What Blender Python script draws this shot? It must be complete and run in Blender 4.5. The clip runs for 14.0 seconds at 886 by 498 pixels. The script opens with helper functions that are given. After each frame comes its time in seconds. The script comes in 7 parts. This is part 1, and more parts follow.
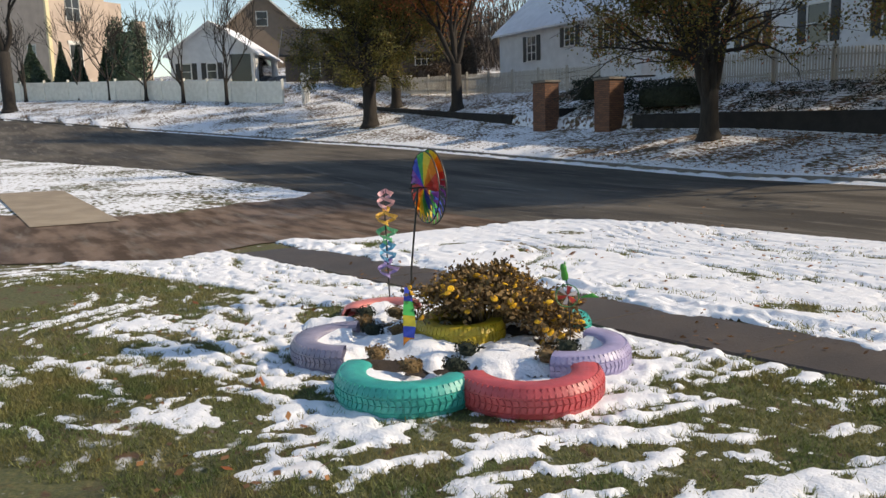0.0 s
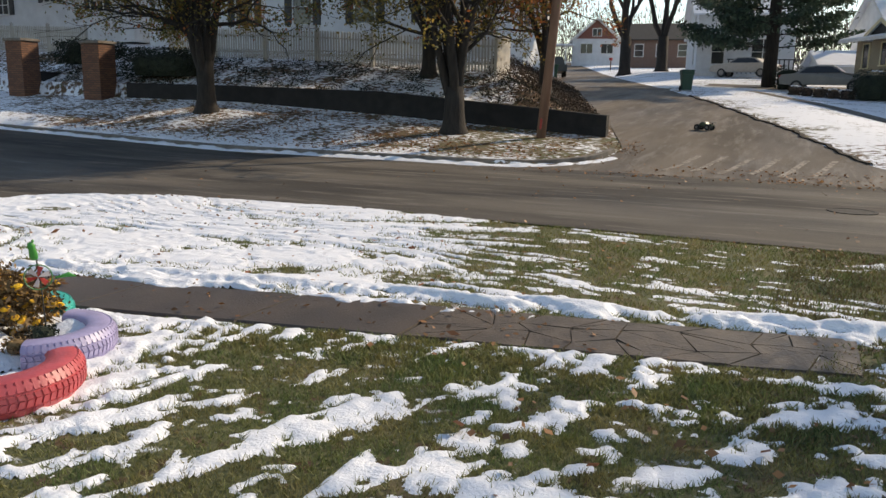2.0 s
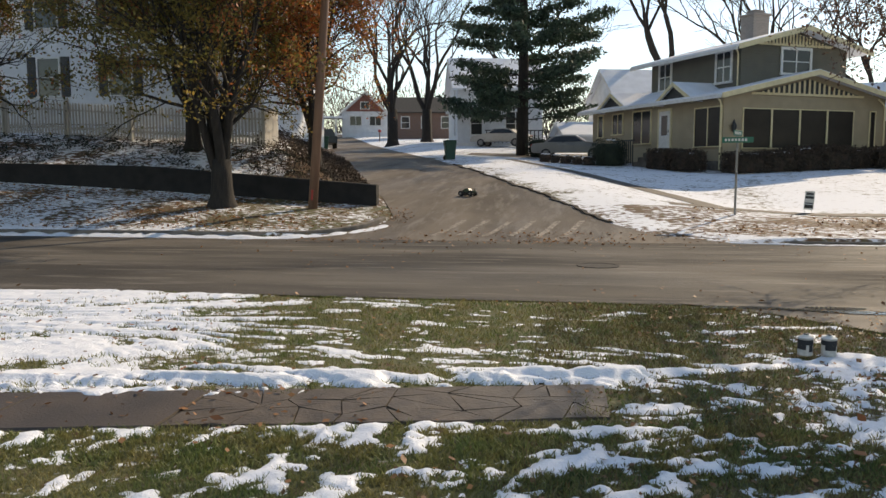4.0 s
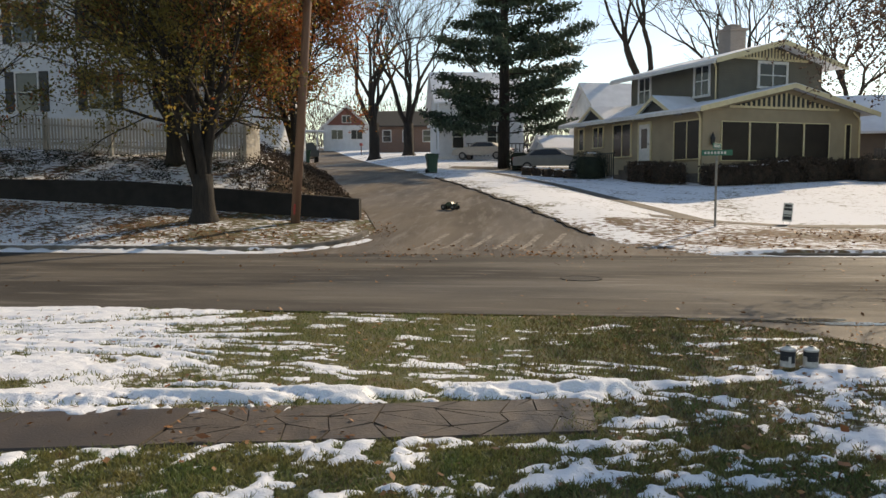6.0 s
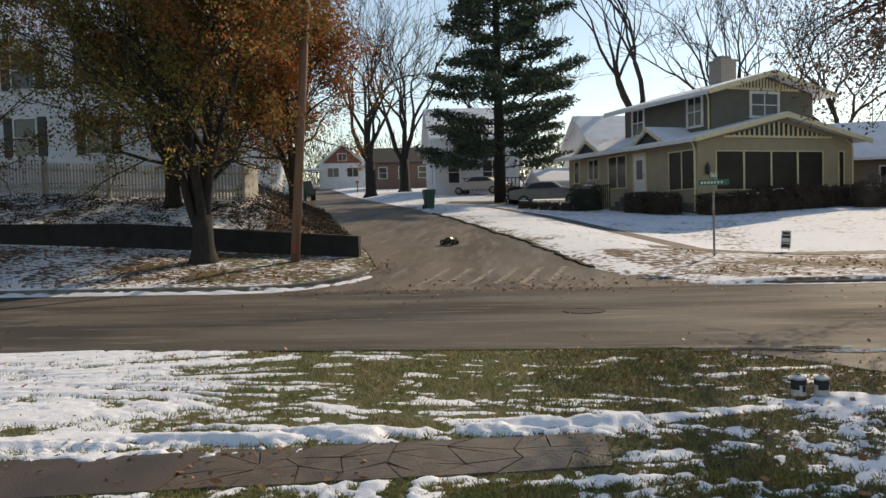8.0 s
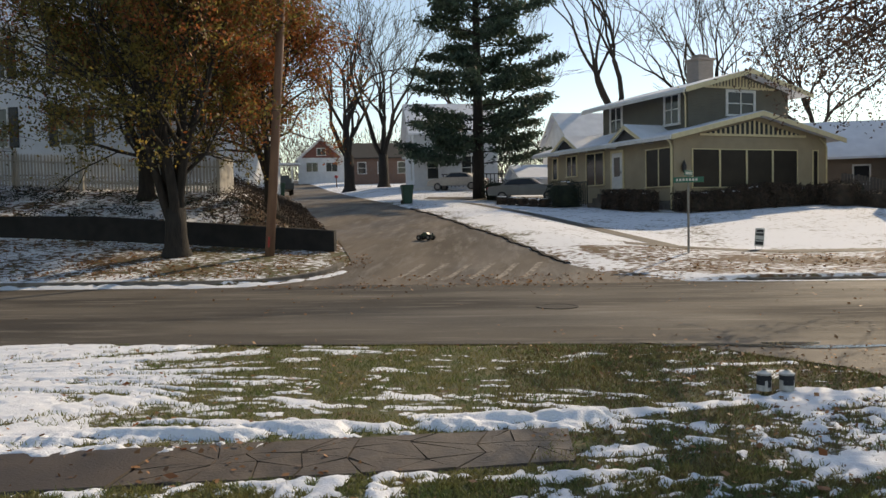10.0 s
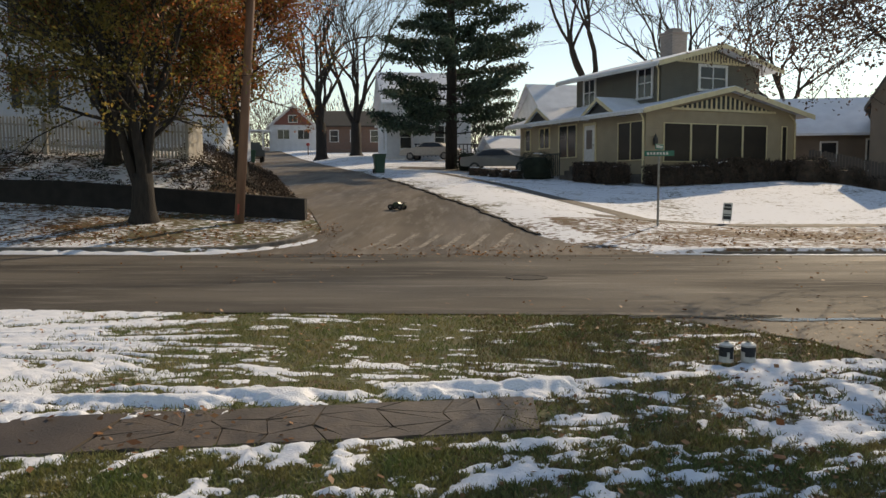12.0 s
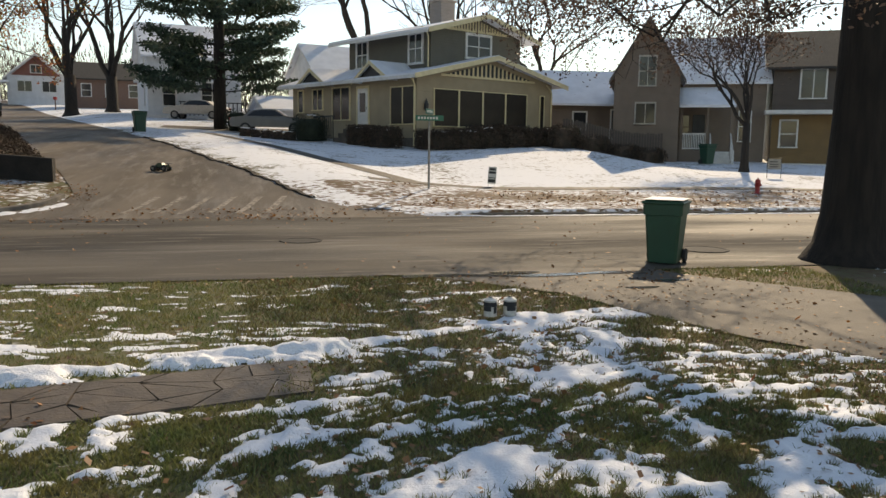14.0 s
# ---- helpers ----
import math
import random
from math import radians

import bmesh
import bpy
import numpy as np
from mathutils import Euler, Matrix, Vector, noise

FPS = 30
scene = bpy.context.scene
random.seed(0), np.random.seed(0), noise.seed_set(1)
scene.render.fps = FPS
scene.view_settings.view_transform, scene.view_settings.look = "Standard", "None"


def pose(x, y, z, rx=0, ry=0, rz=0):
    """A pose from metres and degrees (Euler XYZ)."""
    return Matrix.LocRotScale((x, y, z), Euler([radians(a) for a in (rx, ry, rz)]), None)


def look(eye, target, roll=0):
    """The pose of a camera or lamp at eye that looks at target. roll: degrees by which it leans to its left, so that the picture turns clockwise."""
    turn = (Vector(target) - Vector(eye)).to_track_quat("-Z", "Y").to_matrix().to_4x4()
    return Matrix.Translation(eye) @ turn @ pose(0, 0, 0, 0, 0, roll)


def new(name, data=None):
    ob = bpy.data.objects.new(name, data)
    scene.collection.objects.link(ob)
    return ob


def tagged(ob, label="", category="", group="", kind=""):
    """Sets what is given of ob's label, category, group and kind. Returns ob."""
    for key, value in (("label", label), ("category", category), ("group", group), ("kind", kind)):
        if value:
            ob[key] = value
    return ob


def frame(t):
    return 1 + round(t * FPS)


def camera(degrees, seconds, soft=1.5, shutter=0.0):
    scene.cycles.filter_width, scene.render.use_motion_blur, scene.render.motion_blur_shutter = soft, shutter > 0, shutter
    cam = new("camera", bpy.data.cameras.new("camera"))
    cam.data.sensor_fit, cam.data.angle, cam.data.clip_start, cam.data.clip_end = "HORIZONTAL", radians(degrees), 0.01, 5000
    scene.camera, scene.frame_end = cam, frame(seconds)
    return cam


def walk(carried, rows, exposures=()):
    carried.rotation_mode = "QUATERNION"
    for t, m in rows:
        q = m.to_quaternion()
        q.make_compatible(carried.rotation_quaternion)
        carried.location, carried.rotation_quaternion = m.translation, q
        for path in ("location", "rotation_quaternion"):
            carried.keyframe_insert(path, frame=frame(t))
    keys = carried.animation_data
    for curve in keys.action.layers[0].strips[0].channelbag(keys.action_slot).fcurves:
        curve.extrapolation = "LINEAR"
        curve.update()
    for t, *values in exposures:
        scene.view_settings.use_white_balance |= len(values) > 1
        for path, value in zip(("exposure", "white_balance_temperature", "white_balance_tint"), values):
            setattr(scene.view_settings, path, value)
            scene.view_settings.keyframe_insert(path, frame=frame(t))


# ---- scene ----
cam = camera(59.07, 14.0)
PATH = [
    (0.0, pose(0.017, -0.004, 1.658, 81.14, 1.77, 59.67)),
    (0.5, pose(0.038, 0.028, 1.648, 81.33, 1.35, 51.54)),
    (1.0, pose(0.060, 0.060, 1.638, 78.48, 0.32, 47.94)),
    (1.5, pose(0.081, 0.093, 1.628, 79.12, -0.51, 34.83)),
    (2.0, pose(0.122, 0.129, 1.629, 78.96, -1.04, 24.88)),
    (2.5, pose(0.163, 0.164, 1.629, 80.54, -1.22, 13.98)),
    (3.0, pose(0.203, 0.200, 1.630, 82.16, -0.72, 10.13)),
    (5.3, pose(0.235, 0.195, 1.644, 84.99, 0.24, 7.97)),
    (5.5, pose(0.231, 0.193, 1.646, 85.01, 0.22, 7.73)),
    (6.0, pose(0.202, 0.183, 1.651, 85.12, 0.33, 7.27)),
    (6.5, pose(0.174, 0.173, 1.656, 85.66, 0.66, 7.28)),
    (7.0, pose(0.146, 0.163, 1.661, 86.89, 0.99, 6.81)),
    (7.5, pose(0.118, 0.153, 1.666, 87.35, 1.62, 6.53)),
    (7.7, pose(0.116, 0.155, 1.666, 87.64, 1.65, 6.99)),
    (9.8, pose(0.212, 0.231, 1.639, 87.70, 1.09, 5.99)),
    (10.0, pose(0.221, 0.238, 1.637, 87.35, 1.19, 5.51)),
    (10.5, pose(0.227, 0.242, 1.634, 86.64, 1.07, 4.05)),
    (11.0, pose(0.233, 0.246, 1.632, 86.20, 0.87, 3.81)),
    (11.5, pose(0.239, 0.250, 1.630, 85.73, 0.58, 3.74)),
    (12.0, pose(0.245, 0.254, 1.628, 85.15, 0.27, 3.51)),
    (12.5, pose(0.250, 0.258, 1.625, 84.94, 0.61, 1.19)),
    (13.0, pose(0.256, 0.262, 1.623, 83.95, 0.87, -2.32)),
    (13.5, pose(0.262, 0.266, 1.621, 83.01, 0.56, -7.44)),
    (14.0, pose(0.268, 0.270, 1.619, 82.50, -0.67, -12.81)),
]
walk(cam, PATH, ((0.0, 0.26, 7700, 11), (2.5, 0.28, 7800, 11), (6.0, 0.15, 8400, 11), (7.0, 0.02, 8200, 11), (10.0, 0.0, 8150, 11), (10.5, -0.10, 8400, 11), (12.3, -0.08, 8500, 11), (13.0, 0.10, 8600, 11), (14.0, 0.17, 8700, 11)))
WORLD = bpy.data.worlds.new("sky")
scene.world = WORLD
WORLD.use_nodes = True
SUN_YAW, SUN_EL = -32.0, 31.0
wn = WORLD.node_tree.nodes
sky = wn.new("ShaderNodeTexSky")
sky.sky_type, sky.sun_disc = "NISHITA", False
sky.sun_elevation, sky.sun_rotation = radians(SUN_EL), radians(-SUN_YAW)
sky.air_density, sky.dust_density, sky.ozone_density = 1.0, 0.12, 1.6
wn["Background"].inputs["Strength"].default_value = 0.15
WORLD.node_tree.links.new(sky.outputs["Color"], wn["Background"].inputs["Color"])
sun_dir = Vector((-math.sin(radians(SUN_YAW)) * math.cos(radians(SUN_EL)), math.cos(radians(SUN_YAW)) * math.cos(radians(SUN_EL)), math.sin(radians(SUN_EL))))
sun_data = bpy.data.lights.new("sun", "SUN")
sun_data.energy, sun_data.angle, sun_data.color = 3.7, radians(0.6), (1.0, 0.90, 0.76)
sun = new("sun", sun_data)
sun.matrix_world = look(sun_dir * 100, (0, 0, 0))
RNG = np.random.default_rng(7)


# ---- materials ----
def mat(name, a, b=None, scale=6.0, rough=0.8, bump=0.0, metal=0.0, stretch=(1, 1, 1), fine=None, lo=0.35, hi=0.65, island=0.0, spec=0.5, trans=0.0, emit=0.0):
    m = bpy.data.materials.new(name)
    m.use_nodes = True
    n, l = m.node_tree.nodes, m.node_tree.links
    p = n["Principled BSDF"]
    p.inputs["Roughness"].default_value, p.inputs["Metallic"].default_value = rough, metal
    p.inputs["Specular IOR Level"].default_value = spec
    b = b or tuple(c * 0.75 for c in a)
    tc, mp = n.new("ShaderNodeTexCoord"), n.new("ShaderNodeMapping")
    mp.inputs["Scale"].default_value = stretch
    l.new(tc.outputs["Object"], mp.inputs["Vector"])
    nz = n.new("ShaderNodeTexNoise")
    nz.inputs["Scale"].default_value, nz.inputs["Detail"].default_value = scale, 6
    l.new(mp.outputs["Vector"], nz.inputs["Vector"])
    ramp = n.new("ShaderNodeMapRange")
    ramp.inputs["From Min"].default_value, ramp.inputs["From Max"].default_value = lo, hi
    l.new(nz.outputs["Fac"], ramp.inputs["Value"])
    mix = n.new("ShaderNodeMix")
    mix.data_type = "RGBA"
    mix.inputs["A"].default_value, mix.inputs["B"].default_value = (*a, 1), (*b, 1)
    l.new(ramp.outputs["Result"], mix.inputs["Factor"])
    col = mix.outputs["Result"]
    if island:
        geo, hsv, mr = n.new("ShaderNodeNewGeometry"), n.new("ShaderNodeHueSaturation"), n.new("ShaderNodeMapRange")
        mr.inputs["To Min"].default_value, mr.inputs["To Max"].default_value = 1 - island, 1 + island
        l.new(geo.outputs["Random Per Island"], mr.inputs["Value"])
        l.new(mr.outputs["Result"], hsv.inputs["Value"])
        l.new(col, hsv.inputs["Color"])
        col = hsv.outputs["Color"]
    l.new(col, p.inputs["Base Color"])
    if bump:
        bn, n2 = n.new("ShaderNodeBump"), n.new("ShaderNodeTexNoise")
        n2.inputs["Scale"].default_value, n2.inputs["Detail"].default_value = fine or scale * 5, 5
        l.new(mp.outputs["Vector"], n2.inputs["Vector"])
        l.new(n2.outputs["Fac"], bn.inputs["Height"])
        bn.inputs["Strength"].default_value, bn.inputs["Distance"].default_value = bump, 0.02
        l.new(bn.outputs["Normal"], p.inputs["Normal"])
    if trans:
        p.inputs["Transmission Weight"].default_value = trans
    if emit:
        p.inputs["Emission Strength"].default_value = emit
    return m


def leafmat(name, a, b, scale=0.8, island=0.5, through_=0.45):
    """A thin leaf: light also passes through it."""
    m = mat(name, a, b, scale=scale, rough=0.6, island=island)
    n, l = m.node_tree.nodes, m.node_tree.links
    p, tr, mx = n["Principled BSDF"], n.new("ShaderNodeBsdfTranslucent"), n.new("ShaderNodeMixShader")
    l.new(p.inputs["Base Color"].links[0].from_socket, tr.inputs["Color"])
    mx.inputs["Fac"].default_value = through_
    l.new(p.outputs["BSDF"], mx.inputs[1]), l.new(tr.outputs["BSDF"], mx.inputs[2])
    l.new(mx.outputs["Shader"], n["Material Output"].inputs["Surface"])
    return m


def siding(name, a, pitch=0.11, b=None, rough=0.6):
    """Painted lap boards: a sawtooth relief that runs up the wall."""
    m = mat(name, a, b or tuple(c * 0.86 for c in a), scale=1.5, rough=rough)
    n, l = m.node_tree.nodes, m.node_tree.links
    tc, sep, mth, fr, bn = n.new("ShaderNodeTexCoord"), n.new("ShaderNodeSeparateXYZ"), n.new("ShaderNodeMath"), n.new("ShaderNodeMath"), n.new("ShaderNodeBump")
    l.new(tc.outputs["Object"], sep.inputs["Vector"])
    mth.operation, fr.operation = "MULTIPLY", "FRACT"
    mth.inputs[1].default_value = 1 / pitch
    l.new(sep.outputs["Z"], mth.inputs[0])
    l.new(mth.outputs[0], fr.inputs[0])
    l.new(fr.outputs[0], bn.inputs["Height"])
    bn.inputs["Strength"].default_value, bn.inputs["Distance"].default_value, bn.invert = 0.8, 0.03, True
    l.new(bn.outputs["Normal"], n["Principled BSDF"].inputs["Normal"])
    return m


def brickwork(name, a, b, mortar, w=0.21, h=0.075):
    m = mat(name, a, b, rough=0.9)
    n, l = m.node_tree.nodes, m.node_tree.links
    tc, sep, add, com = n.new("ShaderNodeTexCoord"), n.new("ShaderNodeSeparateXYZ"), n.new("ShaderNodeMath"), n.new("ShaderNodeCombineXYZ")
    br = n.new("ShaderNodeTexBrick")
    l.new(tc.outputs["Object"], sep.inputs["Vector"])
    l.new(sep.outputs["X"], add.inputs[0]), l.new(sep.outputs["Y"], add.inputs[1])
    l.new(add.outputs[0], com.inputs["X"]), l.new(sep.outputs["Z"], com.inputs["Y"])
    l.new(com.outputs["Vector"], br.inputs["Vector"])
    for key, v in (("Color1", (*a, 1)), ("Color2", (*b, 1)), ("Mortar", (*mortar, 1)), ("Scale", 1.0), ("Mortar Size", 0.008), ("Brick Width", w), ("Row Height", h)):
        br.inputs[key].default_value = v
    p, bn = n["Principled BSDF"], n.new("ShaderNodeBump")
    l.new(br.outputs["Color"], p.inputs["Base Color"])
    l.new(br.outputs["Fac"], bn.inputs["Height"])
    bn.invert, bn.inputs["Strength"].default_value = True, 0.6
    l.new(bn.outputs["Normal"], p.inputs["Normal"])
    return m


def ground_mat():
    """Lawn soil with grass, fallen leaves and thin snow, spread by the sheet's own coverage layers."""
    m = bpy.data.materials.new("lawn")
    m.use_nodes = True
    n, l = m.node_tree.nodes, m.node_tree.links
    p = n["Principled BSDF"]
    p.inputs["Roughness"].default_value = 0.9
    tc = n.new("ShaderNodeTexCoord")

    def noise_(scale, detail=6, stretch=(1, 1, 1)):
        mp, z = n.new("ShaderNodeMapping"), n.new("ShaderNodeTexNoise")
        mp.inputs["Scale"].default_value = stretch
        z.inputs["Scale"].default_value, z.inputs["Detail"].default_value = scale, detail
        l.new(tc.outputs["Object"], mp.inputs["Vector"]), l.new(mp.outputs["Vector"], z.inputs["Vector"])
        return z.outputs["Fac"]

    def mixed(fac, a, b):
        x = n.new("ShaderNodeMix")
        x.data_type = "RGBA"
        l.new(fac, x.inputs["Factor"])
        for key, v in (("A", a), ("B", b)):
            if isinstance(v, tuple):
                x.inputs[key].default_value = (*v, 1)
            else:
                l.new(v, x.inputs[key])
        return x.outputs["Result"]

    def cut(value, level, soft):
        """1 where value + level passes 1."""
        add, mr = n.new("ShaderNodeMath"), n.new("ShaderNodeMapRange")
        l.new(value, add.inputs[0]), l.new(level, add.inputs[1])
        mr.inputs["From Min"].default_value, mr.inputs["From Max"].default_value = 1 - soft, 1 + soft
        l.new(add.outputs[0], mr.inputs["Value"])
        return mr.outputs["Result"]

    def spread(f):
        mr = n.new("ShaderNodeMapRange")
        mr.inputs["From Min"].default_value, mr.inputs["From Max"].default_value = 0.3, 0.7
        l.new(f, mr.inputs["Value"])
        return mr.outputs["Result"]

    def layer(name):
        at = n.new("ShaderNodeAttribute")
        at.attribute_name = name
        return at.outputs["Fac"]

    grass = mixed(spread(noise_(40)), (0.052, 0.066, 0.024), (0.13, 0.12, 0.046))
    grass = mixed(cut(spread(noise_(1.3)), layer("dry"), 0.25), grass, (0.13, 0.095, 0.045))
    leaf = mixed(spread(noise_(14)), (0.17, 0.085, 0.035), (0.07, 0.04, 0.025))
    base = mixed(cut(spread(noise_(7)), layer("leaf"), 0.12), grass, leaf)
    wide, fine_, two = noise_(0.55, 3), noise_(5.0, 7, (1, 1.5, 1)), n.new("ShaderNodeMix")
    two.inputs["Factor"].default_value = 0.62
    l.new(wide, two.inputs["A"]), l.new(fine_, two.inputs["B"])
    tight = n.new("ShaderNodeMapRange")
    tight.inputs["From Min"].default_value, tight.inputs["From Max"].default_value = 0.36, 0.64
    l.new(two.outputs["Result"], tight.inputs["Value"])
    base = mixed(cut(tight.outputs["Result"], layer("snow"), 0.13), base, (0.82, 0.84, 0.88))
    l.new(base, p.inputs["Base Color"])
    bn = n.new("ShaderNodeBump")
    bn.inputs["Strength"].default_value, bn.inputs["Distance"].default_value = 0.6, 0.04
    l.new(noise_(18), bn.inputs["Height"]), l.new(bn.outputs["Normal"], p.inputs["Normal"])
    return m


def road_mat(name, dark, light, wet=0.45, scale=0.5, turn=False):
    m = mat(name, dark, light, scale=scale, rough=0.75, bump=0.35, fine=70, stretch=(1.2, 0.35, 1) if turn else (0.35, 1.2, 1), lo=0.4, hi=0.62)
    n, l = m.node_tree.nodes, m.node_tree.links
    p = n["Principled BSDF"]
    tc, mp, z, mr = n.new("ShaderNodeTexCoord"), n.new("ShaderNodeMapping"), n.new("ShaderNodeTexNoise"), n.new("ShaderNodeMapRange")
    mp.inputs["Scale"].default_value = (0.45, 0.12, 1) if turn else (0.12, 0.45, 1)
    z.inputs["Scale"].default_value, z.inputs["Detail"].default_value = 1.0, 4
    l.new(tc.outputs["Object"], mp.inputs["Vector"]), l.new(mp.outputs["Vector"], z.inputs["Vector"])
    mr.inputs["From Min"].default_value, mr.inputs["From Max"].default_value = 0.42, 0.6
    mr.inputs["To Min"].default_value, mr.inputs["To Max"].default_value = wet, 0.9
    l.new(z.outputs["Fac"], mr.inputs["Value"]), l.new(mr.outputs["Result"], p.inputs["Roughness"])
    p.inputs["Specular IOR Level"].default_value = 0.10
    # pale salt and grit streaks drawn out along the way
    mp2, z2, r2, mx = n.new("ShaderNodeMapping"), n.new("ShaderNodeTexNoise"), n.new("ShaderNodeMapRange"), n.new("ShaderNodeMix")
    mp2.inputs["Scale"].default_value = (2.6, 0.45, 1) if turn else (0.35, 2.6, 1)
    mp2.inputs["Rotation"].default_value = (0, 0, radians(-12) if turn else 0)
    z2.inputs["Scale"].default_value, z2.inputs["Detail"].default_value, z2.inputs["Roughness"].default_value = 1.3, 9, 0.68
    r2.inputs["From Min"].default_value, r2.inputs["From Max"].default_value, r2.inputs["To Max"].default_value = (0.50, 0.66, 0.75) if turn else (0.53, 0.69, 0.65)
    l.new(tc.outputs["Object"], mp2.inputs["Vector"]), l.new(mp2.outputs["Vector"], z2.inputs["Vector"]), l.new(z2.outputs["Fac"], r2.inputs["Value"])
    mx.data_type = "RGBA"
    mx.inputs["B"].default_value = (0.25, 0.225, 0.195, 1)
    l.new(r2.outputs["Result"], mx.inputs["Factor"]), l.new(p.inputs["Base Color"].links[0].from_socket, mx.inputs["A"]), l.new(mx.outputs["Result"], p.inputs["Base Color"])
    return m


M_GROUND = ground_mat()
M_SNOW = mat("snow", (0.86, 0.88, 0.92), (0.80, 0.82, 0.87), scale=9, rough=0.65, bump=0.5, fine=55)
M_GRASS = leafmat("grass_blades", (0.12, 0.165, 0.05), (0.23, 0.20, 0.075), scale=2.5, island=0.45, through_=0.35)
M_LEAF_DRY = leafmat("dry_leaves", (0.34, 0.16, 0.06), (0.17, 0.085, 0.04), scale=2, through_=0.2)
M_ROAD = road_mat("asphalt", (0.066, 0.060, 0.054), (0.135, 0.120, 0.102), wet=0.66)
M_SIDE = road_mat("worn_asphalt", (0.115, 0.097, 0.080), (0.20, 0.168, 0.136), wet=0.6, turn=True)
M_DIRT = road_mat("dirt_drive", (0.085, 0.058, 0.042), (0.21, 0.15, 0.115), wet=0.6, scale=2.4)
M_CONC = mat("concrete", (0.125, 0.105, 0.085), (0.075, 0.064, 0.053), scale=1.4, rough=0.8, bump=0.3, fine=60)
M_WALK = mat("wet_concrete", (0.088, 0.068, 0.054), (0.058, 0.047, 0.040), scale=2.0, rough=0.55, bump=0.3, fine=50)
M_KERB = mat("kerb_concrete", (0.20, 0.175, 0.15), (0.11, 0.095, 0.08), scale=4, rough=0.85, bump=0.4)
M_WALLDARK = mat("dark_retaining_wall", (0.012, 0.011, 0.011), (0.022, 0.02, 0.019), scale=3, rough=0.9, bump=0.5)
M_BRICK = brickwork("pillar_brick", (0.20, 0.092, 0.05), (0.12, 0.055, 0.036), (0.05, 0.04, 0.035), w=0.23, h=0.085)
M_WHITE = mat("white_paint", (0.74, 0.73, 0.70), (0.62, 0.61, 0.58), scale=5, rough=0.6)
# Weathered white, lowered further: shade on the backlit pickets is in the colour.
M_FENCE = mat("weathered_white_fence_shaded", (0.50, 0.465, 0.41), (0.36, 0.335, 0.295), scale=6, rough=0.7, stretch=(1, 1, 0.2))
M_SIDE_WHITE = siding("white_siding", (0.72, 0.73, 0.74), 0.12)
M_SIDE_TAN = siding("tan_siding", (0.37, 0.295, 0.19), 0.13)
M_SIDE_OLIVE = siding("olive_siding", (0.125, 0.115, 0.085), 0.13)
M_SIDE_BROWN = siding("brown_siding", (0.21, 0.155, 0.115), 0.12)
M_DARKWOOD = siding("dark_brown_shingle", (0.10, 0.075, 0.06), 0.15)
# Ochre siding darkened in colour for the oak's shade over this house.
M_SIDE_OCHRE = siding("shaded_ochre_siding", (0.23, 0.135, 0.05), 0.12)
M_SIDE_PINK = mat("pinkish_stucco", (0.50, 0.40, 0.335), (0.42, 0.335, 0.28), scale=0.8, rough=0.85, bump=0.2)
M_TRIM = mat("cream_trim", (0.72, 0.62, 0.38), (0.62, 0.53, 0.32), scale=4, rough=0.55)
M_BLACK = mat("black_paint", (0.016, 0.018, 0.02), (0.03, 0.032, 0.035), scale=5, rough=0.5)
M_GLASS = mat("dark_window_glass", (0.022, 0.024, 0.027), (0.035, 0.036, 0.038), scale=0.7, rough=0.08)
M_SCREEN = mat("dark_insect_screen", (0.017, 0.014, 0.013), (0.034, 0.027, 0.023), scale=0.9, rough=0.3, spec=0.2)
M_SHINGLE = mat("dark_shingles", (0.06, 0.055, 0.05), (0.035, 0.033, 0.03), scale=12, rough=0.9, bump=0.4)
M_ROOFSNOW = mat("roof_snow", (0.84, 0.86, 0.90), (0.74, 0.76, 0.80), scale=1.2, rough=0.7, bump=0.2)
M_CHIM = brickwork("chimney_brick", (0.33, 0.28, 0.25), (0.26, 0.22, 0.2), (0.36, 0.33, 0.3))
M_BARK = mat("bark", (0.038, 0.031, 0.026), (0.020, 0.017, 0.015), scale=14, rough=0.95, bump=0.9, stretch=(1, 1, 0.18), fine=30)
# Darker copy of the bark: shade on the oak's near side is in it.
M_OAK_SHADED = mat("shaded_oak_bark", (0.028, 0.022, 0.018), (0.014, 0.011, 0.010), scale=9, rough=0.95, bump=1.0, stretch=(1, 1, 0.14), fine=26)
M_LEAF_OLIVE = leafmat("olive_leaves", (0.27, 0.185, 0.045), (0.135, 0.125, 0.034), through_=0.52)
M_LEAF_GREEN = leafmat("green_leaves", (0.10, 0.11, 0.03), (0.16, 0.135, 0.036), through_=0.5)
M_LEAF_ORANGE = leafmat("orange_leaves", (0.36, 0.105, 0.035), (0.20, 0.085, 0.028), island=0.45)
M_LEAF_RUST = leafmat("withered_leaves", (0.15, 0.088, 0.058), (0.09, 0.055, 0.04), scale=2, through_=0.25)
M_NEEDLE = leafmat("pine_needles", (0.032, 0.062, 0.042), (0.055, 0.085, 0.05), scale=1.2, through_=0.25)
M_HEDGE = mat("bare_hedge", (0.085, 0.056, 0.040), (0.045, 0.035, 0.024), scale=3, rough=0.9, island=0.5)
M_SHRUB = mat("dark_evergreen", (0.012, 0.020, 0.011), (0.024, 0.032, 0.017), scale=3, rough=0.85, island=0.5)
M_POLE = mat("utility_pole_wood", (0.26, 0.15, 0.10), (0.16, 0.09, 0.065), scale=5, rough=0.85, bump=0.4, stretch=(1, 1, 0.1))
M_STEEL = mat("galvanised_steel", (0.30, 0.29, 0.27), (0.2, 0.19, 0.18), scale=8, rough=0.5, metal=0.6)
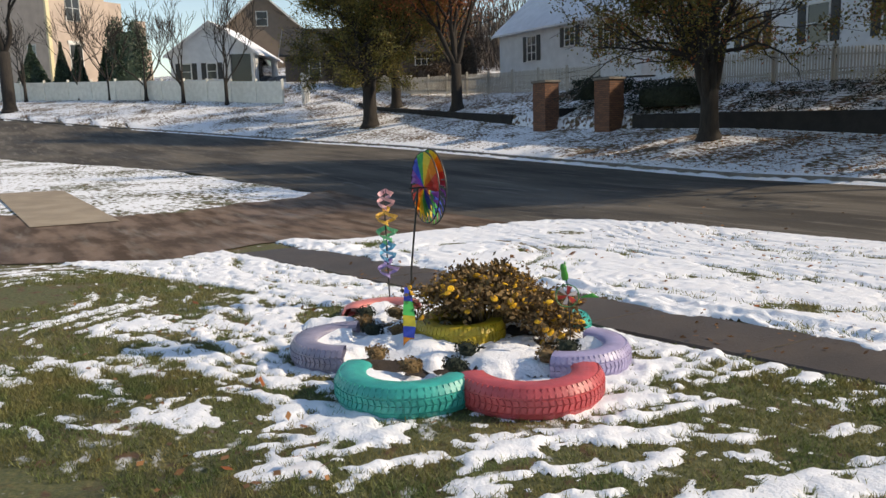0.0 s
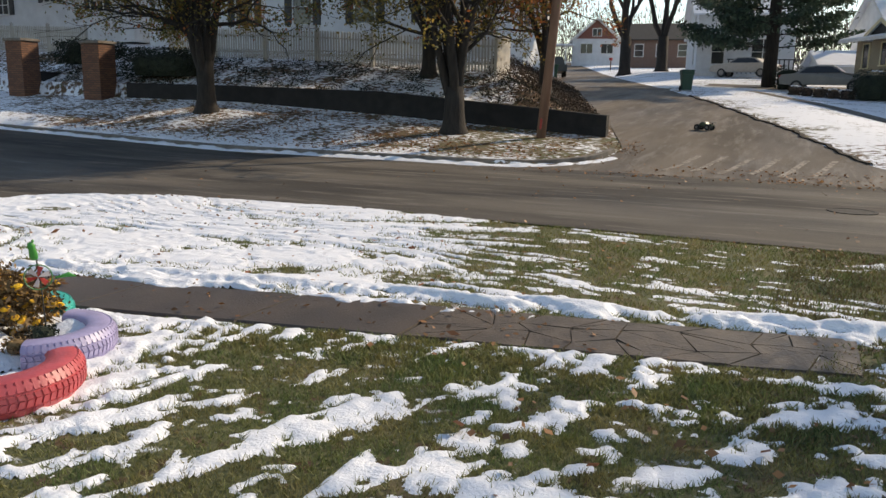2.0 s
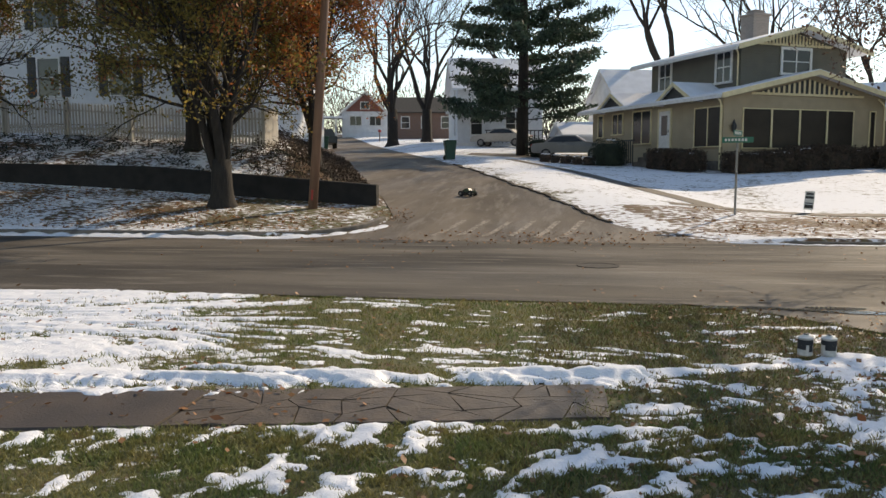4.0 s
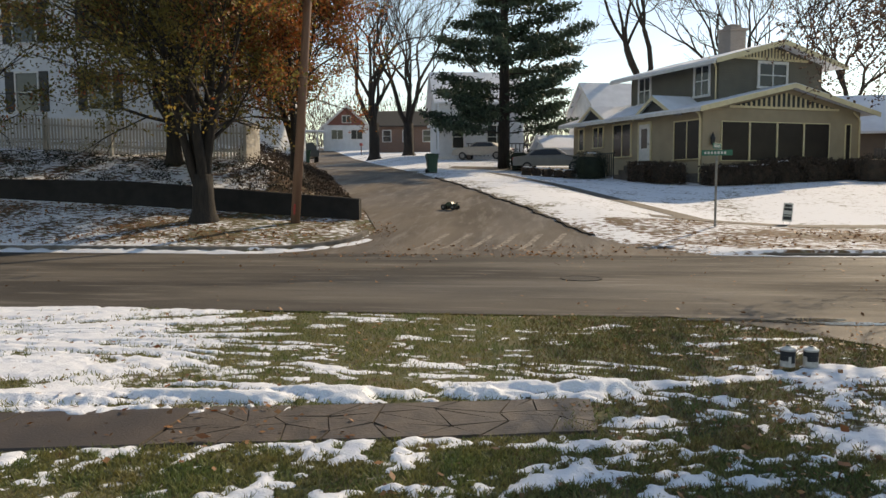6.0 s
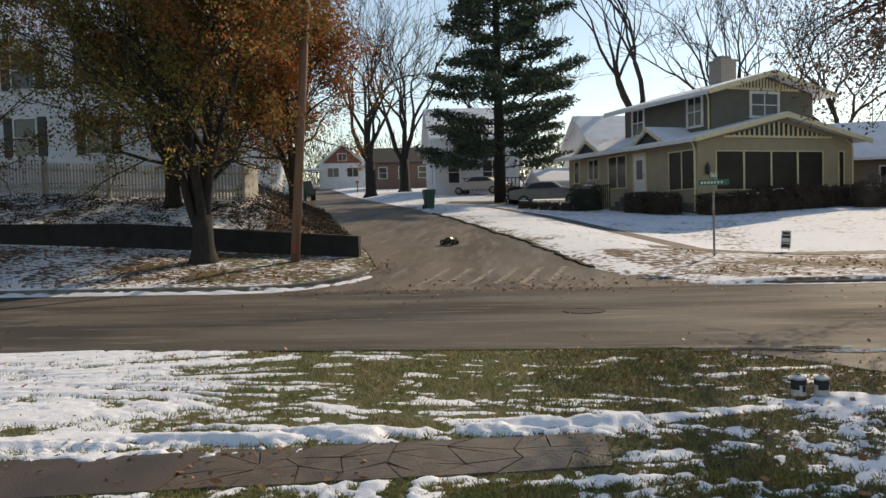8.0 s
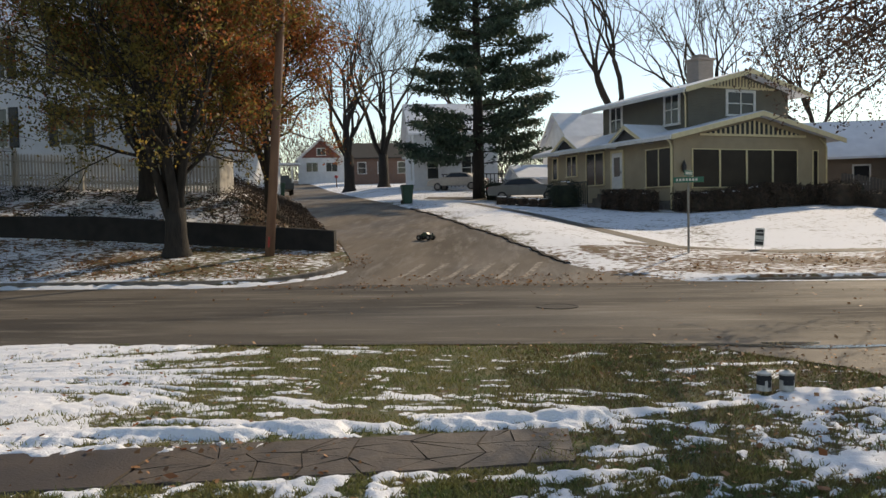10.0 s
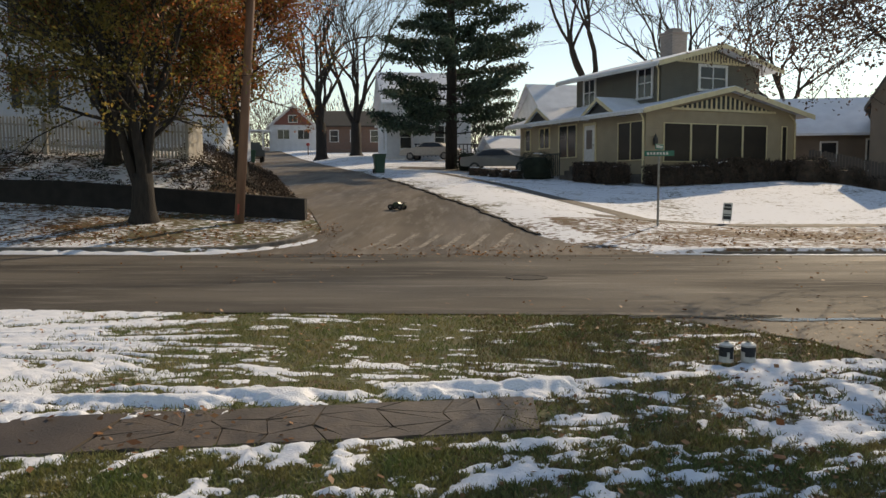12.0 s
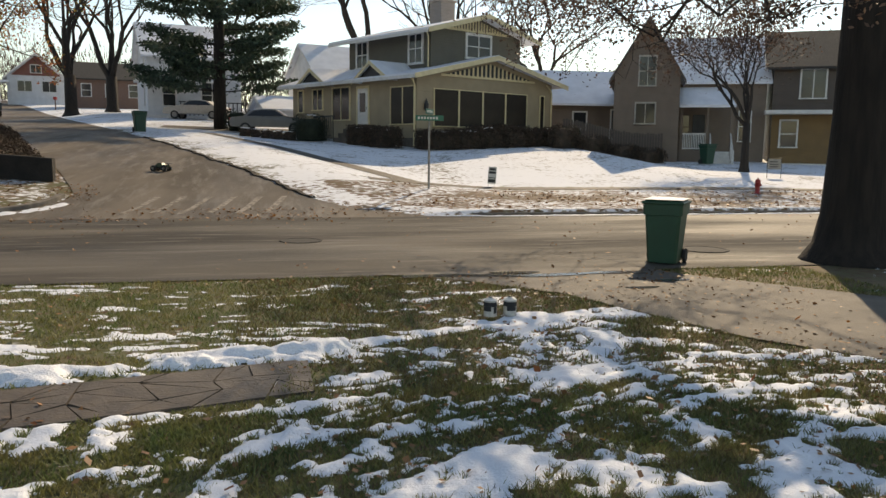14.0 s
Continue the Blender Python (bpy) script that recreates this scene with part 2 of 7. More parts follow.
M_TYRE = mat("black_rubber", (0.018, 0.018, 0.018), (0.03, 0.029, 0.028), scale=10, rough=0.8)


# ---- builders ----
class Shape:
    """Gathers verts and faces of one mesh."""

    def __init__(self):
        self.v, self.f = [], []

    def add(self, verts, faces):
        k = len(self.v)
        self.v += [tuple(p) for p in verts]
        self.f += [tuple(i + k for i in q) for q in faces]
        return self

    def box(self, x0, y0, z0, x1, y1, z1, m=None, bev=0.0):
        if bev:
            b = bev
            ring = [(x0 + b, y0), (x1 - b, y0), (x1, y0 + b), (x1, y1 - b), (x1 - b, y1), (x0 + b, y1), (x0, y1 - b), (x0, y0 + b)]
            cx, cy = (x0 + x1) / 2, (y0 + y1) / 2
            sx, sy = 1 - 2 * b / max(x1 - x0, 1e-6), 1 - 2 * b / max(y1 - y0, 1e-6)
            inner = [(cx + (x - cx) * sx, cy + (y - cy) * sy) for x, y in ring]
            vs = [(*p, z0) for p in inner] + [(*p, z0 + b) for p in ring] + [(*p, z1 - b) for p in ring] + [(*p, z1) for p in inner]
            fs = [tuple(range(7, -1, -1)), tuple(range(24, 32))]
            for r in range(3):
                fs += [(r * 8 + i, r * 8 + (i + 1) % 8, r * 8 + 8 + (i + 1) % 8, r * 8 + 8 + i) for i in range(8)]
        else:
            vs = [(x0, y0, z0), (x1, y0, z0), (x1, y1, z0), (x0, y1, z0), (x0, y0, z1), (x1, y0, z1), (x1, y1, z1), (x0, y1, z1)]
            fs = [(3, 2, 1, 0), (4, 5, 6, 7), (0, 1, 5, 4), (1, 2, 6, 5), (2, 3, 7, 6), (3, 0, 4, 7)]
        if m is not None:
            vs = [m @ Vector(p) for p in vs]
        return self.add(vs, fs)

    def tube(self, pts, radii, seg=6, cap=True):
        pts = [Vector(p) for p in pts]
        if not hasattr(radii, "__len__"):
            radii = [radii] * len(pts)
        side, vs, fs = None, [], []
        for i, p in enumerate(pts):
            d = (pts[min(i + 1, len(pts) - 1)] - pts[max(i - 1, 0)]).normalized()
            if side is None:
                side = d.orthogonal().normalized()
            else:
                side = (side - d * side.dot(d)).normalized()
            up = d.cross(side)
            vs += [p + (side * math.cos(2 * math.pi * k / seg) + up * math.sin(2 * math.pi * k / seg)) * radii[i] for k in range(seg)]
        for i in range(len(pts) - 1):
            fs += [(i * seg + k, i * seg + (k + 1) % seg, (i + 1) * seg + (k + 1) % seg, (i + 1) * seg + k) for k in range(seg)]
        if cap:
            fs += [tuple(range(seg - 1, -1, -1)), tuple((len(pts) - 1) * seg + k for k in range(seg))]
        return self.add(vs, fs)

    def lathe(self, prof, seg=20, m=None, a0=0.0, a1=360.0):
        full = abs(a1 - a0) >= 360
        cols = seg if full else seg + 1
        vs = []
        for k in range(cols):
            t = radians(a0 + (a1 - a0) * k / seg)
            vs += [(r * math.cos(t), r * math.sin(t), z) for r, z in prof]
        n, fs = len(prof), []
        for k in range(seg):
            q = (k + 1) % cols
            fs += [(k * n + i, q * n + i, q * n + i + 1, k * n + i + 1) for i in range(n - 1)]
        if m is not None:
            vs = [m @ Vector(p) for p in vs]
        return self.add(vs, fs)

    def prism(self, outline, y0, y1, m=None):
        """An outline in x and z, drawn out from y0 to y1."""
        n = len(outline)
        vs = [(x, y0, z) for x, z in outline] + [(x, y1, z) for x, z in outline]
        fs = [tuple(range(n)), tuple(range(2 * n - 1, n - 1, -1))] + [(i, n + i, n + (i + 1) % n, (i + 1) % n) for i in range(n)]
        if m is not None:
            vs = [m @ Vector(p) for p in vs]
        return self.add(vs, fs)


def mesh_of(name, s, material, smooth=False):
    me = bpy.data.meshes.new(name)
    me.from_pydata(s.v, [], s.f)
    me.materials.append(material)
    if smooth:
        me.polygons.foreach_set("use_smooth", [True] * len(me.polygons))
    me.update()
    return me


def part(name, s, material, parent, label="", smooth=False, kind=""):
    ob = new(name, mesh_of(name, s, material, smooth))
    ob.parent = parent
    return tagged(ob, label, kind=kind)


def thing(name, label, category, m=None, group="", kind=""):
    ob = new(name)
    ob.empty_display_size = 0.1
    if m is not None:
        ob.matrix_world = m
    return tagged(ob, label, category, group, kind)


def structure(name, s, material, label, smooth=False, category=""):
    return tagged(new(name, mesh_of(name, s, material, smooth)), label, category or name.replace("_", " "), kind="structure")


def quads(name, verts, material, label="", category="", parent=None, kind="stuff"):
    """Many loose four-cornered pieces in one mesh; verts is an array of n x 4 x 3."""
    n = len(verts)
    me = bpy.data.meshes.new(name)
    me.vertices.add(4 * n), me.loops.add(4 * n), me.polygons.add(n)
    me.vertices.foreach_set("co", verts.reshape(-1).astype(np.float32))
    me.loops.foreach_set("vertex_index", np.arange(4 * n, dtype=np.int32))
    me.polygons.foreach_set("loop_start", np.arange(0, 4 * n, 4, dtype=np.int32))
    me.materials.append(material)
    me.update(calc_edges=True)
    ob = new(name, me)
    ob.parent = parent
    return tagged(ob, label, category, kind=kind)


def leaf_quads(centres, size, flat=0.0, long=1.0):
    """A bent-free leaf at each centre, turned at random; flat keeps them near level."""
    n = len(centres)
    d = RNG.normal(size=(n, 3))
    d[:, 2] *= 1 - flat
    d /= np.linalg.norm(d, axis=1, keepdims=True)
    o = RNG.normal(size=(n, 3))
    o[:, 2] *= 1 - flat
    e = np.cross(d, o)
    if flat:
        e = np.cross(np.tile([0, 0, 1.0], (n, 1)) + 0.5 * (1 - flat) * o + 0.35 * RNG.normal(size=(n, 3)), d)
    e /= np.linalg.norm(e, axis=1, keepdims=True) + 1e-9
    s = size * RNG.uniform(0.6, 1.3, size=(n, 1))
    c = np.asarray(centres)
    return np.stack([c - d * s * long, c + e * s * 0.55, c + d * s * long, c - e * s * 0.55], 1)


TABLE = np.random.default_rng(3).random((256, 256))


def value_noise(x, y, seed=0):
    xi, yi = np.floor(x).astype(int), np.floor(y).astype(int)
    fx, fy = x - xi, y - yi
    fx, fy = fx * fx * (3 - 2 * fx), fy * fy * (3 - 2 * fy)

    def g(i, j):
        return TABLE[(i + 37 * seed) % 256, (j + 91 * seed) % 256]

    return (g(xi, yi) * (1 - fx) + g(xi + 1, yi) * fx) * (1 - fy) + (g(xi, yi + 1) * (1 - fx) + g(xi + 1, yi + 1) * fx) * fy


def fbm(x, y, octaves=5, seed=0):
    out, amp, tot = 0, 1.0, 0
    for k in range(octaves):
        out = out + amp * value_noise(x * 2**k + 17.3 * k, y * 2**k + 5.7 * k, seed + k)
        tot, amp = tot + amp, amp * 0.55
    return out / tot


def smooth(a, b, x):
    t = np.clip((x - a) / (b - a), 0, 1)
    return t * t * (3 - 2 * t)


# ---- the lie of the land: x along the street, y across it ----
KERB_Y, WALL_Y, FENCE_Y = 18.1, 23.5, 27.0
WX = [-150, -90, -73, -58, -50, -39, -30, -19, -12.9, -5.3, -4.5]
WALL_BASE = [11.0, 8.0, 6.4, 4.3, 3.0, 2.15, 1.42, 1.30, 0.99, 0.52, 0.45]
WALL_TOP = [11.3, 8.3, 6.7, 4.5, 3.2, 2.45, 1.95, 1.84, 1.71, 1.12, 0.95]
FENCE_BASE = [12.0, 8.6, 6.9, 4.8, 3.95, 3.5, 3.2, 2.92, 2.55, 2.2, 2.1]


def street_mid(y):
    return np.interp(y, [18, 21, 22.5, 25, 30, 35, 44, 60, 100, 140], [-1.1, -1.5, -1.95, -2.75, -4.5, -6.2, -9.3, -14.8, -29.0, -43.5])


def street_half(y):
    return 2.75 + 2.3 * np.clip((21.8 - y) / 3.7, 0, 1) ** 2


def rise(x):
    return np.interp(x, [-150, -95, -76, -57, -43, -26, -15], [8.5, 5.0, 3.5, 1.9, 0.95, 0.35, 0.0])


def kerb_y(x):
    return np.interp(x, [-150, -100, -75, -57, -43, -36], [-45, -14, 1.1, 11.2, 17.0, KERB_Y])


def land(x, y):
    x, y = np.asarray(x, float), np.asarray(y, float)
    r = rise(x)
    road = r * (1 - smooth(20, 60, y)) + np.interp(y, [18.05, 19.5, 21, 25, 35, 45, 64, 80, 106, 140, 300], [0, 0.09, 0.27, 0.70, 1.5, 2.15, 3.15, 4.1, 6.0, 8.2, 12])
    wb, wt, fb = np.interp(x, WX, WALL_BASE), np.interp(x, WX, WALL_TOP), np.interp(x, WX, FENCE_BASE)
    verge = (r + 0.12) + (wb - r - 0.12) * np.clip((y - kerb_y(x)) / (WALL_Y - kerb_y(x)), 0, 1)
    bank = wt + (fb - wt) * np.clip((y - WALL_Y - 0.3) / (FENCE_Y - WALL_Y - 0.3), 0, 1) + 0.11 * np.clip(y - FENCE_Y, 0, 8) + 0.05 * np.clip(y - 35, 0, 100)
    left = np.where(y < WALL_Y + 0.15, verge, bank)
    k = smooth(16, 20, x)
    right = np.interp(y, [18.1, 24.5, 35, 38, 45, 50, 60, 70, 120], [0.12, 0.28, 1.25, 1.5, 1.95, 2.3, 3.2, 3.9, 6.8]) * (1 - k) + k * np.interp(y, [18.1, 24.5, 35, 45, 70, 120], [0.12, 0.22, 0.78, 1.1, 2.6, 6.0])
    mid, half = street_mid(y), street_half(y)
    side = (x - mid) / half
    right = right + (np.maximum(road + 0.12, right) - right) * (1 - smooth(0.5, 8.0, x - mid - half)) * smooth(19, 23, y)
    ramp = np.clip((-side - 1 - np.where(y > WALL_Y, 0.28 * np.clip((26 - y) / 2.5, 0, 1), 0)) / np.where(y > WALL_Y, 0.24 + 1.25 * np.clip((y - WALL_Y) / 3.5, 0, 1), 0.12), 0, 1)
    lw = np.where(y > WALL_Y, 0.6 * ramp + 0.4 * ramp * ramp * (3 - 2 * ramp), ramp)
    rw = np.clip((side - 1.0) / (0.29 + 0.9 * np.clip((y - 21) / 3, 0, 1)), 0, 1)
    far = np.where(side < 0, road + (left - road) * lw, road + (right - road) * rw)
    near = r + 0.02 * (fbm(x * 0.4, y * 0.4, 3, 9) - 0.5)
    return np.where(y < kerb_y(x), near, far)


def z_at(x, y):
    return float(land(x, y))


# ---- ground, roads, walks ----
def walk_near(x):
    return 5.17 + 0.21 * x


def walk_far(x):
    return 5.98 + 0.20 * x


def road_near(x):
    """The lawn's edge against the main street on the camera's side."""
    base = np.interp(x, [-150, -100, -60, -40, -29, -18.6, -17, -11.2, -10.6, -9, -6, 3, 60], [-62, -32, -9, 0.8, 5.7, 7.2, 6.6, 6.6, 8.7, 9.6, 9.9, 9.85, 9.9])
    return base + (0.10 * np.sin(1.7 * x) + 0.06 * np.sin(4.3 * x + 1) + 0.03 * np.sin(11 * x)) * np.clip((-9 - x) / 2, 0, 1)


BED = (-4.75, 2.75)


def near_snow(x, y):
    """How much of the lawn on the camera's side lies under snow, 0 to 1."""
    wn_, wf = walk_near(x), walk_far(x)
    verge = 0.93 - 0.79 * smooth(-4.4, -1.0, x + 0.45 * (y - 7)) + 0.1 * smooth(9.0, 9.6, y) * (x < -1)
    ridge = np.where(x < 0.9, np.exp(-(((y - wf - 0.24) / 0.29) ** 2)), 0)
    t = np.clip((x - 0.5) / 2.2, 0, 1)
    ridge2 = np.exp(-(((y - (6.15 + t * 1.15)) / 0.2) ** 2)) * smooth(0.2, 0.5, x) * (1 - smooth(2.7, 3.2, x))
    verge = np.maximum(verge, 0.97 * np.maximum(ridge, ridge2))
    rb = np.hypot(x - BED[0], (y - BED[1]))
    yard = 0.40 + 0.50 * np.exp(-((rb / 1.9) ** 2)) + 0.03 * smooth(-2.8, -1.6, x) * (1 - smooth(4.0, 5.0, y - 0.2 * x))
    yard = yard + 0.8 * (fbm(x * 0.75 + 3, y * 0.75, 3, 44) - 0.5) * smooth(1.0, 2.2, rb)
    yard = yard - 0.22 * np.exp(-((np.hypot(x - -1.84, y - 3.90) / 0.75) ** 2)) - 0.16 * np.exp(-((np.hypot(x - -1.58, y - 3.72) / 0.6) ** 2))
    yard = yard - 0.07 * smooth(-6.0, -8.0, x) - 0.24 * (1 - smooth(0.1, 1.9, y)) * (1 - smooth(-3.5, -2.0, x)) + 0.10 * smooth(-1.6, 0.4, x)
    c = np.where((y > wn_) & (x < 0.7), verge, np.where(y > 6.2 + 0.45 * (x - 0.6), verge, yard))
    fray = fbm(x * 2.6, y * 2.6, 4, 18) - 0.5
    c = np.where((y > wn_ - 0.02 + 0.10 * fray) & (y < wf - 0.02 + 0.5 * fray) & (x < 0.45 + 0.8 * fray), 0.0, c)
    c = np.where(x < -17, 0.8, c)
    drive_l = np.interp(y, [0, 2, 3.6, 4.7, 8], [-12.0, -10.8, -11.5, -10.9, -10.9])
    c = np.where((x < drive_l) & (x > -17), 0.0, c)
    edge = np.interp(y, [3, 5.3, 6.1, 8.3, 9.3, 10], [7.0, 4.9, 4.3, 3.5, 2.6, 1.8])
    c = np.where(x > edge, np.where(x > np.interp(y, [0, 5.2, 7.5, 9.35, 9.95], [14.5, 9.0, 7.0, 5.5, 5.3]), 0.045, 0.0), c)
    return np.where(y > road_near(x) - 0.05, 0, c)


def axis(*spans):
    out = []
    for a, b, n in spans:
        out += list(np.linspace(a, b, n, endpoint=False))
    return np.array(out + [spans[-1][1]])


GX = axis((-1500, -200, 8), (-200, -60, 40), (-60, -18, 70), (-18, 12, 130), (12, 50, 76), (50, 200, 40), (200, 1500, 8))
GY = axis((-1500, -60, 8), (-60, -2, 30), (-2, 10.5, 70), (10.5, 18.05, 12), (18.05, 18.15, 1), (18.15, 23.5, 24), (23.5, 23.8, 2), (23.8, 60, 120), (60, 200, 60), (200, 1500, 8))
gx, gy = np.meshgrid(GX, GY)
gz = land(gx, gy)
gz = np.where((gy > road_near(gx)) & (gy < kerb_y(gx) - 0.02), gz - 0.06 - 0.25 * smooth(-45, -58, gx), gz)
gz = np.where((gy > KERB_Y) & (np.abs(gx - street_mid(gy)) < street_half(gy) - 0.1), gz - 0.05, gz)
nx, ny = len(GX), len(GY)
idx = np.arange(nx * ny).reshape(ny, nx)
gf = np.stack([idx[:-1, :-1], idx[:-1, 1:], idx[1:, 1:], idx[1:, :-1]], -1).reshape(-1, 4)
gme = bpy.data.meshes.new("ground")
gme.from_pydata(np.stack([gx, gy, gz], -1).reshape(-1, 3).tolist(), [], gf.tolist())
gme.materials.append(M_GROUND)
gme.polygons.foreach_set("use_smooth", [True] * len(gme.polygons))
far_side = gy > kerb_y(gx)
left_lot = far_side & (gx < street_mid(gy))
snow_c = np.where(far_side, 0.62, near_snow(gx, gy) * np.where((gx > -13) & (gy > -5.0), 0.3, 0.75))
snow_c = np.where(left_lot & (gy < WALL_Y), 0.52 + 0.3 * (1 - smooth(0.2, 1.2, gy - kerb_y(gx))) + 0.06 * smooth(-20, -40, gx) - 0.22 * smooth(-14, -7, gx), snow_c)
snow_c = np.where(left_lot & (gy >= WALL_Y), 0.55, snow_c)
near_side = left_lot & (gy >= WALL_Y) & (gx > street_mid(gy) - street_half(gy) - 3.2)
snow_c = np.where(near_side, 0.22, snow_c)
right_lot = far_side & ~left_lot
snow_c = np.where(right_lot, np.where(gy < 23.6, 0.36 + 0.2 * (1 - smooth(18.1, 18.9, gy)), 0.80), snow_c)
street_edge = gx - street_mid(gy) - street_half(gy)
snow_c = np.where(right_lot & (gy < 50) & (street_edge < 1.3), 0.5 + 0.3 * np.clip(street_edge / 1.3, 0, 1), snow_c)
snow_c = np.where(right_lot & (np.abs(gy - 24.3) < 0.55) & (gx > 4), 0.35, snow_c)
leaf_c = np.where(left_lot & (gy < WALL_Y), 0.62 - 0.3 * smooth(-12, -8, gx), np.where(right_lot & (gy < 23.8), 0.72, np.where(left_lot, 0.7, 0.22 + 0.16 * smooth(0.0, 2.5, gx))))
dry_c = np.where(far_side, 0.45, 0.25 + 0.5 * smooth(1.0, 5.0, gx))
for key, arr in (("snow", snow_c), ("leaf", leaf_c), ("dry", dry_c)):
    at = gme.attributes.new(key, "FLOAT", "POINT")
    at.data.foreach_set("value", np.asarray(arr, np.float32).reshape(-1))
ground = tagged(new("ground", gme), "patchy lawn with grass, fallen leaves and thin melting snow", "ground", kind="structure")


def sheet(name, fn0, fn1, ts, rows_, material, label, lift=0.012, category=""):
    """A strip between two lines fn0(t) and fn1(t), laid on the land."""
    s = Shape()
    for t in ts:
        a, b = np.array(fn0(t)), np.array(fn1(t))
        for k in range(rows_ + 1):
            p = a + (b - a) * k / rows_
            s.v.append((p[0], p[1], z_at(p[0], p[1]) + lift))
    n = rows_ + 1
    for i in range(len(ts) - 1):
        s.f += [(i * n + k, i * n + k + 1, (i + 1) * n + k + 1, (i + 1) * n + k) for k in range(rows_)]
    return structure(name, s, material, label, True, category)


ROAD_T = list(np.linspace(-120, -20, 40)) + list(np.linspace(-19, 12, 63)) + list(np.linspace(14, 120, 40))
sheet("road", lambda t: (t, float(road_near(t))), lambda t: (t, float(kerb_y(t)) - 0.06), ROAD_T[::-1], 10, M_ROAD, "dark damp asphalt street with worn streaks", 0.004, "road")
sheet("side_street", lambda t: (float(street_mid(t) + street_half(t)), t), lambda t: (float(street_mid(t) - street_half(t)), t), list(np.linspace(17.9, 30, 50)) + list(np.linspace(31, 130, 60)), 10, M_SIDE, "worn asphalt side street climbing between lawns", 0.008, "road")
sheet("driveway_left", lambda t: (float(np.interp(t, [-8, 0, 2, 3.6, 4.7, 8.9], [-16, -12.0, -10.8, -11.5, -10.9, -10.8])), t), lambda t: (float(np.interp(t, [-8, 0, 2.2, 4.5, 7.4, 8.9], [-24, -19, -16.8, -17.2, -18.6, -19.5])) + 0.22 * math.sin(2.3 * t) + 0.1 * math.sin(6.1 * t), t), np.linspace(-8, 7.6, 50), 8, M_DIRT, "brown dirt and gravel driveway, damp", 0.016, "driveway")
sheet("concrete_pad", lambda t: (-16.2 - 7.3 * t, 0.6 - 0.45 * t), lambda t: (-16.1 - 7.3 * t, 2.15 - 0.4 * t), np.linspace(0, 1, 20), 4, mat("pale_concrete", (0.36, 0.29, 0.21), (0.27, 0.215, 0.155), scale=1.6, rough=0.85, bump=0.3, fine=60), "pale concrete slab beside the dirt driveway", 0.03, "pavement")
sheet("driveway", lambda t: (float(np.interp(t, [-6, 0, 3, 5.3, 6.1, 8.3, 9.3, 9.95], [13.5, 9.2, 6.6, 4.9, 4.3, 3.5, 2.6, 1.6])), t), lambda t: (float(np.interp(t, [-6, 0, 5.2, 7.5, 9.35, 9.95], [18, 14.5, 9.0, 7.0, 5.5, 5.3])), t), np.linspace(9.95, -6, 50), 8, M_CONC, "grey concrete driveway apron with small puddles", 0.016, "driveway")
for k, (px_, py_, pr) in enumerate([(4.55, 8.5, 0.13), (5.15, 8.9, 0.14), (3.4, 9.75, 0.2)]):
    pud = Shape()
    pud.add([(px_ + pr * math.cos(a) * (1.6 + 0.3 * math.sin(3 * a)), py_ + pr * 0.55 * math.sin(a) * (1 + 0.2 * math.cos(2 * a)), z_at(px_, py_) + 0.022) for a in np.linspace(0, 6.1, 18)], [tuple(range(18))])
    structure("puddle", pud, mat("meltwater", (0.10, 0.095, 0.09), (0.13, 0.12, 0.11), rough=0.04), "shallow meltwater puddle on the driveway", category="puddle")
gut = Shape()
for k in range(26):
    u = k / 25
    x0, y0 = 1.9 + 3.2 * u, 9.62 - 0.12 * u + 0.06 * math.sin(9 * u)
    w = 0.05 + 0.05 * abs(math.sin(7 * u + 1))
    gut.v += [(x0, y0 - w, z_at(x0, y0) + 0.024), (x0, y0 + w, z_at(x0, y0) + 0.024)]
gut.f = [(2 * k, 2 * k + 2, 2 * k + 3, 2 * k + 1) for k in range(25)]
structure("gutter_water", gut, mat("gutter_water", (0.09, 0.085, 0.08), (0.12, 0.11, 0.10), rough=0.05, bump=0.1), "thin line of meltwater along the gutter", category="water")

# pavement in front: smooth slabs, then broken flagstones
walk_base = sheet("pavement", lambda t: (t, float(walk_near(t)) - 0.02), lambda t: (t, float(walk_far(t)) + 0.02), np.linspace(0.55, -10.75, 44), 3, mat("wet_soil", (0.05, 0.04, 0.032), (0.03, 0.026, 0.022), scale=20, rough=0.8, bump=0.4), "narrow damp pavement of slabs and broken flagstones", 0.002)
xs = [-10.7, -9.2, -7.75, -6.3, -4.85, -3.5, -2.3]
for a, b in zip(xs[:-1], xs[1:]):
    s = Shape()
    c = [(a + 0.006, walk_near(a)), (b - 0.006, walk_near(b)), (b - 0.006, walk_far(b)), (a + 0.006, walk_far(a))]
    z0 = z_at((a + b) / 2, 5) - 0.014 + random.uniform(0, 0.006)
    inner = [(x + (((a + b) / 2) - x) * 0.006, y + (walk_near((a + b) / 2) + 0.4 - y) * 0.03) for x, y in c]
    s.add([(*p, z0) for p in c] + [(*p, z0 + 0.028) for p in inner], [(4, 5, 6, 7), (0, 1, 5, 4), (1, 2, 6, 5), (2, 3, 7, 6), (3, 0, 4, 7)])
    part("slab", s, M_WALK, walk_base)
# flagstones: irregular cells
rf = random.Random(5)
nodes = {}
NXF, NYF = 8, 3
for i in range(NXF + 1):
    for j in range(NYF + 1):
        u = -2.28 + 2.85 * i / NXF + (0 if i in (0, NXF) else rf.uniform(-0.13, 0.13))
        v = j / NYF + (0 if j in (0, NYF) else rf.uniform(-0.13, 0.13))
        nodes[i, j] = (u, walk_near(u) + v * (walk_far(u) - walk_near(u)))


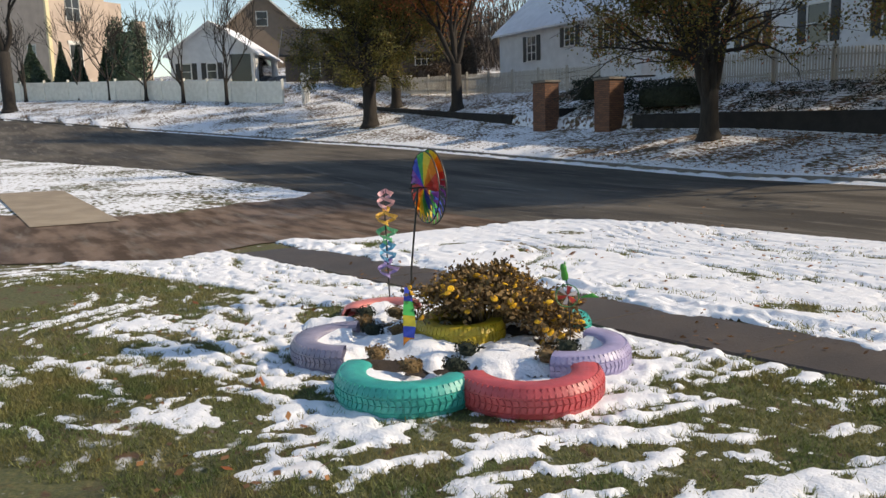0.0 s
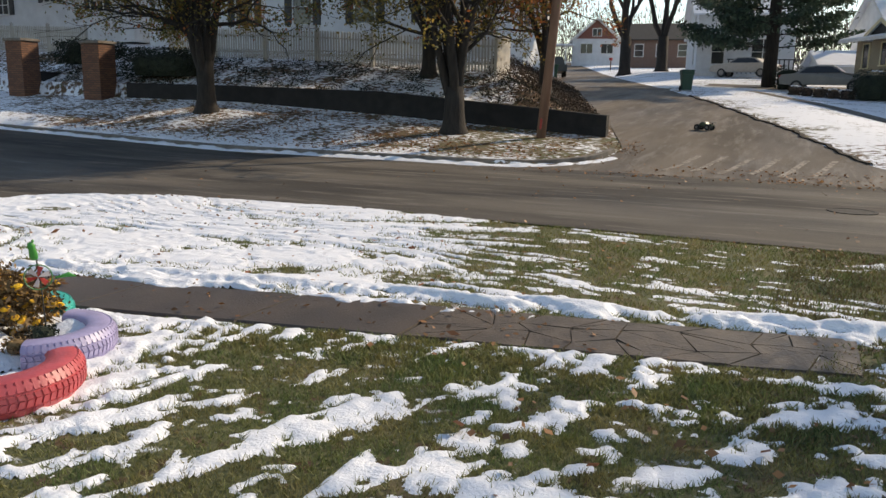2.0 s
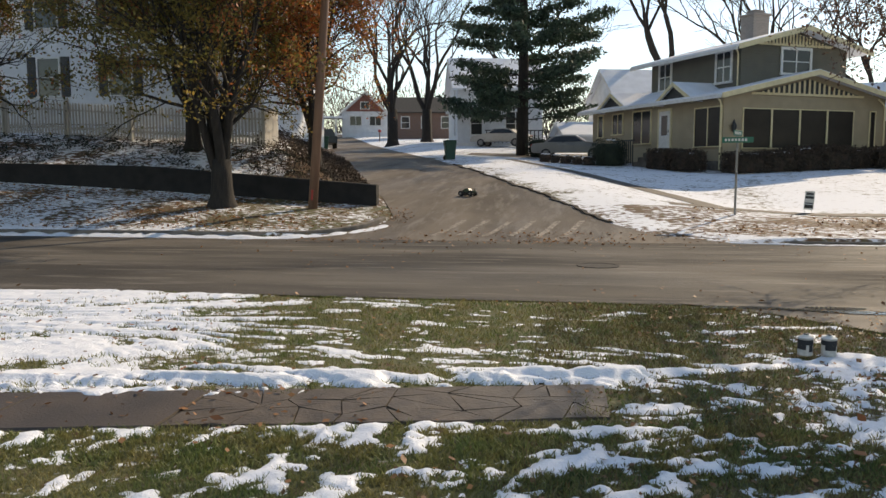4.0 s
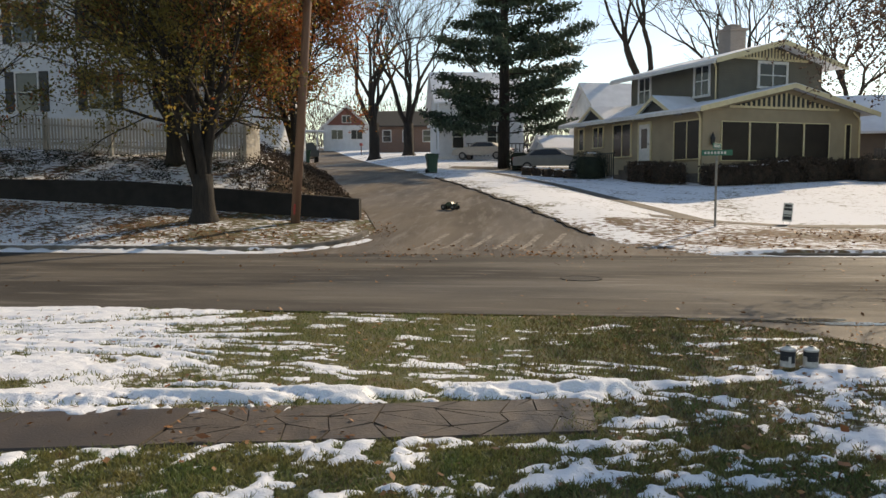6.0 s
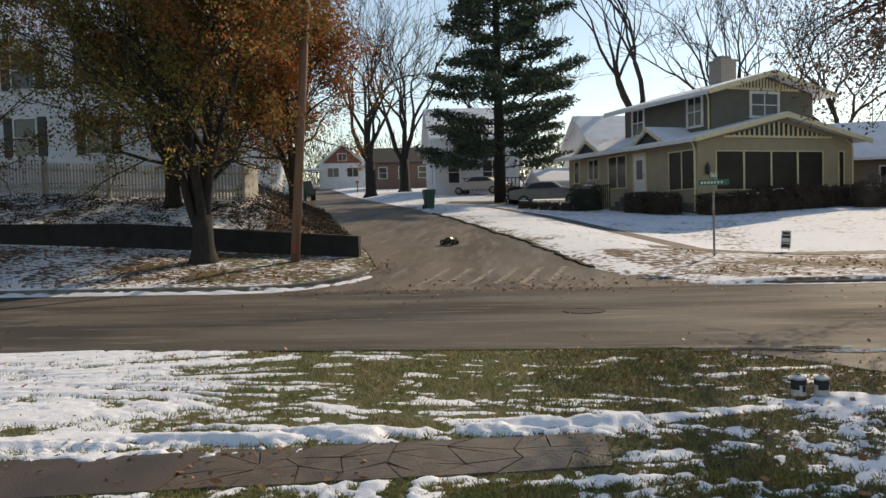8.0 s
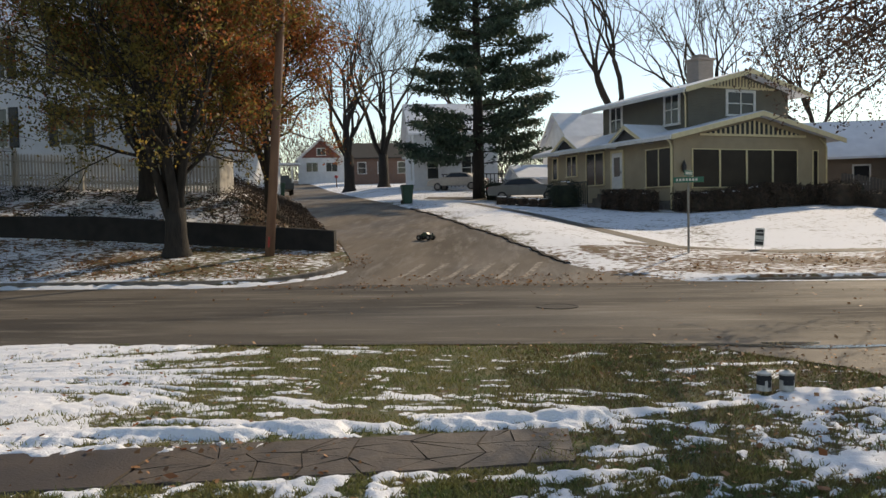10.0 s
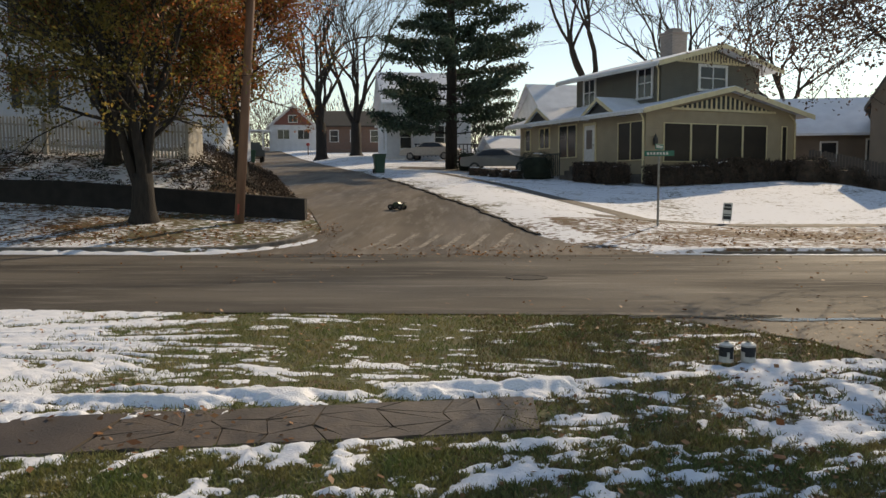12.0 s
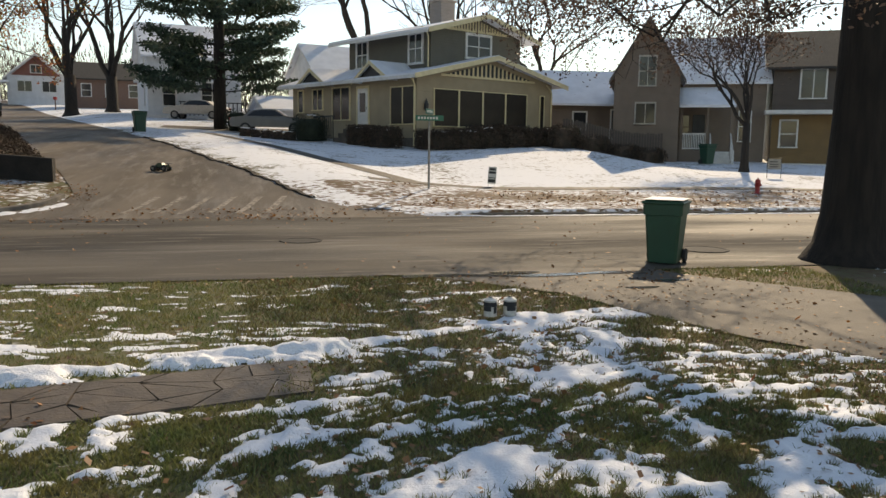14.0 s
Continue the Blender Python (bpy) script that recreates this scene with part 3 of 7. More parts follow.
def flag(corners):
    cx, cy = sum(p[0] for p in corners) / len(corners), sum(p[1] for p in corners) / len(corners)
    z0 = z_at(cx, cy) - 0.014
    t1, t2 = rf.uniform(-0.02, 0.02), rf.uniform(-0.02, 0.02)
    s = Shape()
    n = len(corners)
    lo = [(cx + (x - cx) * 0.985, cy + (y - cy) * 0.98, z0) for x, y in corners]
    hi = [(cx + (x - cx) * 0.96, cy + (y - cy) * 0.95, z0 + 0.03 + t1 * (x - cx) + t2 * (y - cy)) for x, y in corners]
    s.add(lo + hi, [tuple(range(n, 2 * n))] + [(i, (i + 1) % n, n + (i + 1) % n, n + i) for i in range(n)])
    part("flagstone", s, M_FLAG, walk_base)


M_FLAG = mat("flagstone", (0.115, 0.088, 0.066), (0.07, 0.055, 0.043), scale=5, rough=0.6, bump=0.4, fine=40)
for i in range(NXF):
    for j in range(NYF):
        q = [nodes[i, j], nodes[i + 1, j], nodes[i + 1, j + 1], nodes[i, j + 1]]
        r = rf.random()
        if r < 0.45:
            flag(q[:3]), flag([q[0], q[2], q[3]])
        elif r < 0.75:
            flag([q[0], q[1], q[3]]), flag(q[1:])
        else:
            flag(q)


def kerb_line(name, pts, label, w=0.16, h=0.14, material=M_KERB):
    s = Shape()
    for i, p in enumerate(pts):
        a, b = Vector(pts[max(i - 1, 0)]), Vector(pts[min(i + 1, len(pts) - 1)])
        d = (b - a).normalized()
        nrm = Vector((-d.y, d.x))
        z0 = z_at(p[0] + nrm.x * 0.6, p[1] + nrm.y * 0.6)
        z0 = min(z0, z_at(p[0] - nrm.x * 0.6, p[1] - nrm.y * 0.6))
        for o, zz in ((-w / 2, -0.1), (-w / 2 + 0.015, h - 0.015), (-w / 2 + 0.04, h), (w / 2, h), (w / 2, -0.1)):
            s.v.append((p[0] + nrm.x * o, p[1] + nrm.y * o, z0 + zz))
    for i in range(len(pts) - 1):
        s.f += [(i * 5 + k, (i + 1) * 5 + k, (i + 1) * 5 + k + 1, i * 5 + k + 1) for k in range(4)]
    return structure(name, s, material, label, category="kerb")


left_corner = [(-7.6 + 3.1 * math.sin(a), 21.2 - 3.1 * math.cos(a)) for a in np.linspace(0.1, 1.45, 10)]
kerb_line("kerb_left", [(x, float(kerb_y(x))) for x in np.linspace(-110, -7.6, 80)] + left_corner, "worn concrete kerb edged with snow")
right_corner = [(5.2 - 3.0 * math.sin(a), 21.2 - 3.0 * math.cos(a)) for a in np.linspace(1.45, 0.1, 10)]
kerb_line("kerb_right", right_corner[3:] + [(x, KERB_Y) for x in np.linspace(5.4, 90, 50)], "worn concrete kerb below a snowy lawn", h=0.06)
SIDE_Y = np.linspace(20.8, 40.5, 130)
kerb_line("kerb_side", [(float(street_mid(y) + street_half(y)) + 0.04 + 0.10 * math.sin(2.1 * y) * math.sin(0.7 * y) + 0.04 * math.sin(7.3 * y), float(y)) for y in SIDE_Y], "crumbled dark soil edge between side street and snow", w=0.15, h=0.07, material=mat("soil_edge", (0.055, 0.042, 0.032), (0.028, 0.023, 0.019), scale=7, rough=0.95, bump=0.8))


def snow_edge(pts, label, w=0.34, h=0.055):
    """A low ragged ridge of snow lying along a line."""
    s = Shape()
    for i, p in enumerate(pts):
        a, b = Vector(pts[max(i - 1, 0)]), Vector(pts[min(i + 1, len(pts) - 1)])
        d = (b - a).normalized()
        nrm = Vector((-d.y, d.x))
        g = float(fbm(np.array(p[0] * 0.9), np.array(p[1] * 0.9), 4, 22))
        ww = w * (0.35 + 1.2 * g)
        for k in range(6):
            o = -ww / 2 + ww * k / 5 + 0.10 * (g - 0.5)
            x, y = p[0] + nrm.x * o, p[1] + nrm.y * o
            bump = math.sin(math.pi * k / 5) * h * (0.3 + 1.3 * float(value_noise(np.array(x * 6), np.array(y * 6), 3)))
            s.v.append((x, y, z_at(p[0] - nrm.x * 0.7, p[1] - nrm.y * 0.7) + 0.005 + bump))
    s.f = [(i * 6 + k, (i + 1) * 6 + k, (i + 1) * 6 + k + 1, i * 6 + k + 1) for i in range(len(pts) - 1) for k in range(5)]
    return tagged(new("kerb_snow", mesh_of("kerb_snow", s, M_SNOW, True)), label, "snow", kind="stuff")


lane = [(x, float(kerb_y(x)) - 0.12) for x in np.linspace(-60, -7.6, 420)] + [(-7.6 + 3.4 * math.sin(a), 21.2 - 3.4 * math.cos(a)) for a in np.linspace(0.05, 1.25, 40)]
snow_edge(lane, "ragged line of snow along the far kerb", 0.5, 0.065)
snow_edge([(5.2 - 3.3 * math.sin(a), 21.2 - 3.3 * math.cos(a)) for a in np.linspace(0.5, 0.05, 12)] + [(x, KERB_Y - 0.28) for x in np.linspace(5.4, 40, 260)], "thin line of snow along the corner kerb", 0.10, 0.02)
# public walk across the snowy corner lot
sheet("pavement_far", lambda t: (t, 24.0 + 0.0 * t), lambda t: (t, 24.75), np.linspace(60, 3.4, 60), 2, M_CONC, "concrete pavement strip partly under snow", 0.01, "pavement")
sheet("pavement_side", lambda t: (float(np.interp(t, [24.2, 35, 48], [5.3, 1.6, -2.8])), t), lambda t: (float(np.interp(t, [24.2, 35, 48], [4.4, 0.8, -3.6])), t), np.linspace(24.3, 47, 40), 2, M_CONC, "narrow concrete walk running up the side street", 0.012, "pavement")
sheet("car_drive", lambda t: (t, 50.2 - 0.2 * t), lambda t: (t, 53.4 - 0.2 * t), np.linspace(4, -6.0, 20), 4, M_CONC, "short concrete drive off the side street", 0.02, "driveway")

# worn pale crossing bars at the mouth of the side street
for k in range(6):
    bx, by = -2.9 + 0.62 * k, 18.6 + 0.1 * (k % 2)
    sheet("crossing_bar", lambda t: (bx + 0.5 * t, by + 2.3 * t), lambda t: (bx + 0.15 + 0.5 * t, by + 2.3 * t), np.linspace(1, 0, 12), 1, mat("worn_marking", (0.30, 0.26, 0.215), (0.16, 0.133, 0.106), scale=9, rough=0.85, lo=0.45, hi=0.55), "worn pale crossing bar on the asphalt", 0.016, "road marking")

# manhole covers
for mx, my, mr_ in ((0.85, 13.6, 0.36), (7.2, 11.6, 0.40)):
    s = Shape()
    s.lathe([(mr_, -0.01), (mr_, 0.012), (mr_ - 0.05, 0.014), (mr_ - 0.055, 0.008), (0.001, 0.012)], 24)
    ob = structure("manhole_cover", s, M_WALLDARK, "dark iron manhole cover set in the street", category="manhole cover")
    ob.location = (mx, my, z_at(mx, my) + 0.004)

# retaining wall
s = Shape()
wx = list(np.linspace(-52, -33.5, 20)) + [-33.2]
for seg in (wx, list(np.linspace(-24.5, -5.35, 30))):
    k0 = len(s.v)
    for x in seg:
        b, t = float(np.interp(x, WX, WALL_BASE)), float(np.interp(x, WX, WALL_TOP)) + 0.04
        s.v += [(x, WALL_Y - 0.02, b - 0.3), (x, WALL_Y - 0.02, t - 0.03), (x, WALL_Y + 0.01, t), (x, WALL_Y + 0.3, t), (x, WALL_Y + 0.3, b - 0.3)]
    n = len(seg)
    s.f += [(k0 + i * 5 + k, k0 + (i + 1) * 5 + k, k0 + (i + 1) * 5 + k + 1, k0 + i * 5 + k + 1) for i in range(n - 1) for k in range(4)]
    s.f += [tuple(k0 + k for k in range(5)), tuple(k0 + (n - 1) * 5 + 4 - k for k in range(5))]
# short return at the corner
for i in range(1):
    y0, y1 = WALL_Y + 0.25 + i * 0.9, WALL_Y + 0.25 + (i + 1) * 0.9
    x0, x1 = float(street_mid(y0) - street_half(y0)) - 0.92, float(street_mid(y1) - street_half(y1)) - 0.92
    t0, t1 = 1.14 - 0.03 * i, 1.11 - 0.03 * i
    s.add([(x0, y0, 0.1), (x1, y1, 0.1), (x1, y1, t1), (x0, y0, t0), (x0 - 0.25, y0, 0.1), (x1 - 0.25, y1, 0.1), (x1 - 0.25, y1, t1), (x0 - 0.25, y0, t0)], [(0, 1, 2, 3), (3, 2, 6, 7), (1, 5, 6, 2), (4, 7, 6, 5), (0, 3, 7, 4)])
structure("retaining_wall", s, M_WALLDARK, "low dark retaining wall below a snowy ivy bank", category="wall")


# ---- fences ----
def picket_fence(name, x0, x1, label, parts=True):
    root = thing(name, label, "fence", pose(0, 0, 0))
    root["kind"] = ""
    n = int((x1 - x0) / 0.125)
    pk = Shape()
    pk.prism([(-0.035, 0), (0.035, 0), (0.035, 1.13), (0.0, 1.2), (-0.035, 1.13)], -0.01, 0.01)
    pk_me = mesh_of("picket", pk, M_FENCE)
    far = Shape()
    for i in range(n + 1):
        x = x0 + (x1 - x0) * i / n
        z = float(np.interp(x, WX, FENCE_BASE)) + 0.06
        if parts:
            ob = new("picket", pk_me)
            ob.parent = root
            ob.matrix_local = pose(x, FENCE_Y - 0.03, z, 0, random.uniform(-0.8, 0.8), 0)
        else:
            far.prism([(x - 0.035, z), (x + 0.035, z), (x + 0.035, z + 1.13), (x, z + 1.2), (x - 0.035, z + 1.13)], FENCE_Y - 0.04, FENCE_Y - 0.02)
    if not parts:
        part("picket", far, M_FENCE, root, kind="stuff")
    m = max(2, int((x1 - x0) / 2.4))
    for zz in (0.28, 0.92):
        rail = Shape()
        rail.tube([(x, FENCE_Y + 0.02, float(np.interp(x, WX, FENCE_BASE)) + 0.06 + zz) for x in np.linspace(x0, x1, m * 2)], 0.04, 4)
        part("rail", rail, M_FENCE, root)
    for i in range(m + 1):
        x = x0 + (x1 - x0) * i / m
        z = float(np.interp(x, WX, FENCE_BASE))
        post = Shape()
        post.box(x - 0.06, FENCE_Y, z - 0.1, x + 0.06, FENCE_Y + 0.12, z + 1.32, bev=0.015)
        post.add([(x - 0.08, FENCE_Y - 0.02, z + 1.32), (x + 0.08, FENCE_Y - 0.02, z + 1.32), (x + 0.08, FENCE_Y + 0.14, z + 1.32), (x - 0.08, FENCE_Y + 0.14, z + 1.32), (x, FENCE_Y + 0.06, z + 1.42)], [(3, 2, 1, 0), (0, 1, 4), (1, 2, 4), (2, 3, 4), (3, 0, 4)])
        part("post", post, M_FENCE, root)
    return root


picket_fence("picket_fence", -25.5, -10.3, "weathered white picket fence on top of the bank")
picket_fence("picket_fence", -58, -30.6, "long white picket fence behind the street trees", parts=False)
corner = thing("fence_return", "short white board fence closing the corner of the yard", "fence")
for k in range(9):
    y0 = FENCE_Y + 0.1 + k * 0.3
    x0 = -10.3 - 0.06 * k
    b = Shape()
    b.box(x0 - 0.02, y0, 2.2 + 0.03 * k, x0 + 0.02, y0 + 0.27, 3.75 + 0.03 * k, bev=0.006)
    part("board", b, M_FENCE, corner)
M_PANEL = mat("cream_fence_board", (0.80, 0.77, 0.70), (0.68, 0.65, 0.58), scale=3, rough=0.7)


# ---- gate pillars and steps ----
def pillar(x, y, z, h, w):
    root = thing("gate_pillar", "square red brick gate pillar with a flat stone cap", "pillar", pose(x, y, z - 0.1, 0, 0, 4), group="gate pillars")
    s = Shape()
    s.box(-w / 2, -w / 2, 0, w / 2, w / 2, h, bev=0.012)
    part("shaft", s, M_BRICK, root)
    s = Shape()
    s.box(-w / 2 - 0.06, -w / 2 - 0.06, h + 0.004, w / 2 + 0.06, w / 2 + 0.06, h + 0.12, bev=0.02)
    part("cap", s, M_KERB, root, "grey stone cap")
    return root


pillar(-29.95, 23.2, 1.40, 2.25, 0.88)
pillar(-25.6, 23.2, 1.25, 2.25, 0.88)
steps = thing("garden_steps", "dark stone garden steps with snow on the treads", "steps", pose(-28.1, 23.6, 1.35))
for k in range(7):
    s = Shape()
    s.box(-1.3, k * 0.42, -0.2, 1.3, k * 0.42 + 0.46, 0.14 + 0.19 * k, bev=0.015)
    part("step", s, M_KERB, steps)
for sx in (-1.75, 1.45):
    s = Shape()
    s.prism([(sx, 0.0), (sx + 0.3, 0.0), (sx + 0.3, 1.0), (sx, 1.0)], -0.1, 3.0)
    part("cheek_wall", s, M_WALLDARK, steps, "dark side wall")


# ---- windows, doors and houses ----
def window(parent, m, w, h, frame_mat=M_WHITE, panes=(1, 2), shutters=False, glass=None, trim=0.09):
    """A framed window on a wall that faces -y; its middle at the origin of m."""
    root = new("window", mesh_of("window", Shape().box(-w / 2, -0.012, -h / 2, w / 2, 0.01, h / 2), glass or M_GLASS))
    root.parent, root.matrix_local = parent, m
    s = Shape()
    t = trim
    s.box(-w / 2 - t, -0.06, h / 2, w / 2 + t, 0.02, h / 2 + t, bev=0.008)
    s.box(-w / 2 - t, -0.055, -h / 2, -w / 2, 0.02, h / 2, bev=0.008)
    s.box(w / 2, -0.055, -h / 2, w / 2 + t, 0.02, h / 2, bev=0.008)
    part("frame", s, frame_mat, root)
    s = Shape()
    s.box(-w / 2 - t - 0.03, -0.10, -h / 2 - t * 0.8, w / 2 + t + 0.03, 0.02, -h / 2, bev=0.008)
    part("sill", s, frame_mat, root)
    s = Shape()
    for i in range(1, panes[0]):
        x = -w / 2 + w * i / panes[0]
        s.box(x - 0.03, -0.04, -h / 2, x + 0.03, -0.013, h / 2)
    for j in range(1, panes[1]):
        z = -h / 2 + h * j / panes[1]
        s.box(-w / 2, -0.036, z - 0.025, w / 2, -0.0135, z + 0.025)
    if s.v:
        part("sash_bar", s, frame_mat, root)
    if shutters:
        for sx in (-1, 1):
            s = Shape()
            xa, xb = sorted((sx * (w / 2 + t + 0.02), sx * (w / 2 + t + 0.46)))
            s.box(xa, -0.05, -h / 2 - 0.05, xb, 0.0, h / 2 + 0.08, bev=0.008)
            for k in range(14):
                z = -h / 2 + 0.05 + (h - 0.05) * k / 14
                s.box(xa + 0.05, -0.062, z, xb - 0.05, -0.05, z + 0.05)
            part("shutter", s, M_BLACK, root, "black louvred shutter")
    return root


def gable_roof(parent, x0, y0, x1, y1, z, h, over, along, material=M_ROOFSNOW, thick=0.14, edge=M_TRIM, name="roof"):
    """Two slopes over a rectangle; the ridge runs along 'x' or 'y'."""
    s, e = Shape(), Shape()
    if along == "y":
        mid, half = (x0 + x1) / 2, (x1 - x0) / 2
        drop = h * over / half
        for sgn in (-1, 1):
            a = mid + sgn * (half + over)
            s.add([(mid, y0 - over, z + h), (mid, y1 + over, z + h), (a, y1 + over, z - drop), (a, y0 - over, z - drop), (mid, y0 - over, z + h + thick), (mid, y1 + over, z + h + thick), (a, y1 + over, z - drop + thick), (a, y0 - over, z - drop + thick)], [(0, 1, 2, 3), (4, 7, 6, 5), (2, 6, 7, 3), (1, 5, 6, 2), (0, 3, 7, 4)])
            for yy in (y0 - over, y1 + over):
                d = -0.03 if yy < y0 else 0.03
                e = Shape()
                e.add([(mid, yy + d, z + h + thick * 0.8), (a, yy + d, z - drop + thick * 0.8), (a, yy + d, z - drop - 0.12), (mid, yy + d, z + h - 0.12), (mid, yy, z + h + thick * 0.8), (a, yy, z - drop + thick * 0.8), (a, yy, z - drop - 0.12), (mid, yy, z + h - 0.12)], [(0, 1, 2, 3), (4, 7, 6, 5), (0, 4, 5, 1), (2, 6, 7, 3), (1, 5, 6, 2)])
                part("bargeboard", e, edge, parent)
    else:
        mid, half = (y0 + y1) / 2, (y1 - y0) / 2
        drop = h * over / half
        for sgn in (-1, 1):
            a = mid + sgn * (half + over)
            s.add([(x0 - over, mid, z + h), (x1 + over, mid, z + h), (x1 + over, a, z - drop), (x0 - over, a, z - drop), (x0 - over, mid, z + h + thick), (x1 + over, mid, z + h + thick), (x1 + over, a, z - drop + thick), (x0 - over, a, z - drop + thick)], [(3, 2, 1, 0), (5, 6, 7, 4), (3, 7, 6, 2), (2, 6, 5, 1), (4, 7, 3, 0)])
            for xx in (x0 - over, x1 + over):
                d = -0.03 if xx < x0 else 0.03
                e = Shape()
                e.add([(xx + d, mid, z + h + thick * 0.8), (xx + d, a, z - drop + thick * 0.8), (xx + d, a, z - drop - 0.12), (xx + d, mid, z + h - 0.12), (xx, mid, z + h + thick * 0.8), (xx, a, z - drop + thick * 0.8), (xx, a, z - drop - 0.12), (xx, mid, z + h - 0.12)], [(0, 1, 2, 3), (4, 7, 6, 5), (0, 4, 5, 1), (2, 6, 7, 3), (1, 5, 6, 2)])
                part("bargeboard", e, edge, parent)
    r = part(name, s, material, parent, "snow-covered roof slope" if material is M_ROOFSNOW else "")
    return r


def gable_wall(s, along, x0, y0, x1, y1, z, h, t=0.15):
    """Closes the two gable ends of a roof."""
    if along == "y":
        mid = (x0 + x1) / 2
        for ya, yb in ((y0, y0 + t), (y1 - t, y1)):
            s.prism([(x0, z), (x1, z), (mid, z + h)], ya, yb)
    else:
        mid = (y0 + y1) / 2
        turn = pose(0, 0, 0, 0, 0, 90)
        for xa, xb in ((x0, x0 + t), (x1 - t, x1)):
            s.prism([(y0, z), (y1, z), (mid, z + h)], -xb, -xa, turn)
    return s




def on_front(x, z, y=0.0):
    return pose(x, y - 0.005, z)


def on_left(y, z, x=0.0):
    return pose(x - 0.005, y, z, 0, 0, -90)


def on_right(y, z, x=0.0):
    return pose(x + 0.005, y, z, 0, 0, 90)


# ---- the tan corner house ----
def tan_house():
    W, L, Z0 = 9.8, 11.8, 1.75
    h = thing("corner_house", "tan and olive bungalow with snowy low roofs and screened porch", "house", pose(7.57, 38.26, 0, 0, 0, 28))
    E1 = 5.07
    s = Shape().box(0, 0, Z0 - 0.4, W, L, E1)
    gable_wall(s, "y", 0, 0, W, 6.0, E1, 1.15)
    part("wall", s, M_SIDE_TAN, h, "tan lap siding")
    s = Shape().box(-0.03, -0.03, Z0 - 0.5, W + 0.03, L + 0.03, Z0 + 0.25)
    part("foundation", s, M_KERB, h)
    # low roof: front gable, then a shallow slope up to the upper storey
    gable_roof(h, 0, 0, W, 6.0, E1, 1.1, 0.65, "y")
    s = Shape()
    o, zt = 0.65, E1 + 0.95
    s.add([(-o, 5.2, E1 - 0.12), (-o, L + o, E1 - 0.12), (2.4, L - 1.5, zt), (2.4, 5.2, zt), (-o, 5.2, E1 - 0.02), (-o, L + o, E1 - 0.02), (2.4, L - 1.5, zt + 0.14), (2.4, 5.2, zt + 0.14)], [(0, 3, 2, 1), (4, 5, 6, 7), (0, 1, 5, 4), (1, 2, 6, 5), (0, 4, 7, 3)])
    s.add([(-o, L + o, E1 - 0.02), (W + o, L + o, E1 - 0.02), (W - 2.4, L - 1.5, zt + 0.14), (2.4, L - 1.5, zt + 0.14)], [(0, 1, 2, 3)])
    s.add([(W + o, L + o, E1 - 0.02), (W + o, 5.2, E1 - 0.02), (W - 2.4, 5.2, zt + 0.14), (W - 2.4, L - 1.5, zt + 0.14)], [(0, 1, 2, 3)])
    part("roof", s, M_ROOFSNOW, h, "snow-covered shallow roof")
    s = Shape().box(-o - 0.06, -0.6, E1 - 0.24, -o + 0.02, L + o, E1 - 0.09)
    part("gutter", s, M_WHITE, h, "white gutter")
    # little gablets on the long side
    for y in (3.1, 8.9):
        s = Shape()
        turn = pose(-0.45, y, E1 - 0.05, 0, 0, -90)
        s.prism([(-1.25, 0), (1.25, 0), (0, 0.75)], 0.0, 0.1, turn)
        part("gablet", s, M_BLACK, h, "dark gable louvre")
        s = Shape()
        for sg in (-1, 1):
            s.add([turn @ Vector(p) for p in [(0, -0.15, 0.9), (sg * 1.6, -0.15, -0.05), (sg * 1.6, 2.6, -0.05), (0, 2.6, 0.9), (0, -0.15, 0.76), (sg * 1.6, -0.15, -0.19), (sg * 1.6, 2.6, -0.19), (0, 2.6, 0.76)]], [(0, 1, 2, 3), (7, 6, 5, 4), (0, 4, 5, 1)])
        part("roof", s, M_ROOFSNOW, h)
        s = Shape()
        for sg in (-1, 1):
            s.add([turn @ Vector(p) for p in [(0, -0.19, 0.86), (sg * 1.62, -0.19, -0.09), (sg * 1.62, -0.19, -0.27), (0, -0.19, 0.66), (0, -0.16, 0.86), (sg * 1.62, -0.16, -0.09), (sg * 1.62, -0.16, -0.27), (0, -0.16, 0.66)]], [(0, 1, 2, 3), (4, 7, 6, 5), (0, 4, 5, 1), (2, 6, 7, 3)])
        part("bargeboard", s, M_TRIM, h)
    # upper storey
    ux0, ux1, uy0, uy1, u1 = 1.7, 8.2, 1.0, 8.3, 7.55
    s = Shape().box(ux0, uy0, E1 - 0.2, ux1, uy1, u1)
    gable_wall(s, "y", ux0, uy0, ux1, uy1, u1, 0.85)
    part("upper_wall", s, M_SIDE_OLIVE, h, "olive upper storey siding")
    gable_roof(h, ux0, uy0, ux1, uy1, u1 - 0.05, 0.85, 0.85, "y")
    s = Shape().box(ux0 - 0.95, uy0 - 0.8, u1 - 0.38, ux0 - 0.85, uy1 + 0.8, u1 - 0.24)
    part("gutter", s, M_WHITE, h)
    # gable slats
    for (gx0, gx1, gy_, gz_, gh) in ((0, W, -0.02, E1, 1.05), (ux0, ux1, uy0 - 0.02, u1, 0.8)):
        mid, half = (gx0 + gx1) / 2, (gx1 - gx0) / 2 * 0.62
        # Flat black panel behind the slats; a recess's shade is put into its colour.
        s = Shape().prism([(mid - half * 1.05, gz_ + 0.12), (mid + half * 1.05, gz_ + 0.12), (mid, gz_ + gh * 0.78)], gy_ - 0.02, gy_)
        part("gable_panel", s, M_BLACK, h, "black panel standing in for a shaded gable recess")
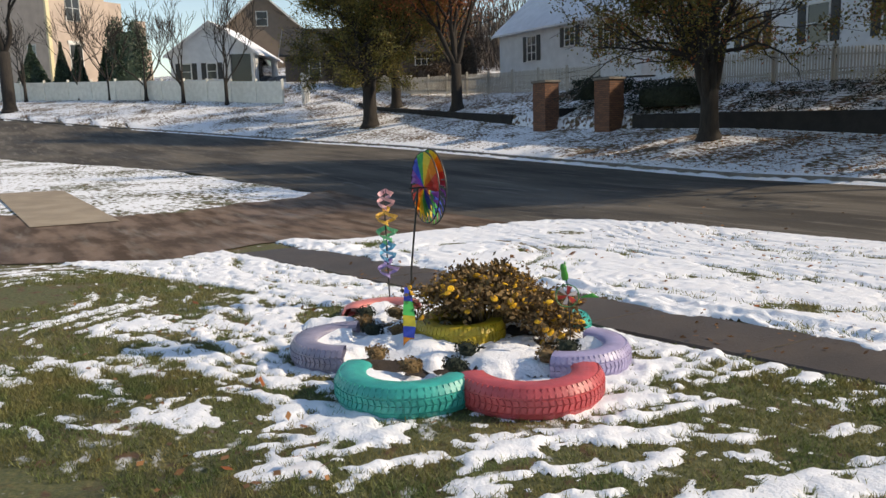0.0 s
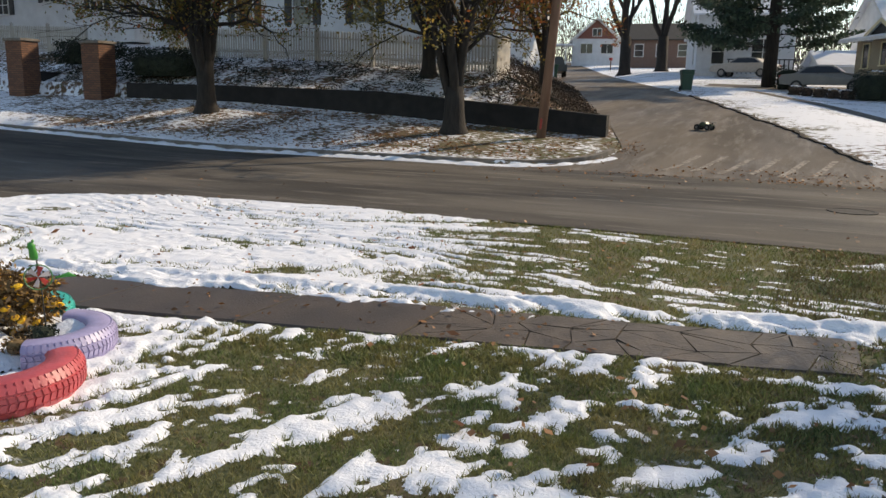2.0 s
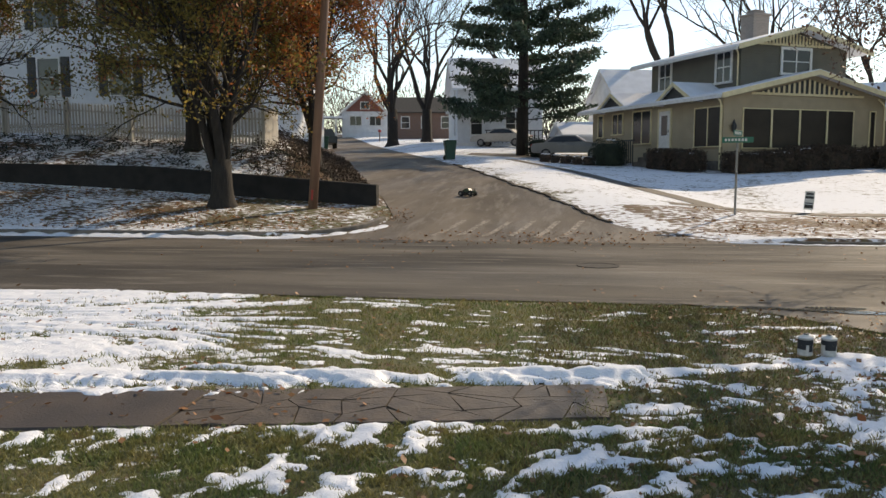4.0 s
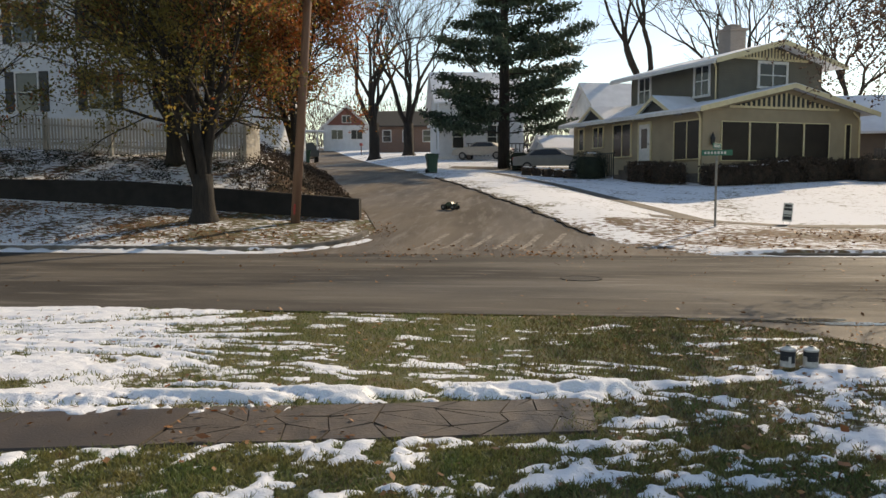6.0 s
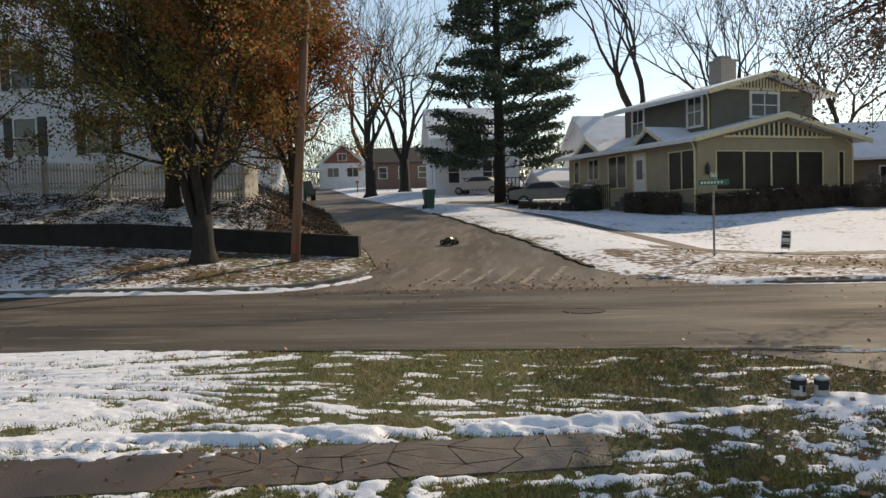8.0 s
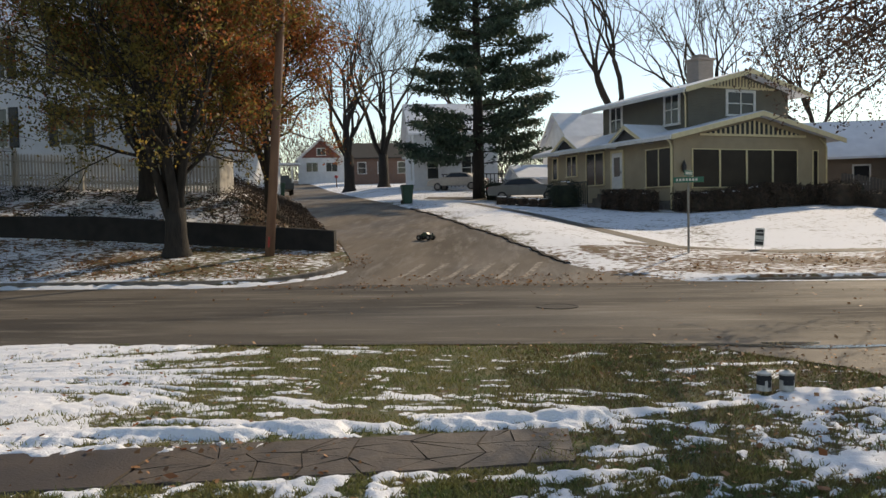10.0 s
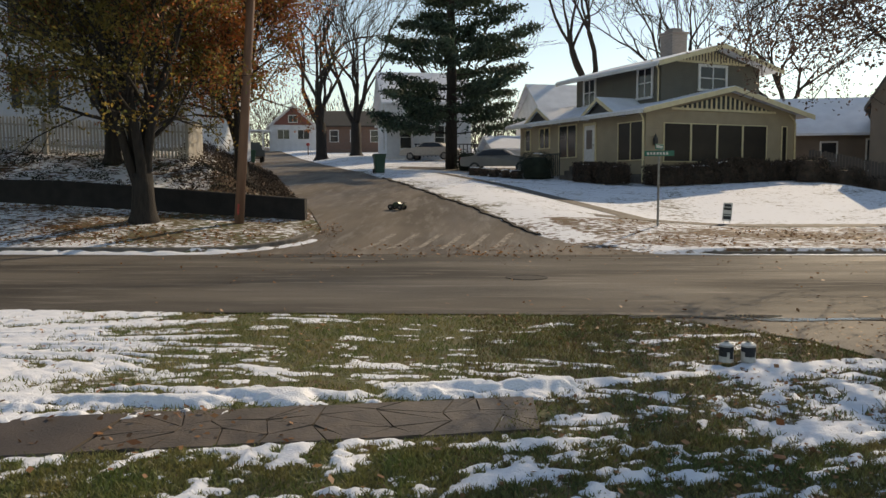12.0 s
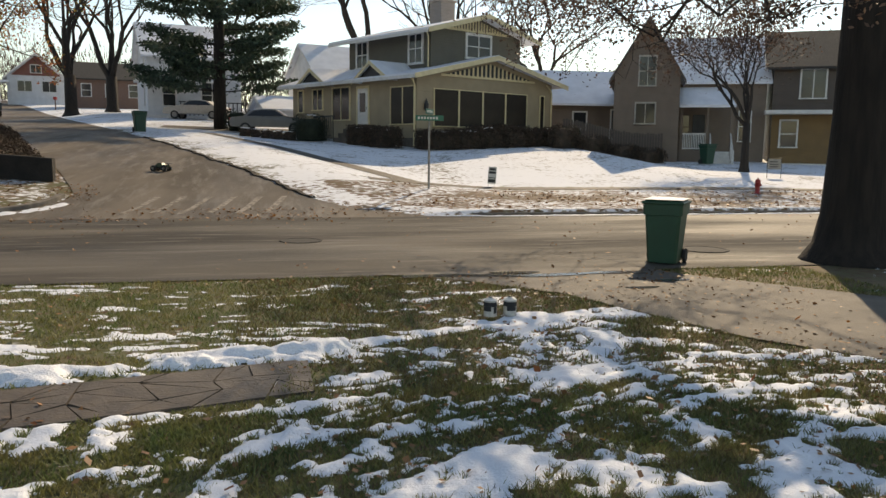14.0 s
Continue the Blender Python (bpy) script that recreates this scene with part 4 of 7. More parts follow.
        for k in range(-9, 10):
            x = mid + half * k / 10
            top = gz_ + 0.12 + (gh * 0.66) * (1 - abs(k) / 10)
            s = Shape().box(x - 0.055, gy_ - 0.05, gz_ + 0.10, x + 0.055, gy_ - 0.022, top)
            part("slat", s, M_TRIM, h)
        s = Shape().box(mid - half * 1.12, gy_ - 0.06, gz_ + 0.02, mid + half * 1.12, gy_ - 0.02, gz_ + 0.13)
        part("gable_sill", s, M_TRIM, h)
    # screened porch windows across the front
    for k in range(4):
        window(h, on_front(1.9 + 1.68 * k, 3.52), 1.58, 1.8, M_TRIM, (1, 1), glass=M_SCREEN, trim=0.05)
    window(h, on_front(9.0, 3.5), 0.3, 1.85, M_TRIM, (1, 1), glass=M_SCREEN, trim=0.05)
    window(h, on_left(1.1, 3.6), 1.9, 1.8, M_TRIM, (2, 1), glass=M_SCREEN, trim=0.06)
    # side door and windows
    d = new("door", mesh_of("door", Shape().box(-0.47, -0.05, 0, 0.47, 0.01, 2.08, bev=0.01), M_WHITE))
    d.parent, d.matrix_local = h, on_left(4.5, 2.5)
    part("door_glass", Shape().box(-0.26, -0.058, 0.85, 0.26, -0.05, 1.85), M_GLASS, d, "tall storm door glass")
    part("door_frame", Shape().box(-0.58, -0.06, 0, -0.475, 0.0, 2.2).box(0.475, -0.06, 0, 0.58, 0.0, 2.2).box(-0.58, -0.065, 2.09, 0.58, 0.0, 2.22), M_TRIM, d)
    part("door_handle", Shape().box(0.36, -0.1, 0.98, 0.4, -0.05, 1.12, bev=0.01), M_STEEL, d)
    window(h, on_left(6.6, 3.85), 1.65, 1.7, M_TRIM, (2, 1), trim=0.08)
    window(h, on_left(9.0, 4.15), 1.0, 1.1, M_TRIM, (2, 1), trim=0.08)
    window(h, on_left(10.85, 4.1), 0.5, 1.2, M_TRIM, (1, 1), trim=0.08)
    window(h, on_front(5.0, 6.85, uy0), 1.65, 1.1, M_WHITE, (2, 2), trim=0.14)
    window(h, on_left(2.2, 6.6, ux0), 1.0, 1.4, M_WHITE, (2, 2), trim=0.14)
    window(h, on_left(7.0, 6.62, ux0), 0.95, 1.35, M_WHITE, (2, 2), trim=0.14)
    # downpipes, porch lamp, chimney, small stoop
    for x, y, z0, z1 in ((-0.06, 0.12, 1.6, 4.95), (9.72, -0.08, 1.6, 4.95), (1.63, 1.12, 5.6, 7.45)):
        part("downpipe", Shape().tube([(x - 0.45, y, z1 + 0.1), (x - 0.1, y, z1 - 0.15), (x, y, z1 - 0.35), (x, y, z0)], 0.045, 6), M_TRIM, h)
    part("porch_lamp", Shape().lathe([(0.02, 0.0), (0.1, 0.1), (0.12, 0.35), (0.05, 0.5), (0.01, 0.62)], 8, pose(0.5, -0.13, 3.3)), M_BLACK, h)
    c = Shape().box(5.35, 4.5, 7.4, 6.4, 5.5, 9.75, bev=0.02)
    part("chimney", c, M_CHIM, h, "pale brick chimney")
    part("chimney_cap", Shape().box(5.27, 4.42, 9.75, 6.48, 5.58, 9.89, bev=0.03).box(5.55, 4.7, 9.89, 6.2, 5.3, 10.1, bev=0.02), M_CHIM, h)
    st = Shape()
    for k in range(3):
        st.box(-0.5 - 0.32 * (3 - k), 3.8, Z0 - 0.2, -0.03, 5.2, Z0 + 0.24 * (k + 1))
    part("stoop", st, M_CONC, h)
    for y in np.arange(5.6, 7.4, 0.2):
        part("baluster", Shape().box(-1.2, y, Z0 + 0.1, -1.16, y + 0.05, Z0 + 1.35), M_BLACK, h)
    part("handrail", Shape().box(-1.23, 5.5, Z0 + 1.35, -1.13, 7.45, Z0 + 1.42), M_BLACK, h)


tan_house()


def plain_house(name, label, m, w, l, z0, eave, ridge, along, wall, front=(), left=(), right=(), over=0.45, roof=M_ROOFSNOW, edge=M_WHITE, frame_mat=M_WHITE, shutters=False):
    h = thing(name, label, "house", m)
    s = Shape().box(0, 0, z0, w, l, eave)
    gable_wall(s, along, 0, 0, w, l, eave, ridge - eave)
    part("wall", s, wall, h)
    gable_roof(h, 0, 0, w, l, eave, ridge - eave, over, along, roof, edge=edge)
    for x, z, ww, hh, panes in front:
        window(h, on_front(x, z), ww, hh, frame_mat, panes, shutters)
    for y, z, ww, hh, panes in left:
        window(h, on_left(y, z), ww, hh, frame_mat, panes, shutters)
    for y, z, ww, hh, panes in right:
        window(h, on_right(y, z, w), ww, hh, frame_mat, panes, shutters)
    return h


# white shuttered house on the bank: main block and lower wing
hA = plain_house("white_house", "large white clapboard house with black louvred shutters", pose(-33.6, 34.0, 0), 20.6, 9.0, 2.8, 10.6, 13.6, "x", M_SIDE_WHITE,
    [(x, z, 1.05, 1.7, (1, 2)) for x in (3.0, 6.6, 10.2, 13.8, 17.4) for z in (5.9, 9.0)], right=[(4, 5.9, 1.0, 1.6, (1, 2))], shutters=True)
wing = plain_house("house_wing", "single-storey white clapboard wing with snowy roof and shutters", pose(-52.3, 36.0, 0.5), 15.5, 8.5, 4.0, 8.3, 11.8, "x", M_SIDE_WHITE,
    [(4.2, 6.7, 1.0, 1.7, (2, 3)), (8.6, 7.1, 1.0, 1.2, (2, 3)), (12.6, 6.7, 1.0, 1.6, (2, 3))], shutters=True)
# white house across the far side street
hW = plain_house("white_side_house", "tall white farmhouse with a snowy steep roof", pose(-8.5, 66.0, 0.25, 0, 0, 12), 7.2, 11.0, 2.6, 8.2, 11.2, "x", M_SIDE_WHITE, [(1.6, 5.2, 0.9, 1.8, (1, 2)), (4.9, 5.2, 1.6, 1.9, (2, 2)), (3.6, 7.9, 0.9, 1.5, (1, 2))], left=[(2.5, 5.2, 0.9, 1.7, (1, 2)), (2.5, 8.2, 0.8, 1.6, (1, 2))])
part("porch", Shape().box(-1.0, -1.9, 3.0, 7.4, 0, 3.5).box(-1.0, -1.9, 5.95, 3.4, 0.0, 6.15), M_WHITE, hW)
for k in range(16):
    part("porch_rail", Shape().box(2.2 + 0.33 * k, -1.9, 3.5, 2.28 + 0.33 * k, -1.85, 4.5), M_BLACK, hW)
part("porch_rail_top", Shape().box(2.1, -1.93, 4.5, 7.5, -1.82, 4.58), M_BLACK, hW)
# cottage with red gable at the end of the street
hF = plain_house("far_cottage", "distant white cottage with a red gable", pose(-29.9, 106.0, 0, 0, 0, 15), 6.4, 7.0, 5.0, 9.5, 12.2, "y", M_SIDE_WHITE, [(1.9, 8.3, 1.5, 1.2, (2, 1)), (4.6, 8.3, 1.5, 1.2, (2, 1))], edge=M_WHITE)
part("gable_front", Shape().prism([(0.5, 9.6), (5.9, 9.6), (3.2, 12.0)], -0.06, -0.01), mat("red_gable", (0.22, 0.085, 0.065), (0.17, 0.07, 0.055), rough=0.8), hF, "red painted gable")
window(hF, on_front(3.2, 10.4, -0.06), 1.1, 0.9, M_WHITE, (2, 1))
part("porch_roof", Shape().box(-3.0, -1.8, 8.6, 0.2, 1.5, 8.8), M_ROOFSNOW, hF)
for x in (-2.8, -0.9):
    part("porch_post", Shape().box(x, -1.7, 6.0, x + 0.2, -1.5, 8.6), M_WHITE, hF)
plain_house("brick_house", "low brown brick house behind bare trees", pose(-20.0, 93.0, 0, 0, 0, 8), 8.0, 8.0, 4.0, 8.5, 10.4, "x", brickwork("brown_brick", (0.22, 0.12, 0.085), (0.17, 0.10, 0.075), (0.2, 0.16, 0.14)), [(1.6, 7.2, 0.9, 1.3, (1, 2)), (4.0, 7.2, 0.9, 1.3, (1, 2)), (6.4, 7.2, 0.9, 1.3, (1, 2))], roof=M_SHINGLE)
# garage behind the pine
plain_house("garage", "low white garage with a snowy roof", pose(0.6, 57.5, 0, 0, 0, 12), 4.6, 5.0, 1.8, 4.1, 5.0, "x", M_SIDE_WHITE, [])
plain_house("back_house", "small white house behind the bungalow, snow on its roof", pose(4.6, 63.0, 0, 0, 0, 18), 6.0, 7.0, 2.5, 7.0, 9.6, "x", M_SIDE_WHITE, [(2.2, 6.0, 0.9, 1.4, (1, 2))])
# brown gabled house with porch and white rails
hB = plain_house("brown_house", "brown gabled house with white porch rails and steps", pose(18.95, 40.5, 0, 0, 0, -27) @ Matrix.Diagonal((0.82, 1, 1, 1)), 4.2, 9.0, 0.4, 5.6, 8.5, "y", M_SIDE_BROWN, [(2.1, 5.75, 1.0, 1.5, (2, 2)), (2.05, 3.5, 1.2, 1.05, (2, 1))], over=0.35, edge=M_DARKWOOD, frame_mat=M_FENCE)
s = Shape().box(4.2, 3.0, 0.4, 10.0, 9.0, 5.5)
gable_wall(s, "x", 4.2, 3.0, 10.0, 9.0, 5.5, 2.4)
part("wing_wall", s, M_SIDE_BROWN, hB)
gable_roof(hB, 2.1, 3.0, 10.0, 9.0, 5.5, 2.6, 0.3, "x", edge=M_DARKWOOD)
s = Shape()
s.add([(4.25, 0.6, 4.0), (7.8, 0.6, 4.0), (7.3, 3.0, 5.1), (4.3, 3.0, 5.1), (4.25, 0.6, 3.85), (7.8, 0.6, 3.85), (7.3, 3.0, 4.95), (4.3, 3.0, 4.95)], [(0, 1, 2, 3), (7, 6, 5, 4), (0, 4, 5, 1), (1, 5, 6, 2), (3, 7, 4, 0)])
part("porch_roof", s, M_ROOFSNOW, hB, "snowy porch roof")
part("porch_floor", Shape().box(4.25, 0.8, 0.5, 7.7, 3.0, 1.55), M_SIDE_BROWN, hB)
part("porch_door", Shape().box(5.3, 2.9, 1.55, 6.1, 2.99, 3.55), M_BLACK, hB)
for x in (4.45, 6.1, 7.6):
    part("porch_post", Shape().box(x - 0.08, 0.85, 1.55, x + 0.08, 1.0, 3.9), M_SIDE_BROWN, hB)
for k in range(15):
    part("baluster", Shape().box(4.45 + 0.11 * k, 0.88, 1.6, 4.5 + 0.11 * k, 0.93, 2.4), M_WHITE, hB)
part("handrail", Shape().box(4.45, 0.86, 2.4, 6.1, 0.96, 2.48).box(4.45, 0.86, 1.62, 6.1, 0.96, 1.68), M_WHITE, hB)
for k in range(5):
    part("step", Shape().box(6.35, 0.8 - 0.32 * (k + 1), 0.3, 7.5, 0.8 - 0.32 * k, 1.5 - 0.2 * k), M_WHITE, hB)
for x in (6.28, 7.58):
    part("stair_rail", Shape().tube([(x, 0.85, 2.45), (x, -0.85, 1.4)], 0.045, 4).tube([(x, -0.85, 0.4), (x, -0.85, 1.55)], 0.06, 4), M_WHITE, hB)
    for k in range(8):
        part("baluster", Shape().box(x - 0.02, 0.7 - 0.2 * k, 1.35 - 0.125 * k, x + 0.02, 0.74 - 0.2 * k, 2.3 - 0.125 * k), M_WHITE, hB)
window(hB, pose(8.7, 2.99, 2.9), 0.7, 1.6, M_WHITE, (1, 2))
window(hB, pose(4.75, 2.99, 2.85), 0.6, 1.3, M_SIDE_BROWN, (1, 2))
# low brown annex between the two
plain_house("annex", "low brown annex with a snowy roof behind a board fence", pose(17.2, 47.0, 0, 0, 0, -6), 6.0, 6.0, 0.9, 4.5, 6.5, "x", M_SIDE_BROWN, [(2.4, 3.3, 0.8, 1.0, (1, 1)), (4.9, 3.1, 0.9, 1.7, (1, 1))], edge=M_BLACK)
# ochre house at the edge
hO = plain_house("ochre_house", "ochre and grey house with white windows, partly hidden", pose(27.7, 39.0, 0, 0, 0, -32), 9.0, 8.0, 0.4, 6.2, 8.4, "x", M_DARKWOOD, [], roof=M_SHINGLE)
window(hO, on_front(0.9, 2.5, -0.05), 0.8, 1.4, M_WHITE, (1, 2))
window(hO, on_front(3.6, 2.5, -0.05), 0.8, 1.4, M_WHITE, (1, 2))
part("lower_wall", Shape().box(0.02, -0.05, 0.4, 8.98, -0.002, 3.55), M_SIDE_OCHRE, hO, "ochre lower storey")
window(hO, on_front(2.0, 5.2), 1.2, 1.5, M_WHITE, (2, 1))
part("porch_roof", Shape().box(-0.4, -1.4, 3.55, 9.0, 0.0, 3.75), M_WHITE, hO)
part("porch_step", Shape().box(-0.3, -1.4, 0.2, 9.0, 0.0, 0.9), M_WHITE, hO)
# left: pinkish italianate house and low white house
hP = plain_house("stucco_house", "tall pinkish stucco house with white window hoods", pose(-99.7, 7.7, 0, 0, 0, 118), 7.4, 14.0, 5.0, 19.0, 23.0, "y", M_SIDE_PINK, [(3.2, 10.8, 1.5, 3.0, (2, 2)), (3.2, 16.4, 1.7, 2.8, (2, 2))], left=[(3.5, 10.8, 1.5, 3.0, (2, 2))], roof=M_SHINGLE)
part("wing_wall", Shape().box(7.4, 2, 5.0, 11.2, 10, 18.0).box(11.2, 3, 5.0, 16.0, 10, 12.8), M_SIDE_PINK, hP)
part("quoin", Shape().box(-0.06, -0.06, 5.0, 0.35, 0.3, 19.0), M_TRIM, hP, "pale corner board")
part("hood_mould", Shape().box(2.2, -0.14, 12.4, 4.2, 0.0, 12.75), M_WHITE, hP)
part("chimney", Shape().box(15.0, 4, 12.8, 16.2, 5.2, 16.5), M_SIDE_PINK, hP)
hL = plain_house("low_white_house", "low white gabled house with snowy roof and black shutters", pose(-73.6, 15.2, 0, 0, 0, 58), 7.6, 8.5, 4.6, 8.8, 11.4, "y", M_SIDE_WHITE, [(1.4, 7.2, 0.8, 1.3, (1, 2)), (3.7, 7.2, 0.8, 1.3, (1, 2))], shutters=True)
# Dark sheet on the wall stands in for the shade inside an open porch.
part("porch_shade", Shape().box(5.1, -0.06, 5.6, 7.4, 0.0, 8.6), M_GLASS, hL, "dark sheet standing in for open porch shade")
for x in (5.2, 7.3):
    part("porch_post", Shape().box(x, -0.3, 5.0, x + 0.24, -0.07, 8.75), M_WHITE, hL)
# Dark sheet again, in place of the side porch's shade.
part("side_porch_shade", Shape().box(7.62, 1.0, 5.4, 7.68, 5.5, 8.4), M_GLASS, hL, "dark sheet standing in for side porch shade")
plain_house("grey_house", "tall grey house with a snowy roof far behind", pose(-95.0, 26.0, 0, 0, 0, 68), 9.0, 8.0, 8.0, 14.0, 18.0, "y", M_SIDE_BROWN, [(4.5, 15.0, 1.2, 1.6, (1, 2))])
plain_house("brown_cottage", "low dark brown cottage half hidden behind the picket fence", pose(-68.5, 24.0, 0, 0, 0, 65), 14.5, 8.0, 3.5, 8.5, 11.0, "x", M_DARKWOOD, [(12.4, 7.8, 1.5, 1.0, (3, 2)), (9.6, 7.8, 1.0, 1.0, (2, 2)), (2.6, 7.2, 0.9, 1.4, (1, 2))], roof=M_SHINGLE)
lf = thing("board_fence", "long cream board fence with evenly spaced posts", "fence")
fence_pts = [(-58.6, 20.2), (-66, 16.4), (-73, 12.4), (-80.5, 7.4), (-88, 2.0), (-97, -4.5)]
for (xa, ya), (xb, yb) in zip(fence_pts[:-1], fence_pts[1:]):
    for k in range(3):
        ps = []
        for u in (k / 3, (k + 1) / 3):
            x, y = xa + (xb - xa) * u, ya + (yb - ya) * u
            ps.append((x, y, z_at(x, y)))
        d = Vector((xb - xa, yb - ya, 0)).normalized()
        nv = Vector((-d.y, d.x, 0)) * 0.05
        b = Shape()
        lo = [Vector(p) for p in ps]
        b.add([lo[0] - nv, lo[1] - nv, lo[1] - nv + Vector((0, 0, 1.65)), lo[0] - nv + Vector((0, 0, 1.65)), lo[0] + nv, lo[1] + nv, lo[1] + nv + Vector((0, 0, 1.65)), lo[0] + nv + Vector((0, 0, 1.65))], [(0, 1, 2, 3), (7, 6, 5, 4), (3, 2, 6, 7), (0, 3, 7, 4), (1, 5, 6, 2)])
        part("panel", b, M_PANEL, lf)
        b = Shape().box(-0.1, -0.1, 0, 0.1, 0.1, 1.85, pose(*(lo[0])), 0.02)
        part("post", b, M_PANEL, lf)
gate = thing("garden_gate", "white garden gate with ball-topped posts", "gate", pose(-56.6, 21.3, z_at(-56.6, 21.3) - 0.05, 0, 0, 150))
for x in (-1.0, 1.0):
    part("post", Shape().box(x - 0.12, -0.12, 0, x + 0.12, 0.12, 1.95, bev=0.02).lathe([(0.001, 2.35), (0.11, 2.27), (0.15, 2.12), (0.09, 2.0), (0.13, 1.95)], 10, pose(x, 0, 0)), M_WHITE, gate)
for k in range(9):
    part("picket", Shape().box(-0.85 + 0.2 * k, -0.02, 0.1, -0.77 + 0.2 * k, 0.02, 1.25 + 0.02 * abs(k - 4) ** 1.6), M_WHITE, gate)
part("rail", Shape().box(-0.9, 0.02, 0.9, 0.9, 0.05, 1.0), M_WHITE, gate)


# ---- trees ----
def grow(s, p, d, r, length, depth, tips, rnd, spread=0.55, up=0.25, shrink=0.72, kids=(2, 3), rmin=0.012, seg=5, wander=0.16, floor=-99.0):
    """Grows one limb and its branches into the shape s; tips collects twig ends."""
    pts, rad = [p], [r]
    n = 3 if depth > 1 else 2
    for k in range(n):
        d = (d + Vector((rnd.gauss(0, wander), rnd.gauss(0, wander), rnd.gauss(0, wander) + up * 0.25))).normalized()
        if p.z + d.z * length / n < floor:
            d = Vector((d.x, d.y, abs(d.z) * 0.5)).normalized()
        p = p + d * length / n
        pts.append(p)
        rad.append(max(r * (1 - (1 - shrink) * (k + 1) / n), rmin * 0.6))
        if depth <= 2:
            tips.append((p.x, p.y, p.z))
    s.tube(pts, rad, seg if r > 0.04 else 3, cap=False)
    if depth == 0:
        return
    for k in range(rnd.randint(*kids)):
        side = Vector((rnd.gauss(0, 1), rnd.gauss(0, 1), rnd.gauss(0, 0.6)))
        side = (side - d * side.dot(d)).normalized()
        nd = (d + side * spread * rnd.uniform(0.6, 1.4) + Vector((0, 0, up))).normalized()
        grow(s, pts[-1] if k < 2 else pts[-2], nd, max(rad[-1] * rnd.uniform(0.6, 0.85), rmin), length * rnd.uniform(0.68, 0.92), depth - 1, tips, rnd, spread, up, shrink, kids, rmin, seg, wander, floor)


def flare(s, x, y, z0, z1, r, seg=12):
    pts = [(x, y, z0 - 0.15), (x, y, z0 + 0.05), (x, y, z0 + 0.25), (x, y, z0 + 0.6), (x, y, z1)]
    s.tube(pts, [r * 1.75, r * 1.45, r * 1.18, r * 1.03, r * 0.95], seg)


def leafy_tree(x, y, r, clear, length, depth, label, leaves, seed, density=26, leaf=0.075, limbs=5, spread=0.6, cloud=0.55, category="tree", up=0.22, material=M_BARK, reach=1.0, name="street_tree"):
    rnd = random.Random(seed)
    z = z_at(x, y)
    t = thing(name, label, category, pose(x, y, z))
    s, tips = Shape(), []
    flare(s, 0, 0, 0, clear, r)
    part("trunk", s, material, t, smooth=True)
    s = Shape()
    for k in range(limbs):
        a = 2 * math.pi * k / limbs + rnd.uniform(-0.4, 0.4)
        tilt = rnd.uniform(0.35, 0.8) * reach if k else 0.1
        d = Vector((math.cos(a) * tilt, math.sin(a) * tilt, 1)).normalized()
        grow(s, Vector((0, 0, clear - rnd.uniform(0.0, 0.35) * (k > 0))), d, r * rnd.uniform(0.45, 0.62), length * rnd.uniform(0.8, 1.1), depth, tips, rnd, spread, up)
    part("limb_work", s, material, t, smooth=True)
    tips = np.array(tips)
    for material_, share, fn in leaves:
        pick = tips[fn(tips)] if fn else tips
        n = int(len(pick) * density * share)
        if n < 4:
            continue
        c = pick[RNG.integers(0, len(pick), n)] + RNG.normal(size=(n, 3)) * cloud * RNG.uniform(0.3, 1.0, size=(n, 1))
        c = c[c[:, 2] > 0.9]
        quads("crown", leaf_quads(c, leaf), material_, parent=t, kind="")
    return t


leafy_tree(-39.8, 24.3, 0.32, 2.6, 2.5, 4, "bare-limbed tree with rusty brown leaves behind the fence", [(M_LEAF_ORANGE, 0.5, None)], 17, density=96, leaf=0.061, cloud=0.8)
leafy_tree(-47.0, 24.0, 0.32, 2.6, 2.6, 4, "tree with orange leaves over the fence", [(M_LEAF_ORANGE, 0.5, None), (M_LEAF_OLIVE, 0.3, None)], 19, density=115, leaf=0.061, cloud=0.9)


